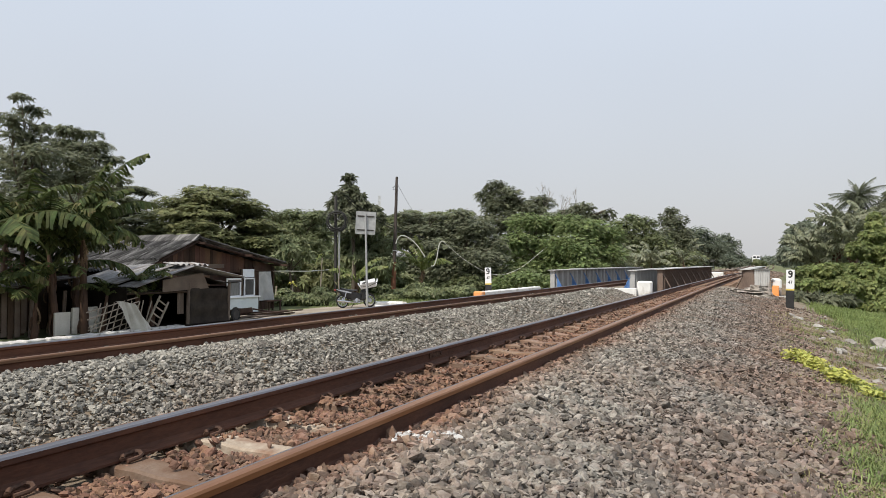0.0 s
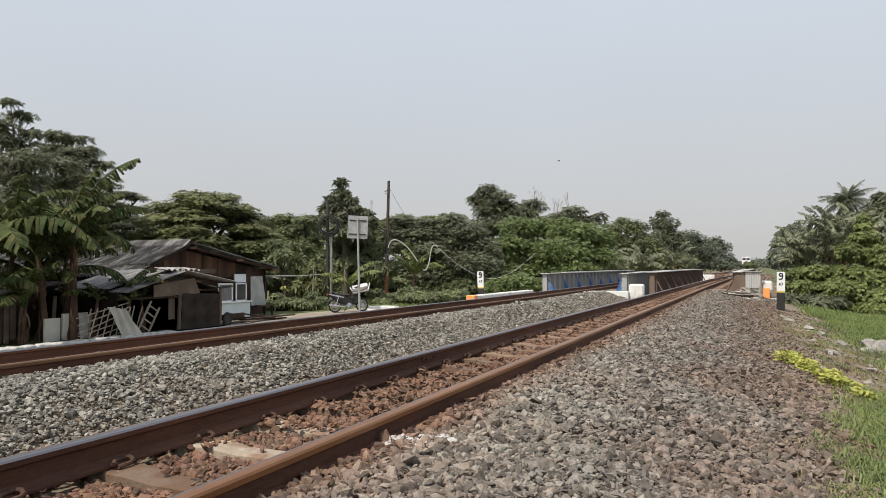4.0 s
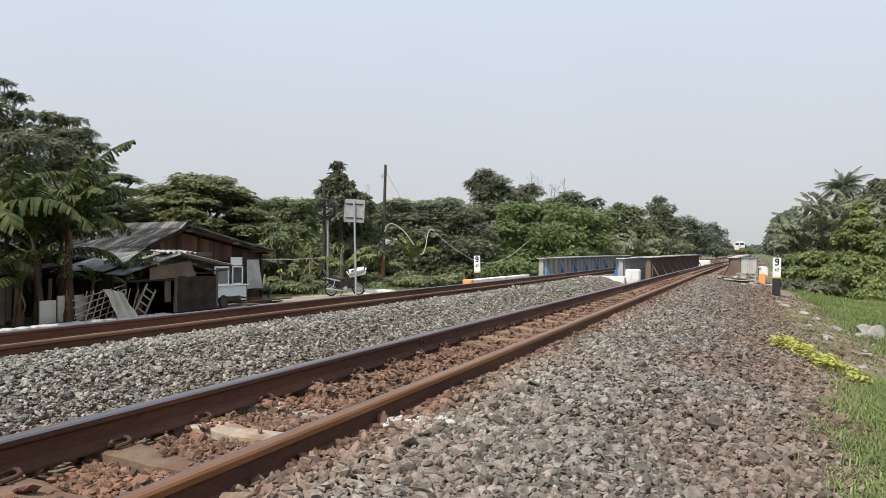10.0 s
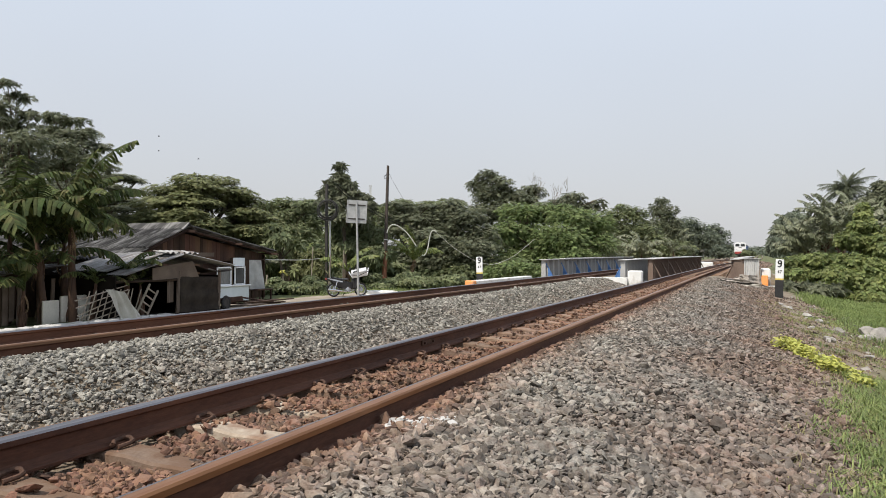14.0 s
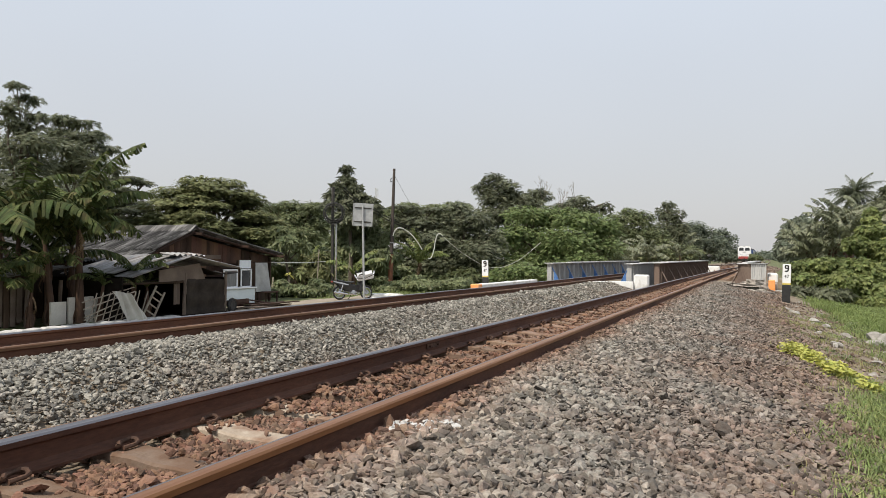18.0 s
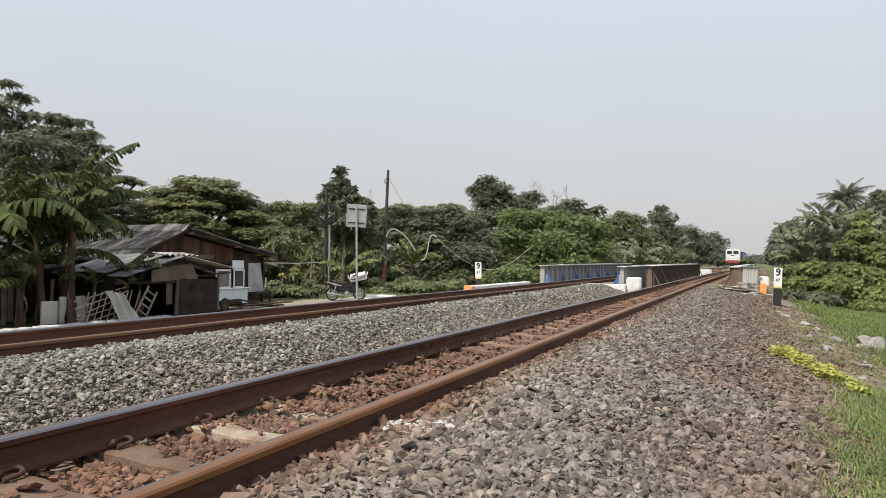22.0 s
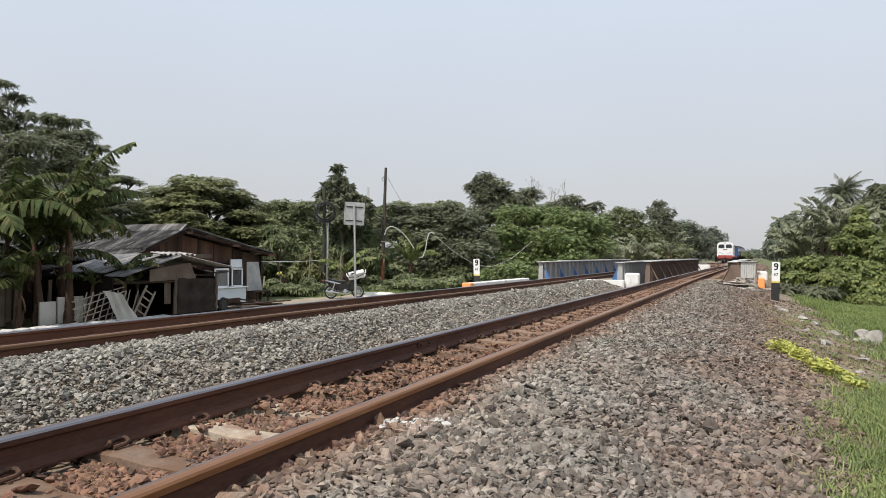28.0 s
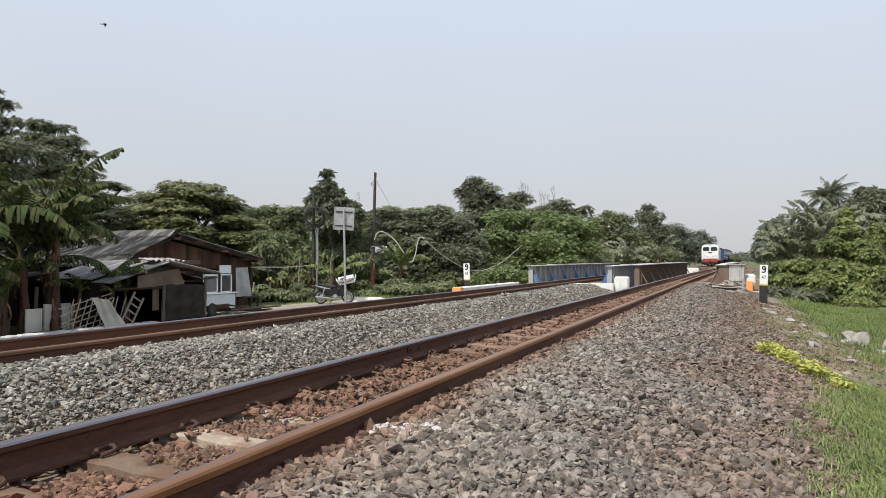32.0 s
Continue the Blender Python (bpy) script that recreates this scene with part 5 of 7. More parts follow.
    shrub("leafy climbing scrub beside the embankment", "vine", 0.15, (
        (1.8, 34.6, 0.68, 0.41, 0.26),
        (2.3, 35.1, 0.78, 0.52, 0.31),
        (2.9, 34.9, 0.83, 0.56, 0.36),
        (3.5, 35.5, 0.73, 0.57, 0.41),
        (2, 34.4, 0.22, 0.61, 0.3),
        (2.7, 35.1, 0.21, 0.72, 0.41),
        (3.5, 34.7, 0.13, 0.7, 0.45),
        (4.4, 35.9, 0.62, 0.67, 0.57),
        (4.2, 35.2, -0.13, 0.71, 0.56),
        (5.2, 36.3, 0.31, 0.77, 0.67),
        (5.1, 35, -0.41, 0.75, 0.5),
        (5.9, 36.3, 0.01, 0.87, 0.87),
        (3.1, 34.5, -0.42, 0.65, 0.3),
        (4, 35.1, -0.68, 0.71, 0.3),
        (4.8, 34.6, -0.79, 0.79, 0.34),
        (5.9, 35.8, -0.83, 0.85, 0.5)), "vine", 0.9)
    shrub("dark large-leaved weeds at the foot of the scrub", "dark", 0.34, (
        (1.6, 31.9, -0.34, 0.42, 0.17),
        (2.2, 32.3, -0.4, 0.48, 0.19),
        (2.7, 32.1, -0.42, 0.52, 0.19),
        (3.3, 32.7, -0.44, 0.38, 0.17)), cover=0.7)
    shrub("low bright scrub at the edge of the yard", "mid", 0.13, (
        (-19.7, 24.9, -0.55, 0.56, 0.18),
        (-19.3, 25.5, -0.46, 0.67, 0.23),
        (-18.3, 25.4, -0.49, 0.56, 0.23),
        (-17.8, 26, -0.4, 0.41, 0.21),
        (-19.6, 25.2, -0.2, 0.31, 0.15),
        (-18.2, 26, -0.15, 0.36, 0.18)), "vine")
    shrub("low bright scrub below the utility pole", "mid", 0.15, (
        (-18, 32.2, -0.66, 0.79, 0.18),
        (-17.4, 33.1, -0.5, 0.93, 0.28),
        (-16, 32.7, -0.47, 1.03, 0.3),
        (-15.4, 33.8, -0.5, 1.05, 0.31),
        (-18.5, 32.2, -0.24, 0.49, 0.24),
        (-16.9, 33.3, -0.19, 0.62, 0.25),
        (-14.3, 33.6, -0.41, 0.79, 0.36)), "vine")
    shrub("dense scrub behind the yard", "mid", 0.42, (
        (-27.8, 38, 0.82, 1.52, 0.99),
        (-26.2, 39.4, 0.59, 1.55, 1.08),
        (-23, 39, 0.16, 1.64, 0.97),
        (-21.8, 40.6, -0.09, 1.68, 0.84),
        (-29, 37.2, 0.3, 1.51, 1.14),
        (-27, 38.5, -0.32, 1.53, 0.76),
        (-24.2, 38, -0.65, 1.48, 0.59)))
    shrub("shady shrubs between the house and the wood", "dark", 0.5, (
        (-37.3, 26.3, 2.67, 2.27, 1.43),
        (-35.3, 28, 2.37, 1.99, 1.12),
        (-30.8, 28.1, 2.31, 1.9, 0.95),
        (-40, 26.1, 3.37, 1.99, 1.99),
        (-25.5, 30.7, 1.36, 0.83, 1.15),
        (-29.6, 30.2, 1.7, 1.97, 0.98)))
    shrub("tall cassava-like scrub beside the cable post", "olive", 0.3, (
        (-22.5, 30.3, 0.98, 0.49, 0.3),
        (-22, 30.6, 0.68, 0.55, 0.37),
        (-21.2, 30.6, 0.98, 0.49, 0.3),
        (-22, 30.2, 0.13, 0.6, 0.36),
        (-20.9, 30.5, 0.2, 0.54, 0.36)), cover=0.8)
    shrub("sunlit bright scrub behind the far bridge", "bright", 0.22, (
        (-12.8, 39.9, 0.15, 1.05, 0.75),
        (-11.6, 40.6, -0.1, 1.0, 0.55),
        (-10.2, 41.0, -0.2, 1.0, 0.5),
        (-14.2, 39.4, -0.2, 0.9, 0.6)), "round")
    shrub("riverside scrub below the trees", "mid", 0.34, (
        (-15.9, 42.1, 0.01, 1.49, 0.74),
        (-14.6, 43.5, 0.14, 1.52, 0.83),
        (-17, 40.9, -0.12, 1.47, 0.66),
        (-19.1, 41, -0.3, 1.5, 0.6),
        (-13, 43.3, -0.06, 1.34, 0.59),
        (-11.4, 44.7, -0.15, 1.36, 0.53),
        (-9.6, 44.3, -0.05, 1.1, 0.52),
        (-20.9, 40.1, -0.37, 1.35, 0.52)), "round")
    shrub("hazy scrub beside the line beyond the bridge", "mid", 0.45, (
        (-16.7, 96.5, 2.22, 3.62, 1.89),
        (-12.9, 99.9, 2.08, 3.52, 1.76),
        (-9, 98.4, 1.89, 2.79, 1.55)), "round")
    shrub("hazy scrub beside the line", "grey", 0.6, (
        (-11.8, 180.6, 2.62, 4.22, 1.97),
        (-8, 183.9, 2.35, 3.41, 1.71),
        (-4.7, 182.4, 1.77, 1.96, 1.12)), "round")
    shrub("scrub along the far bank", "mid", 0.5, (
        (-19.6, 54.7, 2.03, 2.88, 2.11),
        (-16, 57.8, 1.56, 3.45, 1.97),
        (-11.9, 56.8, 1.54, 2.35, 1.69),
        (-23.3, 53.6, 1.55, 2.42, 1.94)), "round")
    shrub("tall grass and weeds between the lines beyond the bridge", "mid", 0.3, (
        (-0.1, 163.8, 1.7, 1.12, 0.75),
        (0.8, 164.2, 1.4, 0.99, 0.62)))


def plants():
    plant_woods()
    far_woods()
    banana(-16.3, 12.5, 2.75, 2.3, 3, "tall banana plant with torn leaves and a dry brown stem", 13, 4, extra=((0.5, 1.32, 2.9), (0.1, 1.5, 2.2)))
    banana(-16.55, 11.9, 2.3, 2.4, 4, "tall banana plant with torn leaves and a dry brown stem", 12, 2)
    banana(-16.0, 13.9, 1.45, 1.15, 5, "young banana plant in front of the shack", 6, 0)
    banana(-16.2, 13.0, 1.1, 1.1, 6, "young banana plant in front of the shack", 5, 0)
    banana(-16.95, 12.75, 2.3, 1.9, 14, "banana plant with torn leaves crowded behind the tall ones", 10, 3)
    banana(-17.3, 12.3, 1.7, 2.0, 15, "banana plant with torn leaves crowded behind the tall ones", 9, 3)
    banana(-17.4, 10.6, 2.4, 3.2, 7, "tall banana plant at the edge of the yard", 9, 4)
    banana(-17.6, 11.6, 2.4, 2.9, 12, "tall banana plant with torn leaves behind the fence", 9, 2)
    banana(-16.9, 10.3, 1.3, 1.9, 16, "young banana plant by the yard fence", 8, 2)
    banana(-16.6, 11.3, 1.0, 1.7, 17, "young banana plant by the yard fence", 7, 1)
    banana(-15.9, 14.35, 1.0, 1.25, 18, "young banana plant in front of the shack", 6, 1)
    banana(-18.9, 11.9, 2.7, 2.8, 8, "tall banana plant at the edge of the yard", 9, 3)
    banana(-19.3, 30.9, 1.05, 1.9, 9, "low banana plant behind the parked motorcycle", 8, 3, blade="banana_fresh", arch=0.85)
    banana(-22.6, 31.8, 1.5, 1.7, 13, "banana plant with dry hanging leaves beside the cable post", 7, 12, blade="banana_fresh")
    banana(-18.6, 37.2, 1.7, 2.2, 10, "banana plant with arching leaves by the utility pole", 13, 9, blade="banana_fresh", arch=0.75)
    banana(-25.0, 33.6, 1.2, 1.8, 11, "low banana plant in the scrub", 9, 3, blade="banana_dusty")
    for i, (x, y, h, s) in enumerate(((3.2, 50.2, 1.5, 2.0), (3.5, 50.5, 2.3, 2.1), (4.0, 50.8, 3.0, 2.2), (4.5, 51.1, 3.3, 2.3), (5.2, 51.4, 3.4, 2.3), (3.7, 49.4, 1.4, 2.1), (4.3, 49.6, 1.9, 2.2), (3.4, 51.6, 2.3, 2.0), (5.9, 51.0, 3.0, 2.4), (6.5, 52.0, 3.4, 2.4), (5.2, 49.2, 2.2, 2.3))):
        banana(x, y, h - float(land(x, y)), s * 1.2, 20 + i, "dusty banana plant in the grove beside the railway bridge", 10, 2, "banana grove", "banana_dusty", arch=0.8)
    for i, (x, y, h, s) in enumerate(((-9.6, 70, 1.7, 3.4), (-12.3, 66, 1.9, 3.6), (-11.2, 71, 1.5, 3.2), (-7.6, 82, 1.8, 3.6))):
        banana(x, y, h, s, 40 + i, "banana plant on the far river bank", 9, 3, "banana grove", "banana_dusty")
    palm(6.9, 62.0, 7.5, 2.5, 51)
    dead_tree(-16.1, 55.1, -0.8, 9.0, 61)
    dead_tree(-14.6, 54.7, -0.8, 7.8, 62)
    dead_tree(-13.7, 56.2, -0.8, 8.6, 63)
    dead_tree(-25.5, 65.2, -0.8, 7.6, 64)
    ground_cover()


# ---- bridges and line-side things ----
def along(y, dx):
    """A point dx to the right of the camera's straight line, carried along with the bend."""
    return float(bend(y)) + dx


def plate_girder(t, y0, length, x, z, inner, face, bracket, label):
    """One riveted plate girder: web, flanges, stiffeners and sloping brackets on the track side."""
    g = part("girder", Shape().box((0, length / 2, 0.5), (0.022, length, 1.16)), face, t, label, m=pose(x, y0, z, 0.3, 0, -math.degrees(0.036)))
    part("top_flange", Shape().box((0, length / 2, 1.10), (0.42, length + 0.3, 0.035), bevel=0.006), M["shield"], g)
    part("cover_plate", Shape().box((0, length / 2, 1.134), (0.34, length * 0.7, 0.026), bevel=0.004), M["shield"], g)
    part("end_slope", Shape().prism([(length, -0.08), (length + 0.75, -0.08), (length, 1.09)], 0.02), face, g, m=Matrix.Rotation(math.radians(90), 4, "Z"))
    part("bottom_flange", Shape().box((0, length / 2, -0.09), (0.42, length, 0.03)), face, g)
    part("end_plate", Shape().box((0, -0.02, 0.5), (0.2, 0.03, 1.15), bevel=0.005), face, g)
    stiff = Shape().box((0, 0, 0.5), (0.16, 0.018, 1.12)).mesh("stiffener", face)
    slope = Shape().prism([(0, -0.08), (0.52, -0.08), (0.52, 0.0), (0.06, 0.86), (0, 0.86)], 0.014).mesh("bracket_plate", bracket)
    edge = Shape().tube([(0.54, 0, -0.03), (0.05, 0, 0.92)], 0.032, 4).mesh("bracket_edge", bracket)
    n = int(length / 0.87)
    for k in range(n + 1):
        y = 0.12 + k * (length - 0.24) / n
        for s in (-1, 1):
            part("stiffener", stiff, None, g, m=pose(s * 0.09, y, 0))
        if k % 3 == 0:
            part("bracket", slope if bracket == M["blue"] else edge, None, g, m=Matrix.Translation((inner * 0.02, y, 0)) @ Matrix.Diagonal((inner, 1, 1, 1)))
            if bracket == M["blue"]:
                part("bracket_edge", edge, None, g, m=Matrix.Translation((inner * 0.02, y, 0)) @ Matrix.Diagonal((inner, 1, 1, 1)))
    rivet = Shape()
    for k in range(int(length / 0.3)):
        for h in (0.02, 1.0):
            rivet.tube([(-0.024, 0.15 + k * 0.3, h), (0.024, 0.15 + k * 0.3, h)], 0.016, 5)
    tagged(part("rivets", rivet, face, g), "rows of small rivet heads", kind="stuff")
    return g


def bridge(name, centre, dz, label, y0, length, face_l, face_r, bracket, left=1.9):
    t = thing(name, Matrix(), label, "railway bridge")
    z = float(rise(y0 + 6)) + dz - 0.3
    plate_girder(t, y0, length, along(y0, centre - left), z, 1, face_l, bracket, "plate girder with sloping brackets")
    plate_girder(t, y0, length, along(y0, centre + 1.9), z, -1, face_r, bracket, "plate girder with sloping brackets")
    for k in range(int(length / 2.6)):
        y = y0 + 0.6 + k * 2.6
        part("cross_beam", Shape().box((along(y, centre), y, z + 0.02), (3.7, 0.16, 0.3)), M["girder_brown"], t)
    return t


def abutment(y, face):
    t = thing("abutment", pose(along(y, -5.5), y, 0), "concrete abutment that carries both bridges", "abutment")
    part("wall", Shape().box((0, 0, -1.9), (15.0, 0.9, 3.2), bevel=0.05), M["concrete"], t)
    part("bearing_shelf", Shape().box((0, face * 0.3, -0.36), (14.6, 0.7, 0.10), bevel=0.02), M["concrete"], t)


def digit_nine():
    """The figure 9 as a bent stroke."""
    pts = [(0.0, 0.02), (0.22, 0.0), (0.42, 0.16), (0.46, 0.5), (0.46, 0.74), (0.38, 0.94), (0.22, 1.0), (0.06, 0.93), (0.0, 0.74), (0.06, 0.56), (0.22, 0.49), (0.38, 0.55), (0.46, 0.68)]
    return pts


def stroke(sh, pts, h, w, x0, z0):
    for (a, b), (c, d) in zip(pts, pts[1:]):
        p, q = Vector((x0 + a * h, 0, z0 + b * h)), Vector((x0 + c * h, 0, z0 + d * h))
        dv = (q - p).normalized()
        n = Vector((-dv.z, 0, dv.x)) * w / 2
        p, q = p - dv * w * 0.3, q + dv * w * 0.3
        sh.add([p + n, q + n, q - n, p - n, p + n + Vector((0, .004, 0)), q + n + Vector((0, .004, 0)), q - n + Vector((0, .004, 0)), p - n + Vector((0, .004, 0))],
               [(0, 1, 2, 3), (0, 4, 5, 1), (3, 2, 6, 7), (1, 5, 6, 2), (0, 3, 7, 4)])
    return sh


def distance_post(x, y, top, turn, lean):
    t = thing("distance_post", pose(x, y, top - 1.41, 0, lean, turn), "white and black concrete distance post with figures", "railway marker", "distance posts")
    part("foot", Shape().box((0, 0, 0.36), (0.25, 0.12, 0.74), bevel=0.012), M["black"], t, "black painted foot")
    part("band", Shape().box((0, 0, 0.755), (0.252, 0.122, 0.05), bevel=0.006), M["yellow"], t, "yellow band")
    part("panel", Shape().box((0, 0, 1.095), (0.25, 0.12, 0.63), bevel=0.012), M["clean_white"], t, "white panel")
    part("figure", stroke(Shape(), digit_nine(), 0.2, 0.042, -0.046, 1.17), M["black"], t, "black figure 9", m=pose(0, -0.066, 0))
    small = Shape()
    stroke(small, [(0.36, 0.0), (0.36, 1.0), (0.0, 0.3), (0.5, 0.3)], 0.09, 0.018, -0.055, 0.96)
    stroke(small, [(0.0, 1.0), (0.45, 1.0), (0.15, 0.0)], 0.09, 0.018, 0.012, 0.96)
    part("small_figures", small, M["black"], t, "small black figures 47", m=pose(0, -0.066, 0))


def slab_stone(name, x, y, z, size, turn, seed, label, material, cat, tilt=(0, 0)):
    rng = random.Random(seed)
    bm = bmesh.new()
    if cat == "rock":
        bmesh.ops.create_icosphere(bm, subdivisions=2, radius=0.62)
        for _ in range(9):
            d = Vector((rng.gauss(0, 1), rng.gauss(0, 1), rng.gauss(0, 1))).normalized()
            lim = rng.uniform(0.22, 0.46)
            for v in bm.verts:
                v.co -= d * max(0.0, v.co.dot(d) - lim)
        for v in bm.verts:
            v.co = Vector((v.co.x * size[0], v.co.y * size[1], v.co.z * size[2])) * (1 + 0.06 * rng.uniform(-1, 1))
    else:
        bmesh.ops.create_cube(bm, size=1.0, matrix=Matrix.Diagonal((*size, 1)))
        bmesh.ops.subdivide_edges(bm, edges=bm.edges[:], cuts=2, use_grid_fill=True)
        for v in bm.verts:
            v.co += Vector((rng.uniform(-1, 1) * size[0], rng.uniform(-1, 1) * size[1], rng.uniform(-1, 1) * size[2])) * 0.09
        bmesh.ops.bevel(bm, geom=bm.edges[:], offset=min(size) * 0.04, segments=1, affect="EDGES")
    me = bpy.data.meshes.new(name)
    bm.to_mesh(me)
    bm.free()
    me.polygons.foreach_set("use_smooth", [False] * len(me.polygons))
    me.materials.append(material)
    ob = new(name, me)
    ob.matrix_world = pose(x, y, z, tilt[0], tilt[1], turn)
    return tagged(ob, label, cat)


def line_side():
    Y0, LEN = 33.3, 22.0
    bridge("railway_bridge", FAR, -0.05, "grey plate girder bridge with blue brackets on the far track", Y0 - 0.9, LEN, M["girder"], M["girder"], M["blue"])
    bridge("railway_bridge", NEAR, 0.0, "rust-brown plate girder bridge on the near track", Y0, LEN, M["girder_brown"], M["girder_brown"], M["girder_brown"], 1.74)
    abutment(Y0 - 0.2, 1)
    abutment(Y0 + LEN + 0.8, -1)
    # inner guard rails over the bridge
    t = thing("guard_rails", Matrix(), "pair of rusty guard rails between the running rails on the bridge", "guard rail")
    for s in (-1, 1):
        pts = [(along(y, NEAR + s * 0.30), y, float(rise(y)) + 0.11) for y in (32.4, 35, 39, 43, 47, 51, 55, 58)]
        part("rail", Shape().tube(pts, 0.032, 6), M["rail"], t)
    # ribbed end shield beside the near track's girder
    x = along(Y0, NEAR + 2.27)
    t = thing("end_shield", pose(x, Y0 - 0.12, -0.35), "ribbed grey steel shield at the bridge end", "bridge shield")
    part("plate", Shape().box((0.30, 0, 0.62), (0.62, 0.02, 1.18), bevel=0.004), M["shield"], t)
    for k in range(7):
        part("rib", Shape().box((0.03 + k * 0.09, -0.035, 0.62), (0.03, 0.05, 1.16), bevel=0.006), M["shield"], t)
    part("gusset", Shape().prism([(-0.80, 0.02), (0.0, 0.02), (0.0, 1.20), (-0.36, 1.20)], 0.03), M["girder_brown"], t, "rust-brown sloping end plate", m=pose(0, 0.05, 0))
    part("top_plate", Shape().box((0.28, 0.2, 1.23), (0.8, 0.6, 0.03), bevel=0.006), M["girder"], t)
    # parapets and painted blocks
    t = thing("parapet", pose(-9.65, 24.1, -0.68), "low white-painted wall with an orange end beside the far track", "low wall")
    part("wall", Shape().box((0, 3.9, 0.35), (0.35, 7.2, 0.72), bevel=0.03), M["white"], t, m=pose(0, 0, 0, 0, 0, -0.3))
    part("end_block", Shape().box((0, 0.12, 0.35), (0.36, 0.34, 0.735), bevel=0.03), M["orange"], t, "orange end block")
    t = thing("ballast_wall", pose(-4.95, 30.9, -0.33), "white-painted block and sloping kerb between the two bridges", "low wall")
    part("block", Shape().box((0.45, 0, 0.33), (0.62, 0.4, 0.70), bevel=0.06), M["white"], t, "white rounded block")
    part("kerb", Shape().prism([(-2.35, 0.10), (-1.7, 0.36), (0.14, 0.36), (0.14, 0.0), (-1.2, 0.0)], 0.7), M["white"], t, m=pose(0, -0.1, 0))
    t = thing("wing_wall", pose(0.72, 33.2, -0.75), "white-topped wing wall with an orange end post", "low wall")
    part("wall", Shape().box((0.05, 1.2, 0.38), (0.34, 1.9, 0.78), bevel=0.04), M["rubble"], t, "rough unpainted lower wall")
    part("coping", Shape().box((0.03, 1.2, 0.98), (0.40, 1.9, 0.42), bevel=0.05), M["white"], t, "white-painted coping")
    part("end_post", Shape().box((-0.02, 0, 0.45), (0.27, 0.27, 0.92), bevel=0.03), M["orange"], t, "orange end post")
    part("pipe", Shape().tube([(-0.35, -0.1, 0.52), (-0.35, 0.5, 0.52)], [0.13, 0.13], 12), M["concrete"], t)
    t = thing("parapet", pose(-3.2, 62.0, 0.0), "white block at the far end of the bridges", "low wall")
    part("wall", Shape().box((0, 0, 0.2), (1.1, 0.5, 0.62), bevel=0.05), M["white"], t)
    for i, (x, y, z, s, tn) in enumerate(((-0.42, 29.6, 0.03, (1.0, 0.7, 0.10), 20), (-0.10, 30.4, 0.0, (0.6, 0.5, 0.22), 70), (0.14, 31.0, 0.0, (0.5, 0.5, 0.26), 10), (-0.05, 28.7, -0.22, (0.4, 0.34, 0.2), 45), (0.25, 29.4, -0.22, (0.36, 0.4, 0.22), 15), (0.3, 31.6, -0.08, (0.4, 0.35, 0.28), 35), (-0.3, 28.9, -0.2, (0.26, 0.3, 0.18), 65), (0.0, 29.7, -0.1, (0.34, 0.3, 0.2), 5), (-0.75, 29.9, -0.12, (0.3, 0.5, 0.2), 30), (0.02, 30.0, 0.14, (0.5, 0.42, 0.2), 52), (0.5, 29.0, -0.28, (0.35, 0.3, 0.2), 33), (0.15, 28.3, -0.3, (0.3, 0.26, 0.16), 12), (-0.25, 30.9, 0.05, (0.7, 0.4, 0.16), 80))):
        slab_stone("broken_slab", x, y, z, s, tn, 300 + i, "broken piece of concrete slab by the bridge end", M["rubble"], "rubble", (4 * math.sin(i), 5 * math.cos(i * 2)))
    distance_post(-9.85, 25.75, 0.94, 16, -1.5)
    distance_post(0.95, 25.2, 0.89, -3, 1.5)
    for i, (x, y, s) in enumerate(((1.0, 20.5, 0.26), (1.35, 19.0, 0.2), (1.5, 17.8, 0.18), (1.75, 16.6, 0.22), (2.15, 16.2, 0.24), (2.5, 16.4, 0.34), (2.3, 16.7, 0.28), (2.65, 15.2, 0.26), (2.85, 16.1, 0.28), (1.3, 13.6, 0.2), (1.7, 12.3, 0.14), (1.15, 15.4, 0.13), (0.95, 11.0, 0.09), (1.2, 9.6, 0.08))):
        slab_stone("rock", x, y, float(land(x, y)) + s * (0.28 if s > 0.27 else 0.12), (s * 1.25, s, s * (1.0 if s > 0.27 else 0.7)), i * 50, 330 + i, "pale broken rock on the grassy bank", M["rock"], "rock", (8 * math.sin(i * 3), 6))
    # small markers beyond the bridge
    for x, y, h in ((along(75, -12.2), 75, 1.0), (along(98, -12.5), 98, 1.1), (along(90, 2.6), 90, 1.2), (along(120, 2.8), 120, 1.2)):
        t = thing("marker_post", pose(x, y, float(land(x, y)) - 0.05), "small white marker post beside the line", "railway marker", "marker posts")
        part("post", Shape().box((0, 0, h / 2), (0.2, 0.1, h), bevel=0.02), M["clean_white"], t)
    t = thing("line_sign", pose(along(150, -12.8), 150, 0.0), "small white sign on a post beyond the bridge", "railway sign")
    part("post", Shape().tube([(0, 0, -0.3), (0, 0, 2.2)], 0.05, 6), M["galv"], t)
    part("board", Shape().box((0, 0, 2.1), (1.2, 0.05, 0.5), bevel=0.02), M["clean_white"], t)
    # all sections pale grey: the haze of distance is put into the paint
    t = thing("radio_mast", pose(-202, 348, -1), "distant lattice radio mast paled to grey for haze", "mast")
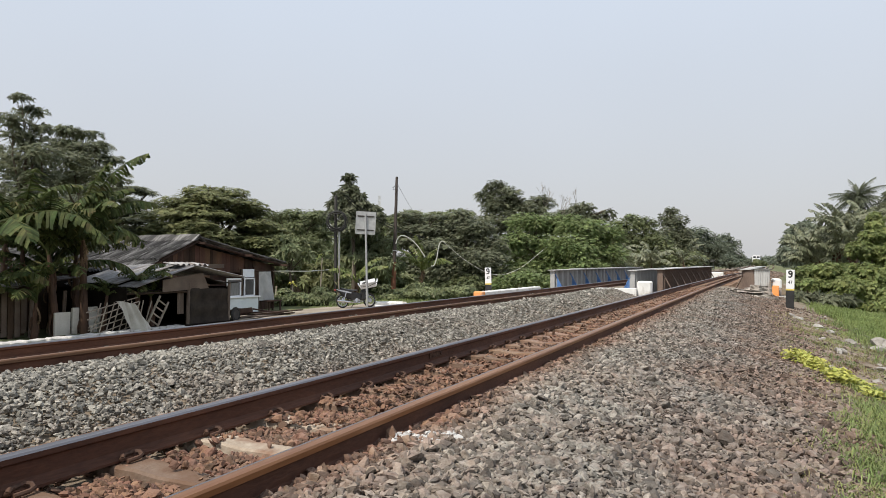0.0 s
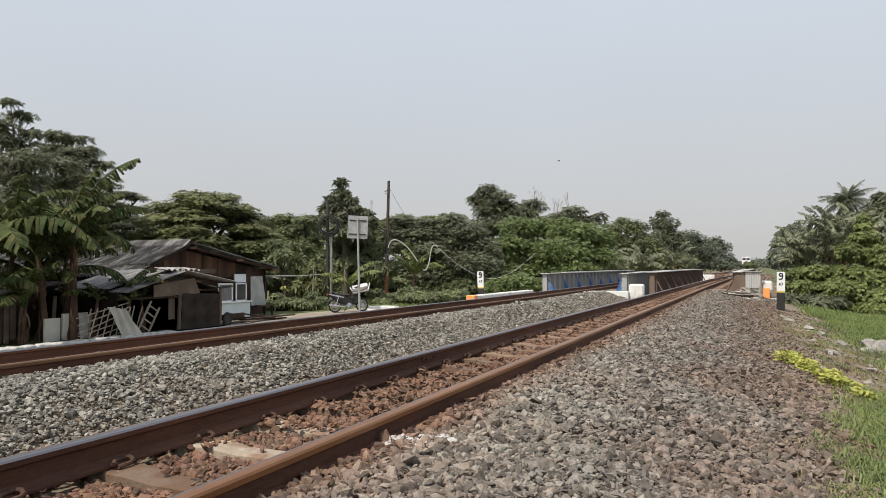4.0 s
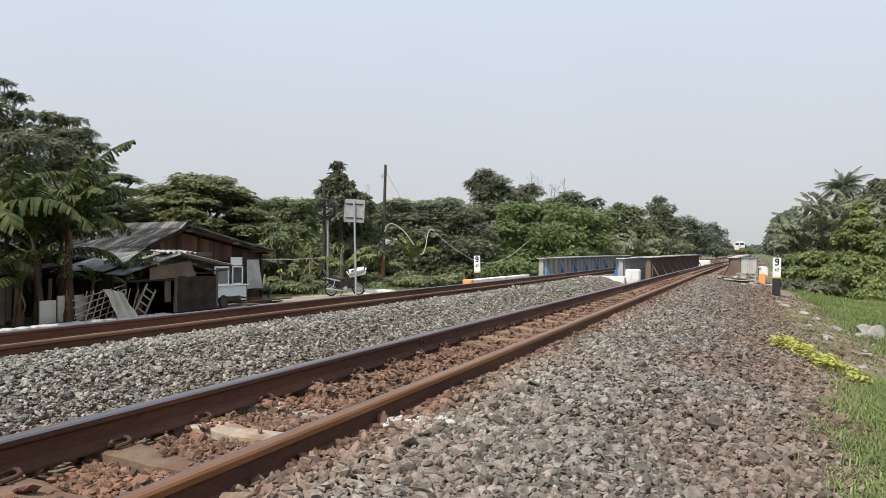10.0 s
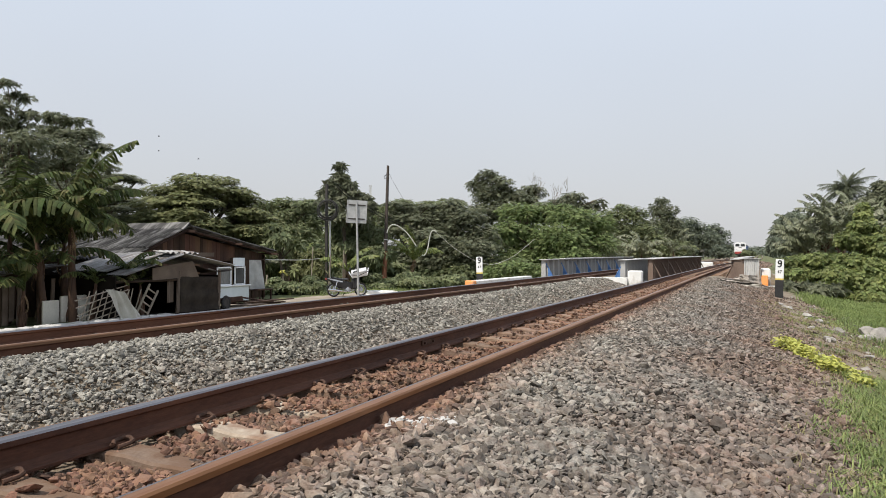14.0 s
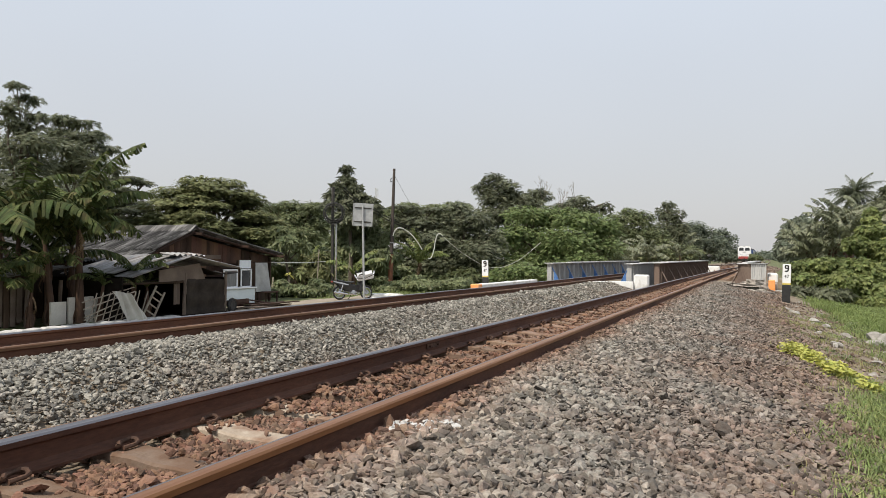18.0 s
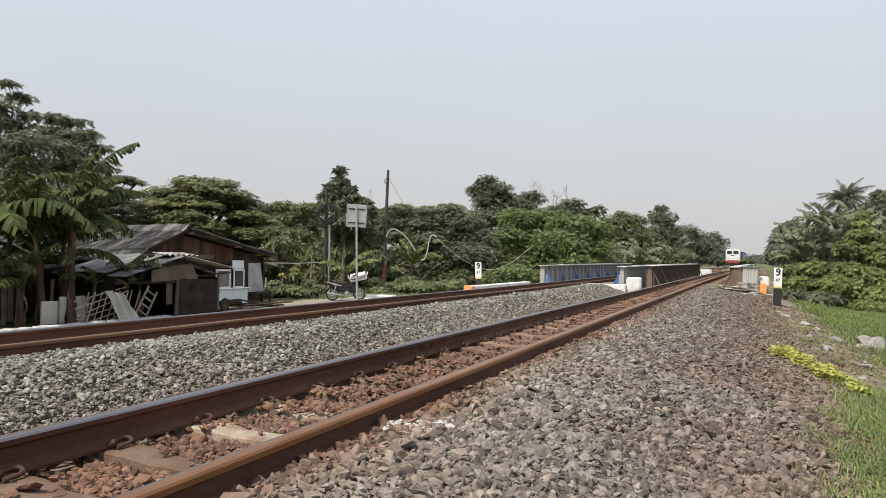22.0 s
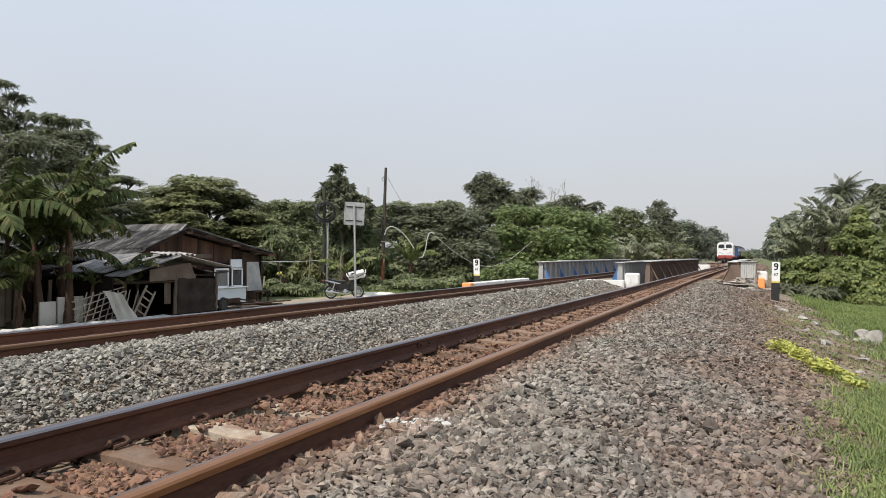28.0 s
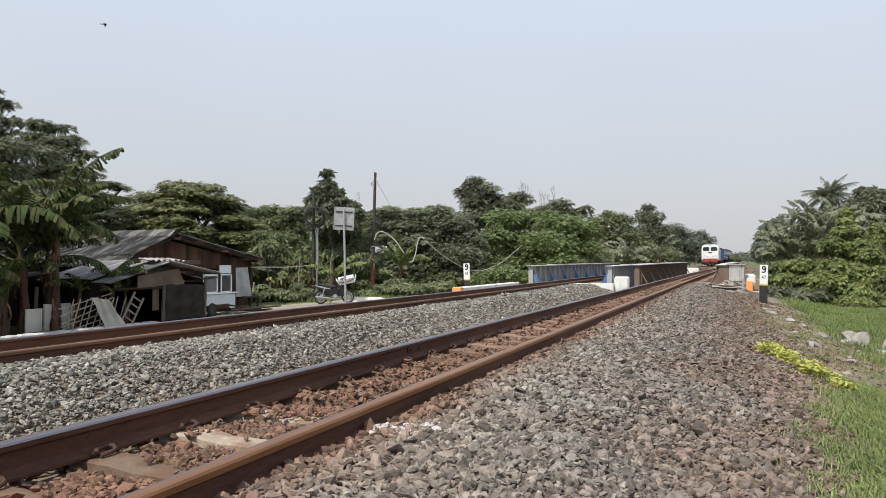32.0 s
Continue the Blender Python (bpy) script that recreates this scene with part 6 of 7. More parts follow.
    for k in range(8):
        sh = Shape()
        for a in range(3):
            c, s = math.cos(a * 2.094) * 0.9, math.sin(a * 2.094) * 0.9
            c2, s2 = math.cos((a + 1) * 2.094) * 0.9, math.sin((a + 1) * 2.094) * 0.9
            sh.tube([(c, s, k * 5.4), (c, s, k * 5.4 + 5.4)], 0.12, 4)
            sh.tube([(c, s, k * 5.4), (c2, s2, k * 5.4 + 2.7), (c, s, k * 5.4 + 5.4)], 0.08, 4)
        part("section", sh, M["shield"], t)


# ---- yard: sign, poles, motorcycle ----
def rounded(pts, n=5):
    """A smooth line through the points."""
    p = [Vector(q) for q in pts]
    p = [p[0] * 2 - p[1]] + p + [p[-1] * 2 - p[-2]]
    out = []
    for a, b, c, d in zip(p, p[1:], p[2:], p[3:]):
        for k in range(n):
            t = k / n
            out.append(0.5 * (2 * b + (c - a) * t + (2 * a - 5 * b + 4 * c - d) * t * t + (3 * b - a - 3 * c + d) * t ** 3))
    return out + [p[-2]]


def yard():
    t = thing("road_sign", pose(-14.85, 24.6, -0.8, 0, -1.4, 0), "grey back of a square sign on a galvanised post", "sign")
    part("post", Shape().tube([(0, 0, -0.1), (0, 0, 4.0)], 0.045, 10), M["galv"], t, smooth=True)
    b = part("board", Shape().box((0, 0.06, 0), (0.84, 0.02, 0.96), bevel=0.008), M["galv"], t, m=pose(0, 0, 3.62, 0, 4, 30))
    for z in (-0.3, 0.28):
        part("batten", Shape().box((0, 0, z), (0.7, 0.03, 0.05), bevel=0.006), M["dark_steel"], b, m=pose(0, 0.035, 0))
    for s in (-1, 1):
        part("rim", Shape().box((s * 0.405, 0.045, 0), (0.03, 0.03, 0.95)), M["galv"], b)
    t = thing("utility_pole", pose(-19.45, 35.1, -0.85), "dark leaning utility pole with a rust-red foot", "utility pole")
    part("pole", Shape().tube([(0, 0, 0), (0.1, 0, 2.2), (0.22, 0.05, 7.1)], [0.125, 0.115, 0.075], 10), M["pole_wood"], t, smooth=True)
    part("sleeve", Shape().tube([(0, 0, 0), (0.1, 0, 2.1)], [0.145, 0.14], 10), M["pole_rust"], t, "rust-red foot", smooth=True)
    part("clamp", Shape().torus((0.11, 0, 2.75), (0, 0, 1), 0.12, 0.02), M["galv"], t)
    part("bracket", Shape().tube([(0.2, 0, 6.6), (0.05, -0.12, 6.45), (0.12, -0.2, 6.3), (0.24, -0.1, 6.4)], 0.02, 5), M["dark_steel"], t)
    t = thing("sagging_wire", pose(-19.2, 35.2, 5.8), "thin wire sagging away from the utility pole", "wire")
    part("wire", Shape().tube([Vector((0, 0, 0)).lerp(Vector((-1.02, 6.11, -2.27)), k / 12) - Vector((0, 0, 0.25 * math.sin(math.pi * k / 12))) for k in range(13)], 0.009, 4), M["dark_steel"], t)
    t = thing("cable_duct", pose(-19.3, 35.0, 2.1), "pale bent cable duct arching from the utility pole", "cable")
    way = Vector((0.84, 0.54, 0))
    part("arch", Shape().tube(rounded([way * a + Vector((0, 0, b)) for a, b in ((0.08, 0.2), (0.2, 0.52), (0.42, 0.68), (0.75, 0.6), (1.2, 0.27), (1.55, -0.17), (1.8, -0.56))]), 0.032, 6), M["cable"], t)
    part("loop", Shape().tube(rounded([way * a + Vector((0, 0, b)) for a, b in ((2.15, -1.1), (2.35, -1.05), (2.52, -0.56), (2.6, -0.07), (2.72, 0.3), (2.9, 0.36), (3.0, 0.25))]), 0.034, 6), M["cable"], t)
    part("slack", Shape().tube(rounded([way * a + Vector((0, 0, b)) for a, b in ((3.0, 0.25), (3.4, -0.1), (4.0, -0.6), (4.6, -1.0), (5.5, -1.5), (6.0, -1.6), (6.6, -1.6), (7.6, -1.2), (8.4, -0.6), (9.0, -0.1))]), 0.013, 5), M["cable"], t)
    t = thing("cable_post", pose(-20.22, 30.42, -0.85), "dark twin post with a coil of black cable", "post")
    for dx in (-0.1, 0.12):
        part("post", Shape().tube([(dx, 0, 0), (dx, 0, 5.6 if dx < 0 else 3.9)], 0.085 if dx < 0 else 0.05, 8), M["dark_steel" if dx < 0 else "galv"], t, smooth=True)
    for k in range(7):
        part("cable_turn", Shape().torus((0.06 + 0.012 * k, -0.14 - 0.02 * k, 4.22 + 0.07 * math.sin(k * 3)), (0.50 + 0.12 * math.sin(k * 5), -0.83, 0.10 * math.sin(k * 2)), 0.48 + 0.07 * math.sin(k * 2), 0.022), M["rubber"], t)
    t = thing("drooping_cables", pose(-20.2, 30.3, 0), "two slack black cables running from the coil into the trees", "cable")
    for k in range(2):
        part("cable", Shape().tube(rounded([Vector(p) - Vector((0, 0, 0.16 * k)) for p in ((0.46, 0.17, 4.76), (0.47, 1.38, 4.26), (0.52, 3.59, 3.69), (0.28, 6.77, 3.21), (0.22, 10.03, 2.84))]), 0.022, 5), M["rubber"], t)
    for x, y, h in ((-20.6, 29.4, 2.3), (-19.9, 30.0, 1.9), (-19.3, 30.3, 2.1)):
        s = thing("bamboo_stake", pose(x, y, -0.85, 3, 5, 0), "pale upright bamboo stake in the scrub", "stake", "bamboo stakes")
        part("cane", Shape().tube([(0, 0, 0), (0.02, 0, h)], [0.035, 0.025], 6), M["wood_pale"], s)
    for x, y, h, ln in ((-21.0, 26.3, 0.9, 4), (-22.5, 26.0, 0.7, -6)):
        s = thing("bamboo_stake", pose(x, y, -0.85, 0, ln, 0), "pale upright bamboo stake in the scrub", "stake", "bamboo stakes")
        part("cane", Shape().tube([(0, 0, 0), (0.02, 0, h)], [0.05, 0.04], 6), M["wood_pale"], s)
    t = thing("clothes_line", pose(-18.3, 22.8, 0.79), "pale line strung from the house to a post", "wire")
    part("line", Shape().tube([(0, 0, 0), (-0.6, 3.2, -0.03), (-1.9, 6.9, 0.02)], 0.02, 5), M["cable"], t)
    t = thing("yellow_plant", pose(-19.9, 26.2, -0.85), "small plant with a bright yellow leaf on a pale stem", "plant")
    part("stem", Shape().tube([(0, 0, 0), (0, 0, 0.95)], 0.035, 6), M["wood_pale"], t)
    for k in range(7):
        part("leaf", Shape().add([(0, 0, 0), (0.13, 0.06, 0.04), (0.28, 0, -0.06), (0.13, -0.06, 0.04)], [(0, 1, 2, 3)]), M["weed"], t, m=pose(0, 0, 0.95 + 0.03 * k, 0, 10, k * 52))
    # trodden earth of the yard
    def yard_floor(u, v):
        x, y = -16.9 + 4.0 * u + 0.25 * math.sin(v * 17), 15.8 + 12.0 * v + 0.3 * math.sin(u * 13)
        return x, y, float(land(x, y)) + 0.035 - 0.09 * (max(abs(u - 0.5), abs(v - 0.5)) > 0.47)
    tagged(part("yard_floor", Shape().sheet(yard_floor, 24, 48), M["earth"], smooth=True), "pale trodden earth of the yard beside the line", "yard", kind="structure")
    slab_stone("cement_bag", -14.5, 25.9, -0.64, (1.3, 0.5, 0.2), 40, 401, "white sack lying on the yard floor", M["white"], "sack")
    motorcycle()


def motorcycle():
    t = thing("motorcycle", pose(-15.46, 24.71, -0.76, -6, 0, 54), "parked silver and black underbone motorcycle with a white box in front", "motorcycle")
    for x in (-0.6, 0.62):
        w = part("wheel", Shape().torus((0, 0, 0), (0, 1, 0), 0.25, 0.036, 32, 8), M["rubber"], t, "black tyred spoked wheel", m=pose(x, 0, 0.29), smooth=True)
        part("rim", Shape().torus((0, 0, 0), (0, 1, 0), 0.218, 0.018, 30, 6), M["chrome"], w)
        part("hub", Shape().tube([(0, -0.06, 0), (0, 0.06, 0)], 0.06, 12), M["galv"], w)
        part("brake_drum", Shape().tube([(0, -0.075, 0), (0, -0.05, 0)], 0.085, 14), M["bike_silver"], w)
        sp = Shape()
        for k in range(18):
            a = k * math.tau / 18
            sp.tube([(0.05 * math.cos(a), 0.03 * (-1) ** k, 0.05 * math.sin(a)), (0.21 * math.cos(a + 0.25), 0, 0.21 * math.sin(a + 0.25))], 0.005, 4)
        part("spokes", sp, M["chrome"], w)

    def blade_of(outline, half):
        # a side panel pair closed over the top, rounded across its width
        sh, n = Shape(), len(outline)
        for u, k in ((-1.0, 0.86), (-0.6, 1.0), (0.6, 1.0), (1.0, 0.86)):
            cx, cz = sum(p[0] for p in outline) / n, sum(p[1] for p in outline) / n
            sh.v += [(cx + (x - cx) * k, u * half, cz + (z - cz) * k) for x, z in outline]
        sh.f += [tuple(range(n)), tuple(range(4 * n - 1, 3 * n - 1, -1))] + [(r * n + i, (r + 1) * n + i, (r + 1) * n + (i + 1) % n, r * n + (i + 1) % n) for r in range(3) for i in range(n)]
        sh.mi += [0] * len(sh.f)
        return sh
    part("seat", Shape().sheet(lambda u, v: (-0.66 + 0.70 * u, 0.125 * math.cos(math.pi * v) * (0.75 + 0.3 * u), 0.80 - 0.09 * math.sin(math.pi * 0.62 * u) + 0.055 * math.sin(math.pi * v)), 12, 8, 0.03), M["black"], t, "black padded seat", smooth=True)
    part("tail_cowl", blade_of([(-0.92, 0.81), (-0.88, 0.72), (-0.62, 0.60), (-0.18, 0.52), (-0.08, 0.60), (-0.12, 0.68), (-0.55, 0.77)], 0.105), M["black"], t, "black tail cowl", smooth=True)
    part("side_stripe", Shape().prism([(-0.90, 0.79), (-0.86, 0.75), (-0.55, 0.66), (-0.24, 0.61), (-0.2, 0.63), (-0.5, 0.72)], 0.222), M["bike_silver"], t, "silver side stripe")
    part("under_panel", blade_of([(-0.74, 0.68), (-0.56, 0.46), (-0.2, 0.34), (0.16, 0.30), (0.36, 0.40), (0.40, 0.60), (0.02, 0.60), (-0.3, 0.72)], 0.10), M["black"], t, smooth=True)
    part("shield_edge", Shape().prism([(0.42, 0.40), (0.46, 0.42), (0.55, 0.92), (0.50, 0.96)], 0.34), M["bike_silver"], t, "silver edge of the leg shield")
    part("tail_lamp", Shape().box((-0.91, 0, 0.765), (0.07, 0.13, 0.07), bevel=0.02), M["loco_red"], t)
    part("rear_mudguard", Shape().sheet(lambda u, v: (-0.6 + 0.315 * math.cos(0.9 + 2.0 * u), (v - 0.5) * 0.10, 0.29 + 0.315 * math.sin(0.9 + 2.0 * u)), 10, 3, 0.006), M["black"], t, smooth=True)
    part("front_mudguard", Shape().sheet(lambda u, v: (0.62 + 0.30 * math.cos(0.6 + 2.1 * u), (v - 0.5) * 0.10, 0.29 + 0.30 * math.sin(0.6 + 2.1 * u)), 10, 3, 0.006), M["black"], t, smooth=True)
    part("body_cover", blade_of([(-0.22, 0.60), (0.02, 0.48), (0.22, 0.42), (0.34, 0.50), (0.36, 0.60), (0.10, 0.62), (-0.06, 0.68)], 0.09), M["black"], t, "black central cover", smooth=True)
    part("leg_shield", blade_of([(0.20, 0.32), (0.36, 0.30), (0.50, 0.60), (0.58, 0.94), (0.46, 1.02), (0.32, 0.84), (0.26, 0.56)], 0.20), M["black"], t, "black leg shield", smooth=True)
    part("frame_spine", Shape().tube([(0.44, 0, 0.88), (0.30, 0, 0.58), (0.02, 0, 0.50), (-0.4, 0, 0.66), (-0.85, 0, 0.78)], 0.032, 8), M["dark_steel"], t, smooth=True)
    part("swing_arm", Shape().tube([(-0.6, 0.09, 0.29), (-0.05, 0.08, 0.34)], 0.024, 6).tube([(-0.6, -0.09, 0.29), (-0.05, -0.08, 0.34)], 0.024, 6), M["dark_steel"], t)
    part("engine", Shape().box((0.02, 0, 0.31), (0.30, 0.20, 0.17), bevel=0.05), M["bike_silver"], t, "silver engine block")
    part("engine_cover", Shape().tube([(0.0, -0.13, 0.31), (0.0, -0.09, 0.31)], 0.085, 16), M["chrome"], t)
    part("cylinder", Shape().tube([(0.16, 0, 0.33), (0.33, 0, 0.37)], 0.07, 10), M["galv"], t)
    part("exhaust", Shape().tube([(0.3, -0.10, 0.28), (0.12, -0.13, 0.20), (-0.25, -0.15, 0.225), (-0.34, -0.155, 0.235), (-0.86, -0.165, 0.31), (-0.9, -0.165, 0.315)], [0.018, 0.02, 0.024, 0.045, 0.052, 0.03], 12), M["chrome"], t, "chromed exhaust", smooth=True)
    part("foot_peg", Shape().tube([(0.06, -0.26, 0.24), (0.06, 0.26, 0.24)], 0.014, 6), M["dark_steel"], t)
    for s in (-1, 1):
        part("fork", Shape().tube([(0.62, s * 0.065, 0.29), (0.46, s * 0.065, 0.84)], 0.022, 8), M["galv"], t)
        part("mirror", Shape().tube([(0.36, s * 0.26, 1.02), (0.33, s * 0.32, 1.18)], 0.008, 5).box((0.32, s * 0.34, 1.21), (0.03, 0.14, 0.09), bevel=0.02), M["black"], t)
        part("shock", Shape().tube([(-0.58, s * 0.11, 0.32), (-0.46, s * 0.11, 0.66)], 0.026, 8), M["chrome"], t)
        part("grip", Shape().tube([(0.30, s * 0.26, 1.01), (0.24, s * 0.37, 1.0)], 0.022, 8), M["rubber"], t)
    part("handlebar", Shape().tube([(0.28, -0.32, 1.01), (0.40, -0.12, 0.98), (0.40, 0.12, 0.98), (0.28, 0.32, 1.01)], 0.016, 6), M["dark_steel"], t)
    part("headlamp_cowl", Shape().box((0.44, 0, 0.96), (0.22, 0.26, 0.24), bevel=0.07), M["black"], t, "black headlamp cowl")
    part("headlamp", Shape().box((0.55, 0, 0.97), (0.05, 0.18, 0.13), bevel=0.02), M["lamp"], t)
    part("stand", Shape().tube([(0.0, 0.10, 0.26), (-0.1, 0.3, 0.02)], 0.013, 5), M["dark_steel"], t)
    b = part("box", Shape().box((0, 0, 0.012), (0.62, 0.36, 0.02)), M["clean_white"], t, "open white box tied over the handlebar", m=pose(0.56, -0.12, 0.86, 18, -10, -24))
    for x, y, w, d, a in ((-0.32, 0, 0.02, 0.36, -22), (0.32, 0, 0.02, 0.36, 24)):
        part("side", Shape().box((0, 0, 0.13), (w, d, 0.26), bevel=0.004), M["clean_white"], b, m=pose(x, y, 0.01, 0, a, 0))
    for y, a in ((-0.18, 20), (0.18, -20)):
        part("side", Shape().box((0, 0, 0.13), (0.66, 0.02, 0.26), bevel=0.004), M["clean_white"], b, m=pose(0, y, 0.01, a, 0, 0))
    part("strap", Shape().tube([(-0.40, -0.28, 0.16), (0.0, -0.275, 0.10), (0.41, -0.28, 0.20)], 0.012, 5), M["rubber"], b)


# ---- the shack ----
def corrugated(w, l, waves, amp):
    """A corrugated sheet: waves across x, its length runs down -y; thin but with two faces."""
    return Shape().sheet(lambda u, v: ((u - 0.5) * w, -v * l, amp * math.sin(u * waves * math.tau)), waves * 6, 3, 0.006)


def roof_plane(t, sheet, w, l, cols, rows, origin, along_x, slope_dir, pitch, seed, lap=0.12, name="roof_sheet"):
    """Lays sheets in overlapping rows; origin is the ridge end; slope_dir is -1 or 1 along y."""
    rng = random.Random(seed)
    for c in range(cols):
        for r in range(rows):
            d = r * (l - lap)
            m = (Matrix.Translation(origin) @ Matrix.Translation((along_x * (c + 0.5) * (w - 0.05), slope_dir * d * math.cos(pitch), -d * math.sin(pitch) + 0.016 * (rows - r) + rng.uniform(0, 0.06)))
                 @ Matrix.Rotation(0 if slope_dir < 0 else math.pi, 4, "Z") @ Matrix.Rotation(pitch + rng.uniform(-0.015, 0.02), 4, "X") @ Matrix.Rotation(rng.uniform(-0.06, 0.06), 4, "Z"))
            part(name, sheet, None, t, m=m)


def boards(t, y0, y1, x, z0, top, width, material, seed, name="board"):
    """Upright boards side by side along y, cut to a sloping top."""
    rng = random.Random(seed)
    y = y0
    while y < y1 - 0.02:
        w = min(width * rng.uniform(0.85, 1.15), y1 - y)
        h0, h1 = top(y), top(y + w)
        d = 0.022
        xx = x + rng.uniform(-0.008, 0.008)
        sh = Shape().add([(xx - d, y, z0), (xx, y, z0), (xx - d, y + w - 0.006, z0), (xx, y + w - 0.006, z0), (xx - d, y, h0), (xx, y, h0), (xx - d, y + w - 0.006, h1), (xx, y + w - 0.006, h1)],
                         [(0, 2, 3, 1), (4, 5, 7, 6), (0, 1, 5, 4), (2, 6, 7, 3), (1, 3, 7, 5), (0, 4, 6, 2)])
        part(name, sh, material(rng) if callable(material) else material, t)
        y += w


def house():
    G = -0.82
    t = thing("shack", Matrix(), "low timber shack with a corrugated fibre-cement roof", "house")
    X, PY, PZ = -18.7, 18.55, 1.93           # gable plane, ridge
    LY, LZ, RY, RZ = 15.9, 0.86, 23.6, 1.08
    top = lambda y: (PZ - 0.12) + (LZ - PZ) * (PY - y) / (PY - LY) if y < PY else (PZ - 0.12) + (RZ - PZ) * (y - PY) / (RY - PY)
    pick = lambda r: r.choice((M["wood_red"], M["wood_dark"], M["wood_dark"], M["wood_red"]))
    boards(t, 16.2, 19.75, X, G, top, 0.24, pick, 1)
    boards(t, 21.5, 23.2, X, G, top, 0.24, M["wood_dark"], 2)
    boards(t, 19.75, 21.5, X, 0.75, top, 0.24, M["wood_red"], 3)
    back = part("wall", Shape().box((-27, 20.2, 0.1), (0.08, 7.4, 1.8)), M["wood_dark"], t)
    part("wall", Shape().box((-22.8, 16.2, -0.05), (8.4, 0.08, 1.6)), M["wood_dark"], t)
    part("wall", Shape().box((-22.8, 23.2, 0.1), (8.4, 0.08, 1.8)), M["wood_dark"], t)
    sheet = corrugated(1.0, 1.6, 6, 0.05).mesh("roof_sheet", M["roof"], True)
    pl, pr = math.atan2(PZ - LZ, PY - LY), math.atan2(PZ - RZ, RY - PY)
    short = corrugated(1.0, 1.1, 6, 0.05).mesh("roof_sheet", M["roof"], True)
    roof_plane(t, short, 1.0, 1.1, 10, 3, (-18.25, PY, PZ), -1, -1, pl, 5)
    roof_plane(t, sheet, 1.0, 1.6, 10, 4, (-18.25, PY, PZ), -1, 1, pr, 6, 0.43)
    for k in range(9):
        part("ridge_cap", Shape().sheet(lambda u, v: ((u - 0.5) * 1.1, (v - 0.5) * 0.6, 0.13 - 0.5 * abs(v - 0.5) + 0.02 * math.sin(u * 3.1)), 4, 6, 0.03), M["roof"], t, m=pose(-18.75 - k * 1.0, PY, PZ + 0.09, 0, 2.0 * math.sin(k * 3), 0))
    rake = Shape()
    rake.tube([(-18.3, LY, LZ - 0.06), (-18.3, PY, PZ - 0.06), (-18.3, RY, RZ - 0.06)], 0.05, 4)
    part("barge_board", rake, M["wood_dark"], t)
    for y in (16.4, 18.55, 21.0, 23.2):
        part("purlin", Shape().box((-22.9, y, top(y) + 0.02), (10.0, 0.08, 0.08)), M["wood_dark"], t)
    part("pale_board", Shape().box((X + 0.03, 19.55, 1.0), (0.03, 1.5, 0.15), bevel=0.004), M["plywood"], t, "pale plank nailed across the gable")
    # shop window bay
    c = thing("shop_counter", pose(-18.5, 20.65, G), "white boxed counter with sliding windows above", "shop counter")
    part("panel", Shape().box((0.2, 0.0, 0.30), (0.7, 1.62, 0.60), bevel=0.015), M["pale_blue"], c, "white front panel")
    part("ledge", Shape().box((0.22, 0, 0.63), (0.8, 1.72, 0.05), bevel=0.01), M["clean_white"], c)
    for y, wd in ((-0.45, 0.78), (0.42, 0.62)):
        w = part("window", Shape().box((0.40, y, 1.0), (0.02, wd - 0.06, 0.62)), M["curtain" if y < 0 else "glass"], c, "window pane with a net curtain" if y < 0 else "dark window pane")
        for s in (-1, 1):
            part("stile", Shape().box((0.42, y + s * (wd / 2 - 0.03), 1.0), (0.045, 0.055 if s else 0.04, 0.70), bevel=0.005), M["clean_white"], w)
        for z in (0.67, 1.33):
            part("frame_rail", Shape().box((0.42, y, z), (0.045, wd, 0.055), bevel=0.005), M["clean_white"], w)
    part("corner_post", Shape().box((0.38, 0.0, 0.95), (0.08, 0.09, 1.5), bevel=0.006), M["wood_dark"], c)
    part("corner_post", Shape().box((0.34, 0.80, 0.85), (0.08, 0.09, 1.9), bevel=0.006), M["wood_dark"], c)
    part("head_panel", Shape().box((0.36, 0.42, 1.54), (0.03, 0.68, 0.32), bevel=0.005), M["pale_blue"], c, "pale blue-white panel above the window")
    part("back_wall", Shape().box((-0.5, 0, 0.9), (0.04, 1.8, 1.8)), M["wood_dark"], c)
    s = thing("plastic_sheet", pose(-18.1, 22.0, 0.78), "milky plastic sheet hung beside the window", "plastic sheet")
    part("sheet", Shape().sheet(lambda u, v: (0.05 * math.sin(u * 9) * v + 0.1 * v, (u - 0.5) * (0.72 + 0.2 * v), -1.15 * v), 14, 10, 0.006), M["plastic"], s, smooth=True)
    part("rod", Shape().tube([(0, -0.6, 0.02), (0, 0.6, 0.02)], 0.02, 5), M["wood_dark"], s)
    b = thing("trestle", pose(-17.9, 22.15, G), "rough wooden trestle under the plastic sheet", "trestle")
    part("top", Shape().box((0, 0, 0.42), (0.5, 0.8, 0.05), bevel=0.006), M["wood_dark"], b)
    for x, y, a in ((-.2, -.35, 12), (.2, -.35, -12), (-.2, .35, 12), (.2, .35, -12)):
        part("leg", Shape().box((0, 0, 0.2), (0.05, 0.05, 0.44)), M["wood_dark"], b, m=pose(x, y, 0, a, a, 0))
    # lower shed in front
    d = thing("lean_to_shed", Matrix(), "open lean-to shed of tin sheet, plywood and tarpaulin", "shed")
    tin = corrugated(0.8, 2.1, 8, 0.018).mesh("tin_sheet", M["tin"], True)
    sy, sz = 15.42, 0.98
    roof_plane(d, tin, 0.8, 2.1, 4, 1, (-15.3, sy, sz), -1, -1, math.atan2(0.52, 1.95), 8, 0.5, "tin_sheet")
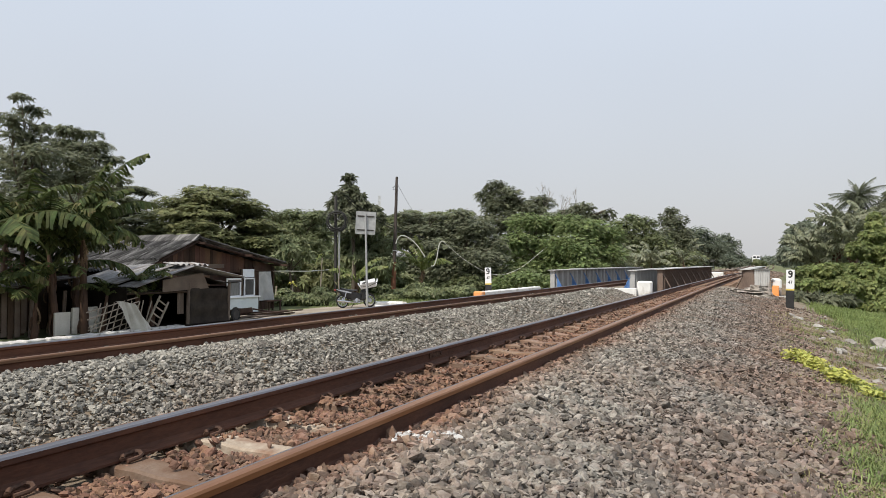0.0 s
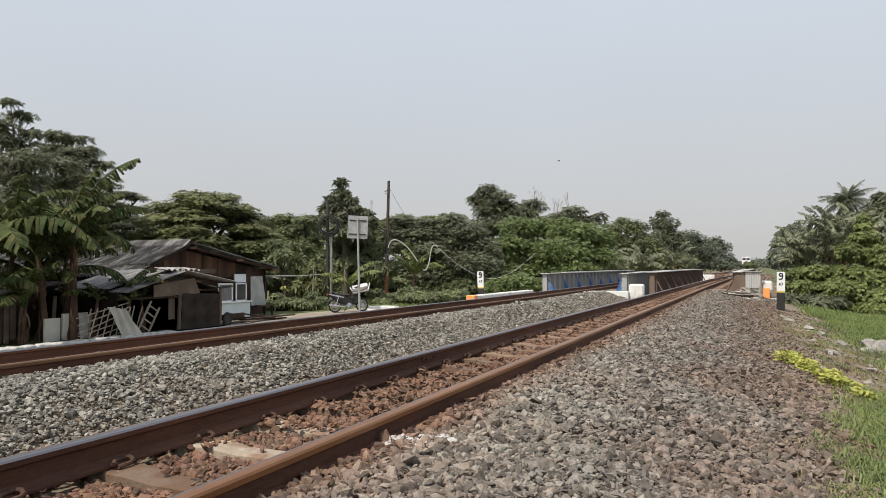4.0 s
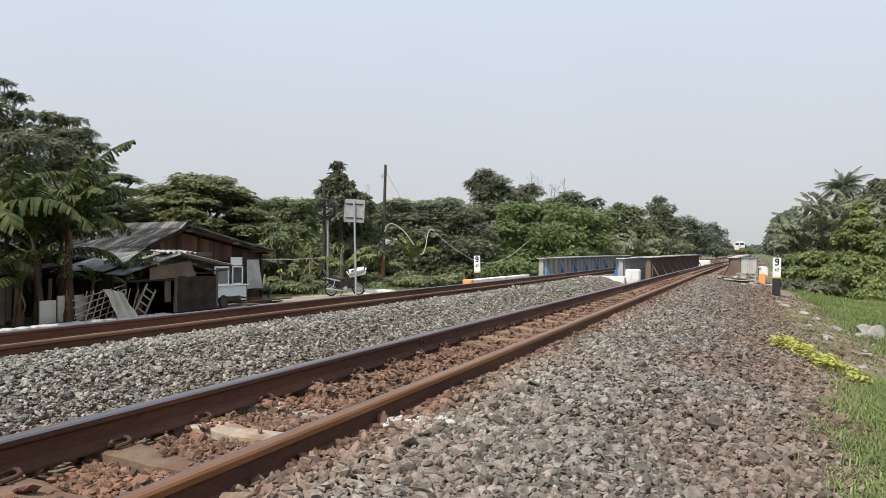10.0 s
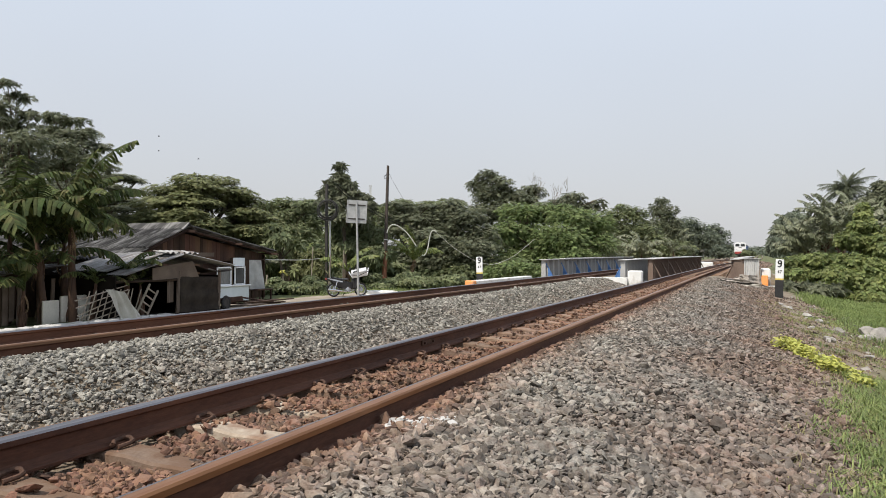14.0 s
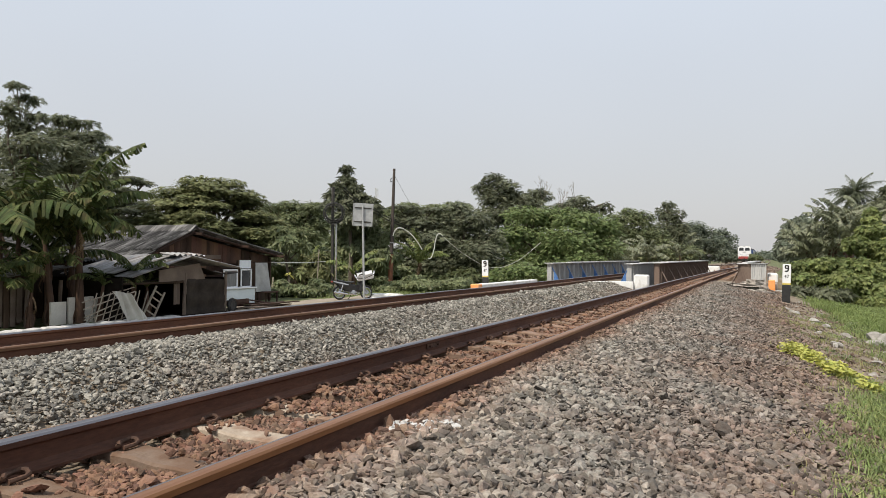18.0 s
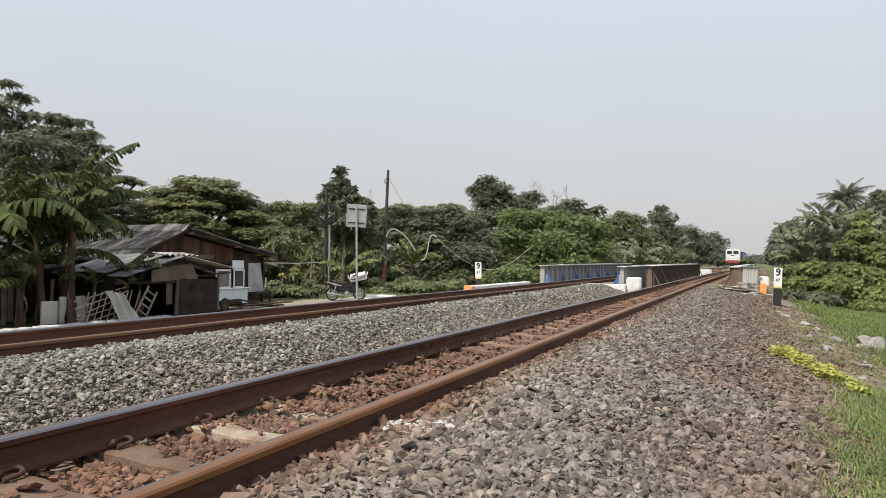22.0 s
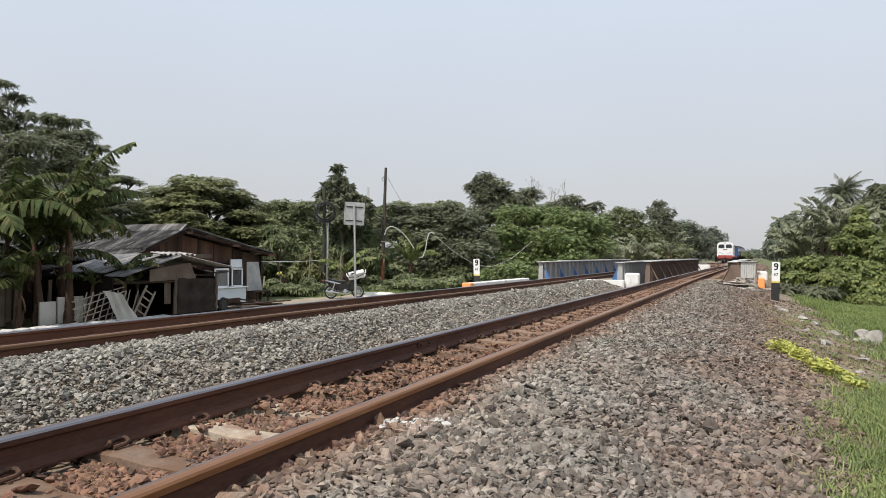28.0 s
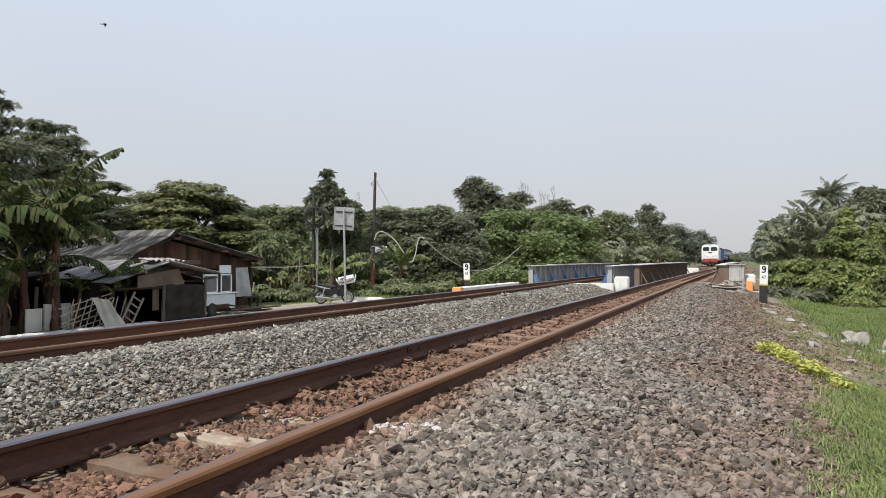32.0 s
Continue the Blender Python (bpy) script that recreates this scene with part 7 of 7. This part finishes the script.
    roof_plane(d, tin, 0.8, 2.1, 4, 1, (-15.3, sy, sz), -1, 1, math.atan2(0.38, 2.1), 9, 0.2, "tin_sheet")
    part("roll_cap", corrugated(1.3, 0.55, 6, 0.035), M["tin"], d, "bent sheet over the shed's ridge", m=pose(-16.1, 15.6, 1.10, 6, 0, 90))
    part("fascia", Shape().add([(-15.5, 14.4, 0.26), (-15.5, 16.2, 0.32), (-15.5, 15.95, 0.80), (-15.5, 14.4, 0.60), (-15.53, 14.4, 0.26), (-15.53, 16.2, 0.32), (-15.53, 15.95, 0.80), (-15.53, 14.4, 0.60)],
                               [(0, 1, 2, 3), (7, 6, 5, 4), (0, 4, 5, 1), (1, 5, 6, 2), (2, 6, 7, 3), (3, 7, 4, 0)]), M["plywood"], d, "brown plywood fascia")
    part("tarpaulin", Shape().sheet(lambda u, v: (-15.52 + 0.03 * math.sin(u * 11 + v * 3) + 0.02 * math.sin(v * 14), 15.42 + 1.65 * u, 0.34 - 0.06 * u - (1.12 - 0.05 * u) * v), 18, 12, 0.006), M["tarp"], d, "dark tarpaulin wall", smooth=True)
    part("sagging_tarpaulin", Shape().sheet(lambda u, v: (-15.45 - 1.2 * v, 16.2 + 1.5 * u, 0.62 - 0.12 * u - 0.10 * math.sin(math.pi * u) + 0.04 * math.sin(9 * v)), 12, 8, 0.008), M["tarp"], d, smooth=True)
    for y in (15.38, 17.1):
        part("post", Shape().tube([(-15.55, y, G), (-15.53, y + 0.03, 0.5)], [0.06, 0.05], 7), M["plywood" if y > 14 else "wood_dark"], d)
    part("beam", Shape().tube([(-15.55, 13.2, 0.24), (-15.55, 15.4, 0.24)], 0.035, 6), M["wood_dark"], d)
    # walls, floor, added curtain and ceiling carry the opening's deep shade in their colour
    part("side_wall", Shape().box((-17.0, 13.2, -0.2), (2.9, 0.05, 1.2)), M["shed_shade"], d)
    part("back_wall", Shape().box((-18.58, 15.75, -0.12), (0.05, 5.4, 1.4)), M["shed_shade"], d)
    part("floor", Shape().box((-16.95, 15.15, G + 0.055), (3.2, 4.0, 0.06)), M["shed_shade"], d, "trodden earth floor coloured black for the shade inside")
    part("curtain", Shape().sheet(lambda u, v: (-17.9 + 0.05 * math.sin(u * 19), 13.2 + 3.9 * u, 0.55 - 1.36 * v), 20, 4, 0.01), M["shed_shade"], d, "added black curtain coloured as the shade inside the shed")
    part("ceiling", Shape().box((-17.0, 15.1, 0.30), (2.8, 3.8, 0.03)), M["shed_shade"], d)
    part("side_wall", Shape().box((-17.0, 17.1, -0.2), (2.9, 0.05, 1.1)), M["shed_shade"], d)
    part("hanging_sack", Shape().sheet(lambda u, v: (-15.62 + 0.04 * math.sin(u * 7), 15.05 + 0.22 * u, 0.2 - 0.62 * v), 5, 6, 0.02), M["plywood"], d, smooth=True)
    # left outbuilding roof and fences
    o = thing("outbuilding", Matrix(), "low outbuilding with a patched tin roof behind the banana plants", "shed")
    roof_plane(o, tin, 0.8, 2.1, 4, 2, (-16.9, 12.9, 0.66), -1, -1, math.atan2(0.35, 3.0), 12, 0.3, "tin_sheet")
    roof_plane(o, sheet, 1.0, 1.6, 7, 3, (-18.4, 15.4, 1.55), -1, -1, math.atan2(0.9, 3.6), 13)
    part("wall", Shape().box((-18.6, 12.3, -0.2), (0.06, 4.4, 1.3)), M["wood_dark"], o)
    part("plaster_wall", Shape().box((-16.42, 12.6, -0.46), (0.08, 0.75, 0.72), bevel=0.01), M["plaster"], o, "stained pale plaster wall")
    part("plaster_wall", Shape().box((-16.42, 11.95, -0.5), (0.07, 0.44, 0.6), bevel=0.01), M["plaster"], o, "stained pale plaster wall")
    part("plaster_wall", Shape().box((-16.42, 13.25, -0.5), (0.06, 0.5, 0.64), bevel=0.01), M["plaster"], o, "stained pale plaster wall")
    for i, y in enumerate((9.4, 9.62, 9.85, 10.05, 10.3)):
        part("fence_board", Shape().box((-17.0, y, -0.25 + 0.03 * math.sin(i * 5)), (0.03, 0.15, 1.15), bevel=0.006), M["wood_pale" if i % 2 else "plywood"], o)
    for i in range(6):
        y = 10.45 + i * 0.17
        part("fence_board", Shape().box((-16.98, y, -0.22 + 0.05 * math.sin(i * 4)), (0.03, 0.14, 1.1 + 0.1 * math.sin(i * 7)), bevel=0.006), M["plywood" if i % 3 else "wood_dark"], o)
    for y, h in ((11.35, 0.5), (11.9, 0.75), (12.25, 0.35)):
        part("post", Shape().tube([(-16.8, y, G), (-16.78, y + 0.04, h)], 0.05, 7), M["plywood"], o)
    part("post", Shape().tube([(-16.7, 10.15, G), (-16.65, 10.2, 0.75)], 0.055, 7), M["wood_pale"], o)
    # lattice leaning at the shed
    l = thing("bamboo_lattice", pose(-15.45, 12.9, G, 0, -9, 0), "broken pale lath lattice leaning by the shed", "lattice")
    for k in range(9):
        part("lath", Shape().box((0, 0, 0.45), (0.012, 0.03, 1.0)), M["wood_pale"], l, m=pose(0, -0.85 + k * 0.2, 0, -24 + 3 * math.sin(k * 3), 0, 0))
    for k in range(6):
        part("lath", Shape().box((0.014, -0.1, 0), (0.012, 1.7, 0.03)), M["wood_pale"], l, m=pose(0, 0, 0.08 + k * 0.15, 14 + 3 * math.cos(k * 2), 0, 0))
    l = thing("wooden_ladder", pose(-15.3, 13.75, G, -34, -6, 0), "weathered wooden ladder leaning by the open shed", "ladder")
    for s in (-0.17, 0.17):
        part("rail", Shape().box((0, s, 0.5), (0.04, 0.05, 1.15)), M["wood_pale"], l)
    for k in range(5):
        part("rung", Shape().box((0, 0, 0.1 + k * 0.21), (0.03, 0.36, 0.035)), M["wood_pale"], l)
    c = thing("sacking", pose(-15.25, 13.12, G), "pale sacking thrown over the lattice", "sacking")
    part("cloth", Shape().sheet(lambda u, v: (0.06 * math.sin(u * 8 + v * 4) + 0.03 * math.sin(u * 21 + v * 9) + 0.18 * v, -0.50 + (0.55 + 0.28 * v) * u + 0.38 * v, 0.90 - 0.10 * u * u - 0.86 * v), 20, 20, 0.01), M["cloth"], c, smooth=True)
    # sunlit concrete kerb and planks along the yard edge
    k = thing("concrete_kerb", pose(-15.3, 9.0, -0.93), "rough sunlit concrete kerb along the yard", "kerb")
    rng = random.Random(9)
    for i in range(34):
        part("block", Shape().box((0.05 * math.sin(i * 4), i * 0.175, 0.10), (0.40, 0.19 + 0.03 * rng.random(), 0.22 + 0.05 * rng.random()), pose(0, 0, 0, rng.uniform(-6, 6), rng.uniform(-4, 4), rng.uniform(-8, 8)), bevel=0.02), M["lime"], k)
    w = thing("handcart", pose(-16.1, 17.75, G, 0, 0, 10), "old wooden handcart with a small wheel beside the counter", "handcart")
    part("bed", Shape().box((0, 0, 0.26), (0.7, 1.9, 0.07), bevel=0.01), M["wood_dark"], w)
    part("side_board", Shape().box((0.36, 0.1, 0.34), (0.03, 1.5, 0.12), bevel=0.005), M["wood_dark"], w)
    for s in (-0.45, 0.47):
        h = part("wheel", Shape().torus((0, 0, 0), (1, 0, 0), 0.2, 0.045, 20, 6), M["rubber"], w, m=pose(s, -0.35, 0.24))
        part("hub", Shape().tube([(-0.04, 0, 0), (0.04, 0, 0)], 0.16, 12), M["dark_steel"], h)
    for s in (-0.3, 0.3):
        part("shaft", Shape().tube([(s, 0.8, 0.36), (s, 2.0, 0.2)], 0.03, 6), M["wood_dark"], w)
    for i in range(12):
        p = thing("plank", pose(-16.2 + 0.13 * (i % 5), 19.5 + 0.35 * math.sin(i * 3), G + 0.04 + 0.045 * (i // 3), 2 * math.sin(i), 3 * math.sin(i * 5), 12 * math.sin(i * 2)), "grey plank in a loose pile by the yard", "plank", "plank pile")
        part("timber", Shape().box((0, 0, 0), (0.14, 2.3, 0.035), bevel=0.004), M["wood_dark"] if i % 4 else M["plywood"], p)


# ---- the train ----
def bogie(t, y, axles):
    b = part("bogie", Shape().box((0, 0, 0.55), (2.0, axles * 1.5, 0.35), bevel=0.04), M["dark_steel"], t, m=pose(0, y, 0))
    for a in range(axles):
        for s in (-1, 1):
            part("wheel", Shape().tube([(s * 0.50, 0, 0), (s * 0.63, 0, 0)], 0.46, 20), M["dark_steel"], b, m=pose(0, (a - (axles - 1) / 2) * 1.6, 0.46))


def locomotive():
    t = thing("locomotive", Matrix(), "white diesel locomotive with a red underframe and two cab windows", "locomotive")
    side = [(-1.40, 1.05), (1.40, 1.05), (1.40, 3.05), (1.32, 3.40), (1.10, 3.62), (0.65, 3.70), (-0.65, 3.70), (-1.10, 3.62), (-1.32, 3.40), (-1.40, 3.05)]
    part("cab", Shape().prism(side, 2.6), M["loco_white"], t, "white driving cab", m=pose(0, 1.75, 0))
    part("cab_roof", Shape().box((0, 1.75, 3.68), (1.9, 2.5, 0.07), bevel=0.03), M["shield"], t)
    hood = [(-0.95, 1.05), (0.95, 1.05), (0.95, 2.95), (0.75, 3.35), (-0.75, 3.35), (-0.95, 2.95)]
    part("long_hood", Shape().prism(hood, 12.0), M["loco_white"], t, "white engine hood", m=pose(0, 9.05, 0))
    part("hood_roof", Shape().box((0, 9.05, 3.38), (1.3, 11.6, 0.1), bevel=0.03), M["dark_steel"], t, "dark hood roof")
    part("cab_front", Shape().prism([(x * 0.97, z) for x, z in side], 0.5), M["loco_white"], t, m=pose(0, 0.42, 0))
    part("nose_skirt", Shape().box((0, 0.40, 0.98), (2.5, 0.52, 0.62), bevel=0.05), M["loco_red"], t, "red lower front")
    part("underframe", Shape().box((0, 8, 1.0), (2.72, 15.4, 0.24), bevel=0.03), M["loco_red"], t, "red underframe")
    part("snowplough", Shape().prism([(-1.2, 0.3), (1.2, 0.3), (1.25, 0.6), (-1.25, 0.6)], 0.3), M["dark_steel"], t, m=pose(0, 0.3, 0))
    for s in (-1, 1):
        w = part("cab_window", Shape().prism([(s * 0.16, 2.62), (s * 1.10, 2.62), (s * 1.14, 3.0), (s * 0.95, 3.28), (s * 0.30, 3.28), (s * 0.16, 3.1)][::s], 0.03), M["glass"], t, "dark cab window", m=pose(0, 0.15, 0))
        part("frame", Shape().prism([(s * 0.10, 2.55), (s * 1.17, 2.55), (s * 1.22, 3.02), (s * 1.0, 3.36), (s * 0.26, 3.36), (s * 0.10, 3.14)][::s], 0.02), M["bike_silver"], w, m=pose(0, 0.02, 0))
        part("handrail", Shape().tube([(s * 1.25, 0.08, 1.0), (s * 1.25, 0.05, 2.3)], 0.025, 6), M["clean_white"], t)
        part("ditch_lamp", Shape().box((s * 0.5, 0.13, 1.62), (0.26, 0.08, 0.2), bevel=0.03), M["lamp"], t)
        part("step", Shape().box((s * 0.9, 0.1, 0.62), (0.5, 0.3, 0.05)), M["loco_red"], t)
        part("headlamp", Shape().tube([(s * 0.85, 0.17, 1.75), (s * 0.85, 0.12, 1.75)], 0.13, 10), M["lamp"], t)
        part("buffer_step", Shape().box((s * 1.05, 0.3, 0.45), (0.4, 0.3, 0.3)), M["dark_steel"], t)
        part("side_window", Shape().box((s * 1.405, 1.7, 2.75), (0.02, 0.9, 0.55), bevel=0.04), M["glass"], t)
        part("stripe", Shape().box((s * 0.957, 9.0, 1.75), (0.012, 11.5, 0.18)), M["loco_red"], t)
        for k in range(6):
            part("grille", Shape().box((s * 0.957, 5 + k * 1.5, 2.5), (0.02, 1.1, 0.6)), M["dark_steel"], t)
    part("roof_lamp", Shape().box((0, 0.25, 3.55), (0.45, 0.25, 0.2), bevel=0.05), M["lamp"], t)
    part("windscreen_brow", Shape().box((0, 0.2, 3.28), (2.2, 0.14, 0.06), bevel=0.02), M["loco_white"], t)
    part("number_board", Shape().box((0, 0.15, 2.28), (0.7, 0.02, 0.16)), M["dark_steel"], t)
    part("coupler", Shape().box((0, -0.05, 0.78), (0.25, 0.5, 0.25), bevel=0.03), M["dark_steel"], t)
    bogie(t, 3.2, 3)
    bogie(t, 12.8, 3)
    return t


def coach():
    t = thing("passenger_coach", Matrix(), "blue passenger coach with a row of dark windows", "railway coach", "coaches of the train")
    side = [(-1.45, 1.0), (1.45, 1.0), (1.45, 2.75), (1.2, 3.12), (0.6, 3.30), (-0.6, 3.30), (-1.2, 3.12), (-1.45, 2.75)]
    part("body", Shape().prism(side, 19.6), M["coach_blue"], t, "blue body", m=pose(0, 10, 0))
    part("roof", Shape().prism([(-1.38, 2.9), (1.38, 2.9), (1.2, 3.16), (0.6, 3.34), (-0.6, 3.34), (-1.2, 3.16)], 19.7), M["dark_steel"], t, "dark roof", m=pose(0, 10, 0))
    pane = Shape().box((0, 0, 0), (0.02, 1.2, 0.75), bevel=0.008).mesh("window", M["glass"])
    for s in (-1, 1):
        for k in range(11):
            part("window", pane, None, t, m=pose(s * 1.455, 2.2 + k * 1.56, 2.2))
        part("band", Shape().box((s * 1.455, 10, 1.55), (0.01, 19.4, 0.14)), M["clean_white"], t)
    bogie(t, 3.0, 2)
    bogie(t, 17.0, 2)
    return t


def bird(name, label, k=1.0, group=""):
    t = thing(name, Matrix(), label, "bird", group)
    part("body", Shape().tube([(-0.14 * k, 0, 0), (-0.08 * k, 0, 0.01 * k), (0.02 * k, 0, 0.012 * k), (0.1 * k, 0, 0.01 * k), (0.15 * k, 0, 0)], [r * k for r in (0.008, 0.03, 0.042, 0.03, 0.006)], 8), M["bird"], t, smooth=True)
    part("tail", Shape().prism([(-0.24 * k, 0.0), (-0.12 * k, -0.006 * k), (-0.12 * k, 0.012 * k)], 0.09 * k), M["bird"], t)
    wings = []
    for s in (-1, 1):
        wings.append(part("wing", Shape().sheet(lambda u, v: ((0.06 - 0.11 * v - 0.09 * u * u) * k, s * 0.24 * u * k, (0.012 + 0.02 * u) * k), 6, 3, 0.004), M["bird"], t, smooth=True))
    return t, wings


def build():
    build_ground()
    line_side()
    yard()
    house()
    plants()
    build_track("near_track", NEAR, 0.0, "rusty near railway track on dusty concrete sleepers", -6.0, True)
    build_track("far_track", FAR, -0.05, "rusty far railway track on concrete sleepers", -6.0, False)
    rail_joint()
    build_ballast()


build()
LOCO = locomotive()
COACHES = [coach()]
COACHES += [copy_thing(COACHES[0], Matrix()) for _ in range(2)]
BIRDS = [bird("bird", "small dark bird in flight", k) for k in (0.8, 0.8, 0.6)]
FLOCK = [bird("bird", "small bird of a loose flock flying off over the trees", 0.8, "flock of birds") for _ in range(3)]
SWIFT = bird("bird", "small dark swift darting past close by", 0.45)


def train_pose(t, back):
    """Front of a vehicle that runs back metres behind the locomotive's nose, on the far track; the train is slowing down."""
    y = 291.0 - 8.25 * t + 0.0977 * t * t + back
    slope = float(bend(y + 12) - bend(y)) / 12
    return pose(float(bend(y)) + FAR, y, float(rise(y)) + RAIL_H - 0.05, 0, 0, -math.degrees(math.atan(slope)))


def motions():
    def fly(ob, v, rows):
        turn = math.degrees(math.atan2(v[1], v[0]))
        walk(ob, [(t, pose(*p, 0, 0, turn)) for t, p in rows])

    def flap(wings):
        for s, w in zip((-1, 1), wings):
            walk(w, [(0.1 * k, pose(0, 0, 0, s * (28 * math.sin(k * 1.9) + 8), 0, 0)) for k in range(321)])

    for thing_, back in [(LOCO, 0.0)] + [(c, 17.0 + 20.4 * k) for k, c in enumerate(COACHES)]:
        walk(thing_, [(t, train_pose(t, back)) for t in range(0, 33, 2)])
    flights = (((-27.01, 23.02, 12.16), (13.78, 5.61, 1.6), 32.0), ((-29.9, 24.07, 13.02), (10.8, 4.39, 6.5), 31.4), ((4.74, 45.64, 13.39), (9.0, -3.0, 2.0), 6.0))
    for (ob, wings), (at, v, when) in zip(BIRDS, flights):
        turn = math.degrees(math.atan2(v[1], v[0]))
        walk(ob, [(t, pose(*(at[i] + v[i] * (t - when) for i in range(3)), 0, 0, turn)) for t in (0, 16, 32)])
        flap(wings)
    # the flock comes up from far behind the trees and turns away over the yard
    for (ob, wings), at, v in zip(FLOCK, ((-58.24, 72.65, 11.98), (-56.82, 73.28, 10.79), (-56.31, 78.97, 10.43)), ((-12.87, -5.69, 4.66), (-14.32, -6.32, 3.91), (-13.68, -6.04, 3.93))):
        fly(ob, v, [(0, (-133.7, 203.3, 23.3))] + [(t, [at[i] + v[i] * (t - 13.0) for i in range(3)]) for t in (12.4, 13.0, 14.0, 18.0, 32.0)])
        flap(wings)
    at, v = (-11.09, 8.21, 3.92), (19.18, 8.48, -6.91)
    out = [at[i] + v[i] * 0.4 for i in range(3)]
    fly(SWIFT[0], v, [(t, [at[i] + v[i] * (t - 14.1) for i in range(3)]) for t in (0, 7.0, 13.8, 14.1, 14.3, 14.5)] + [(t, (out[0] + v[0] * (t - 14.5), out[1] + v[1] * (t - 14.5), out[2] + 0.4 * (t - 14.5))) for t in (15.0, 22.0, 32.0)])
    flap(SWIFT[1])



motions()
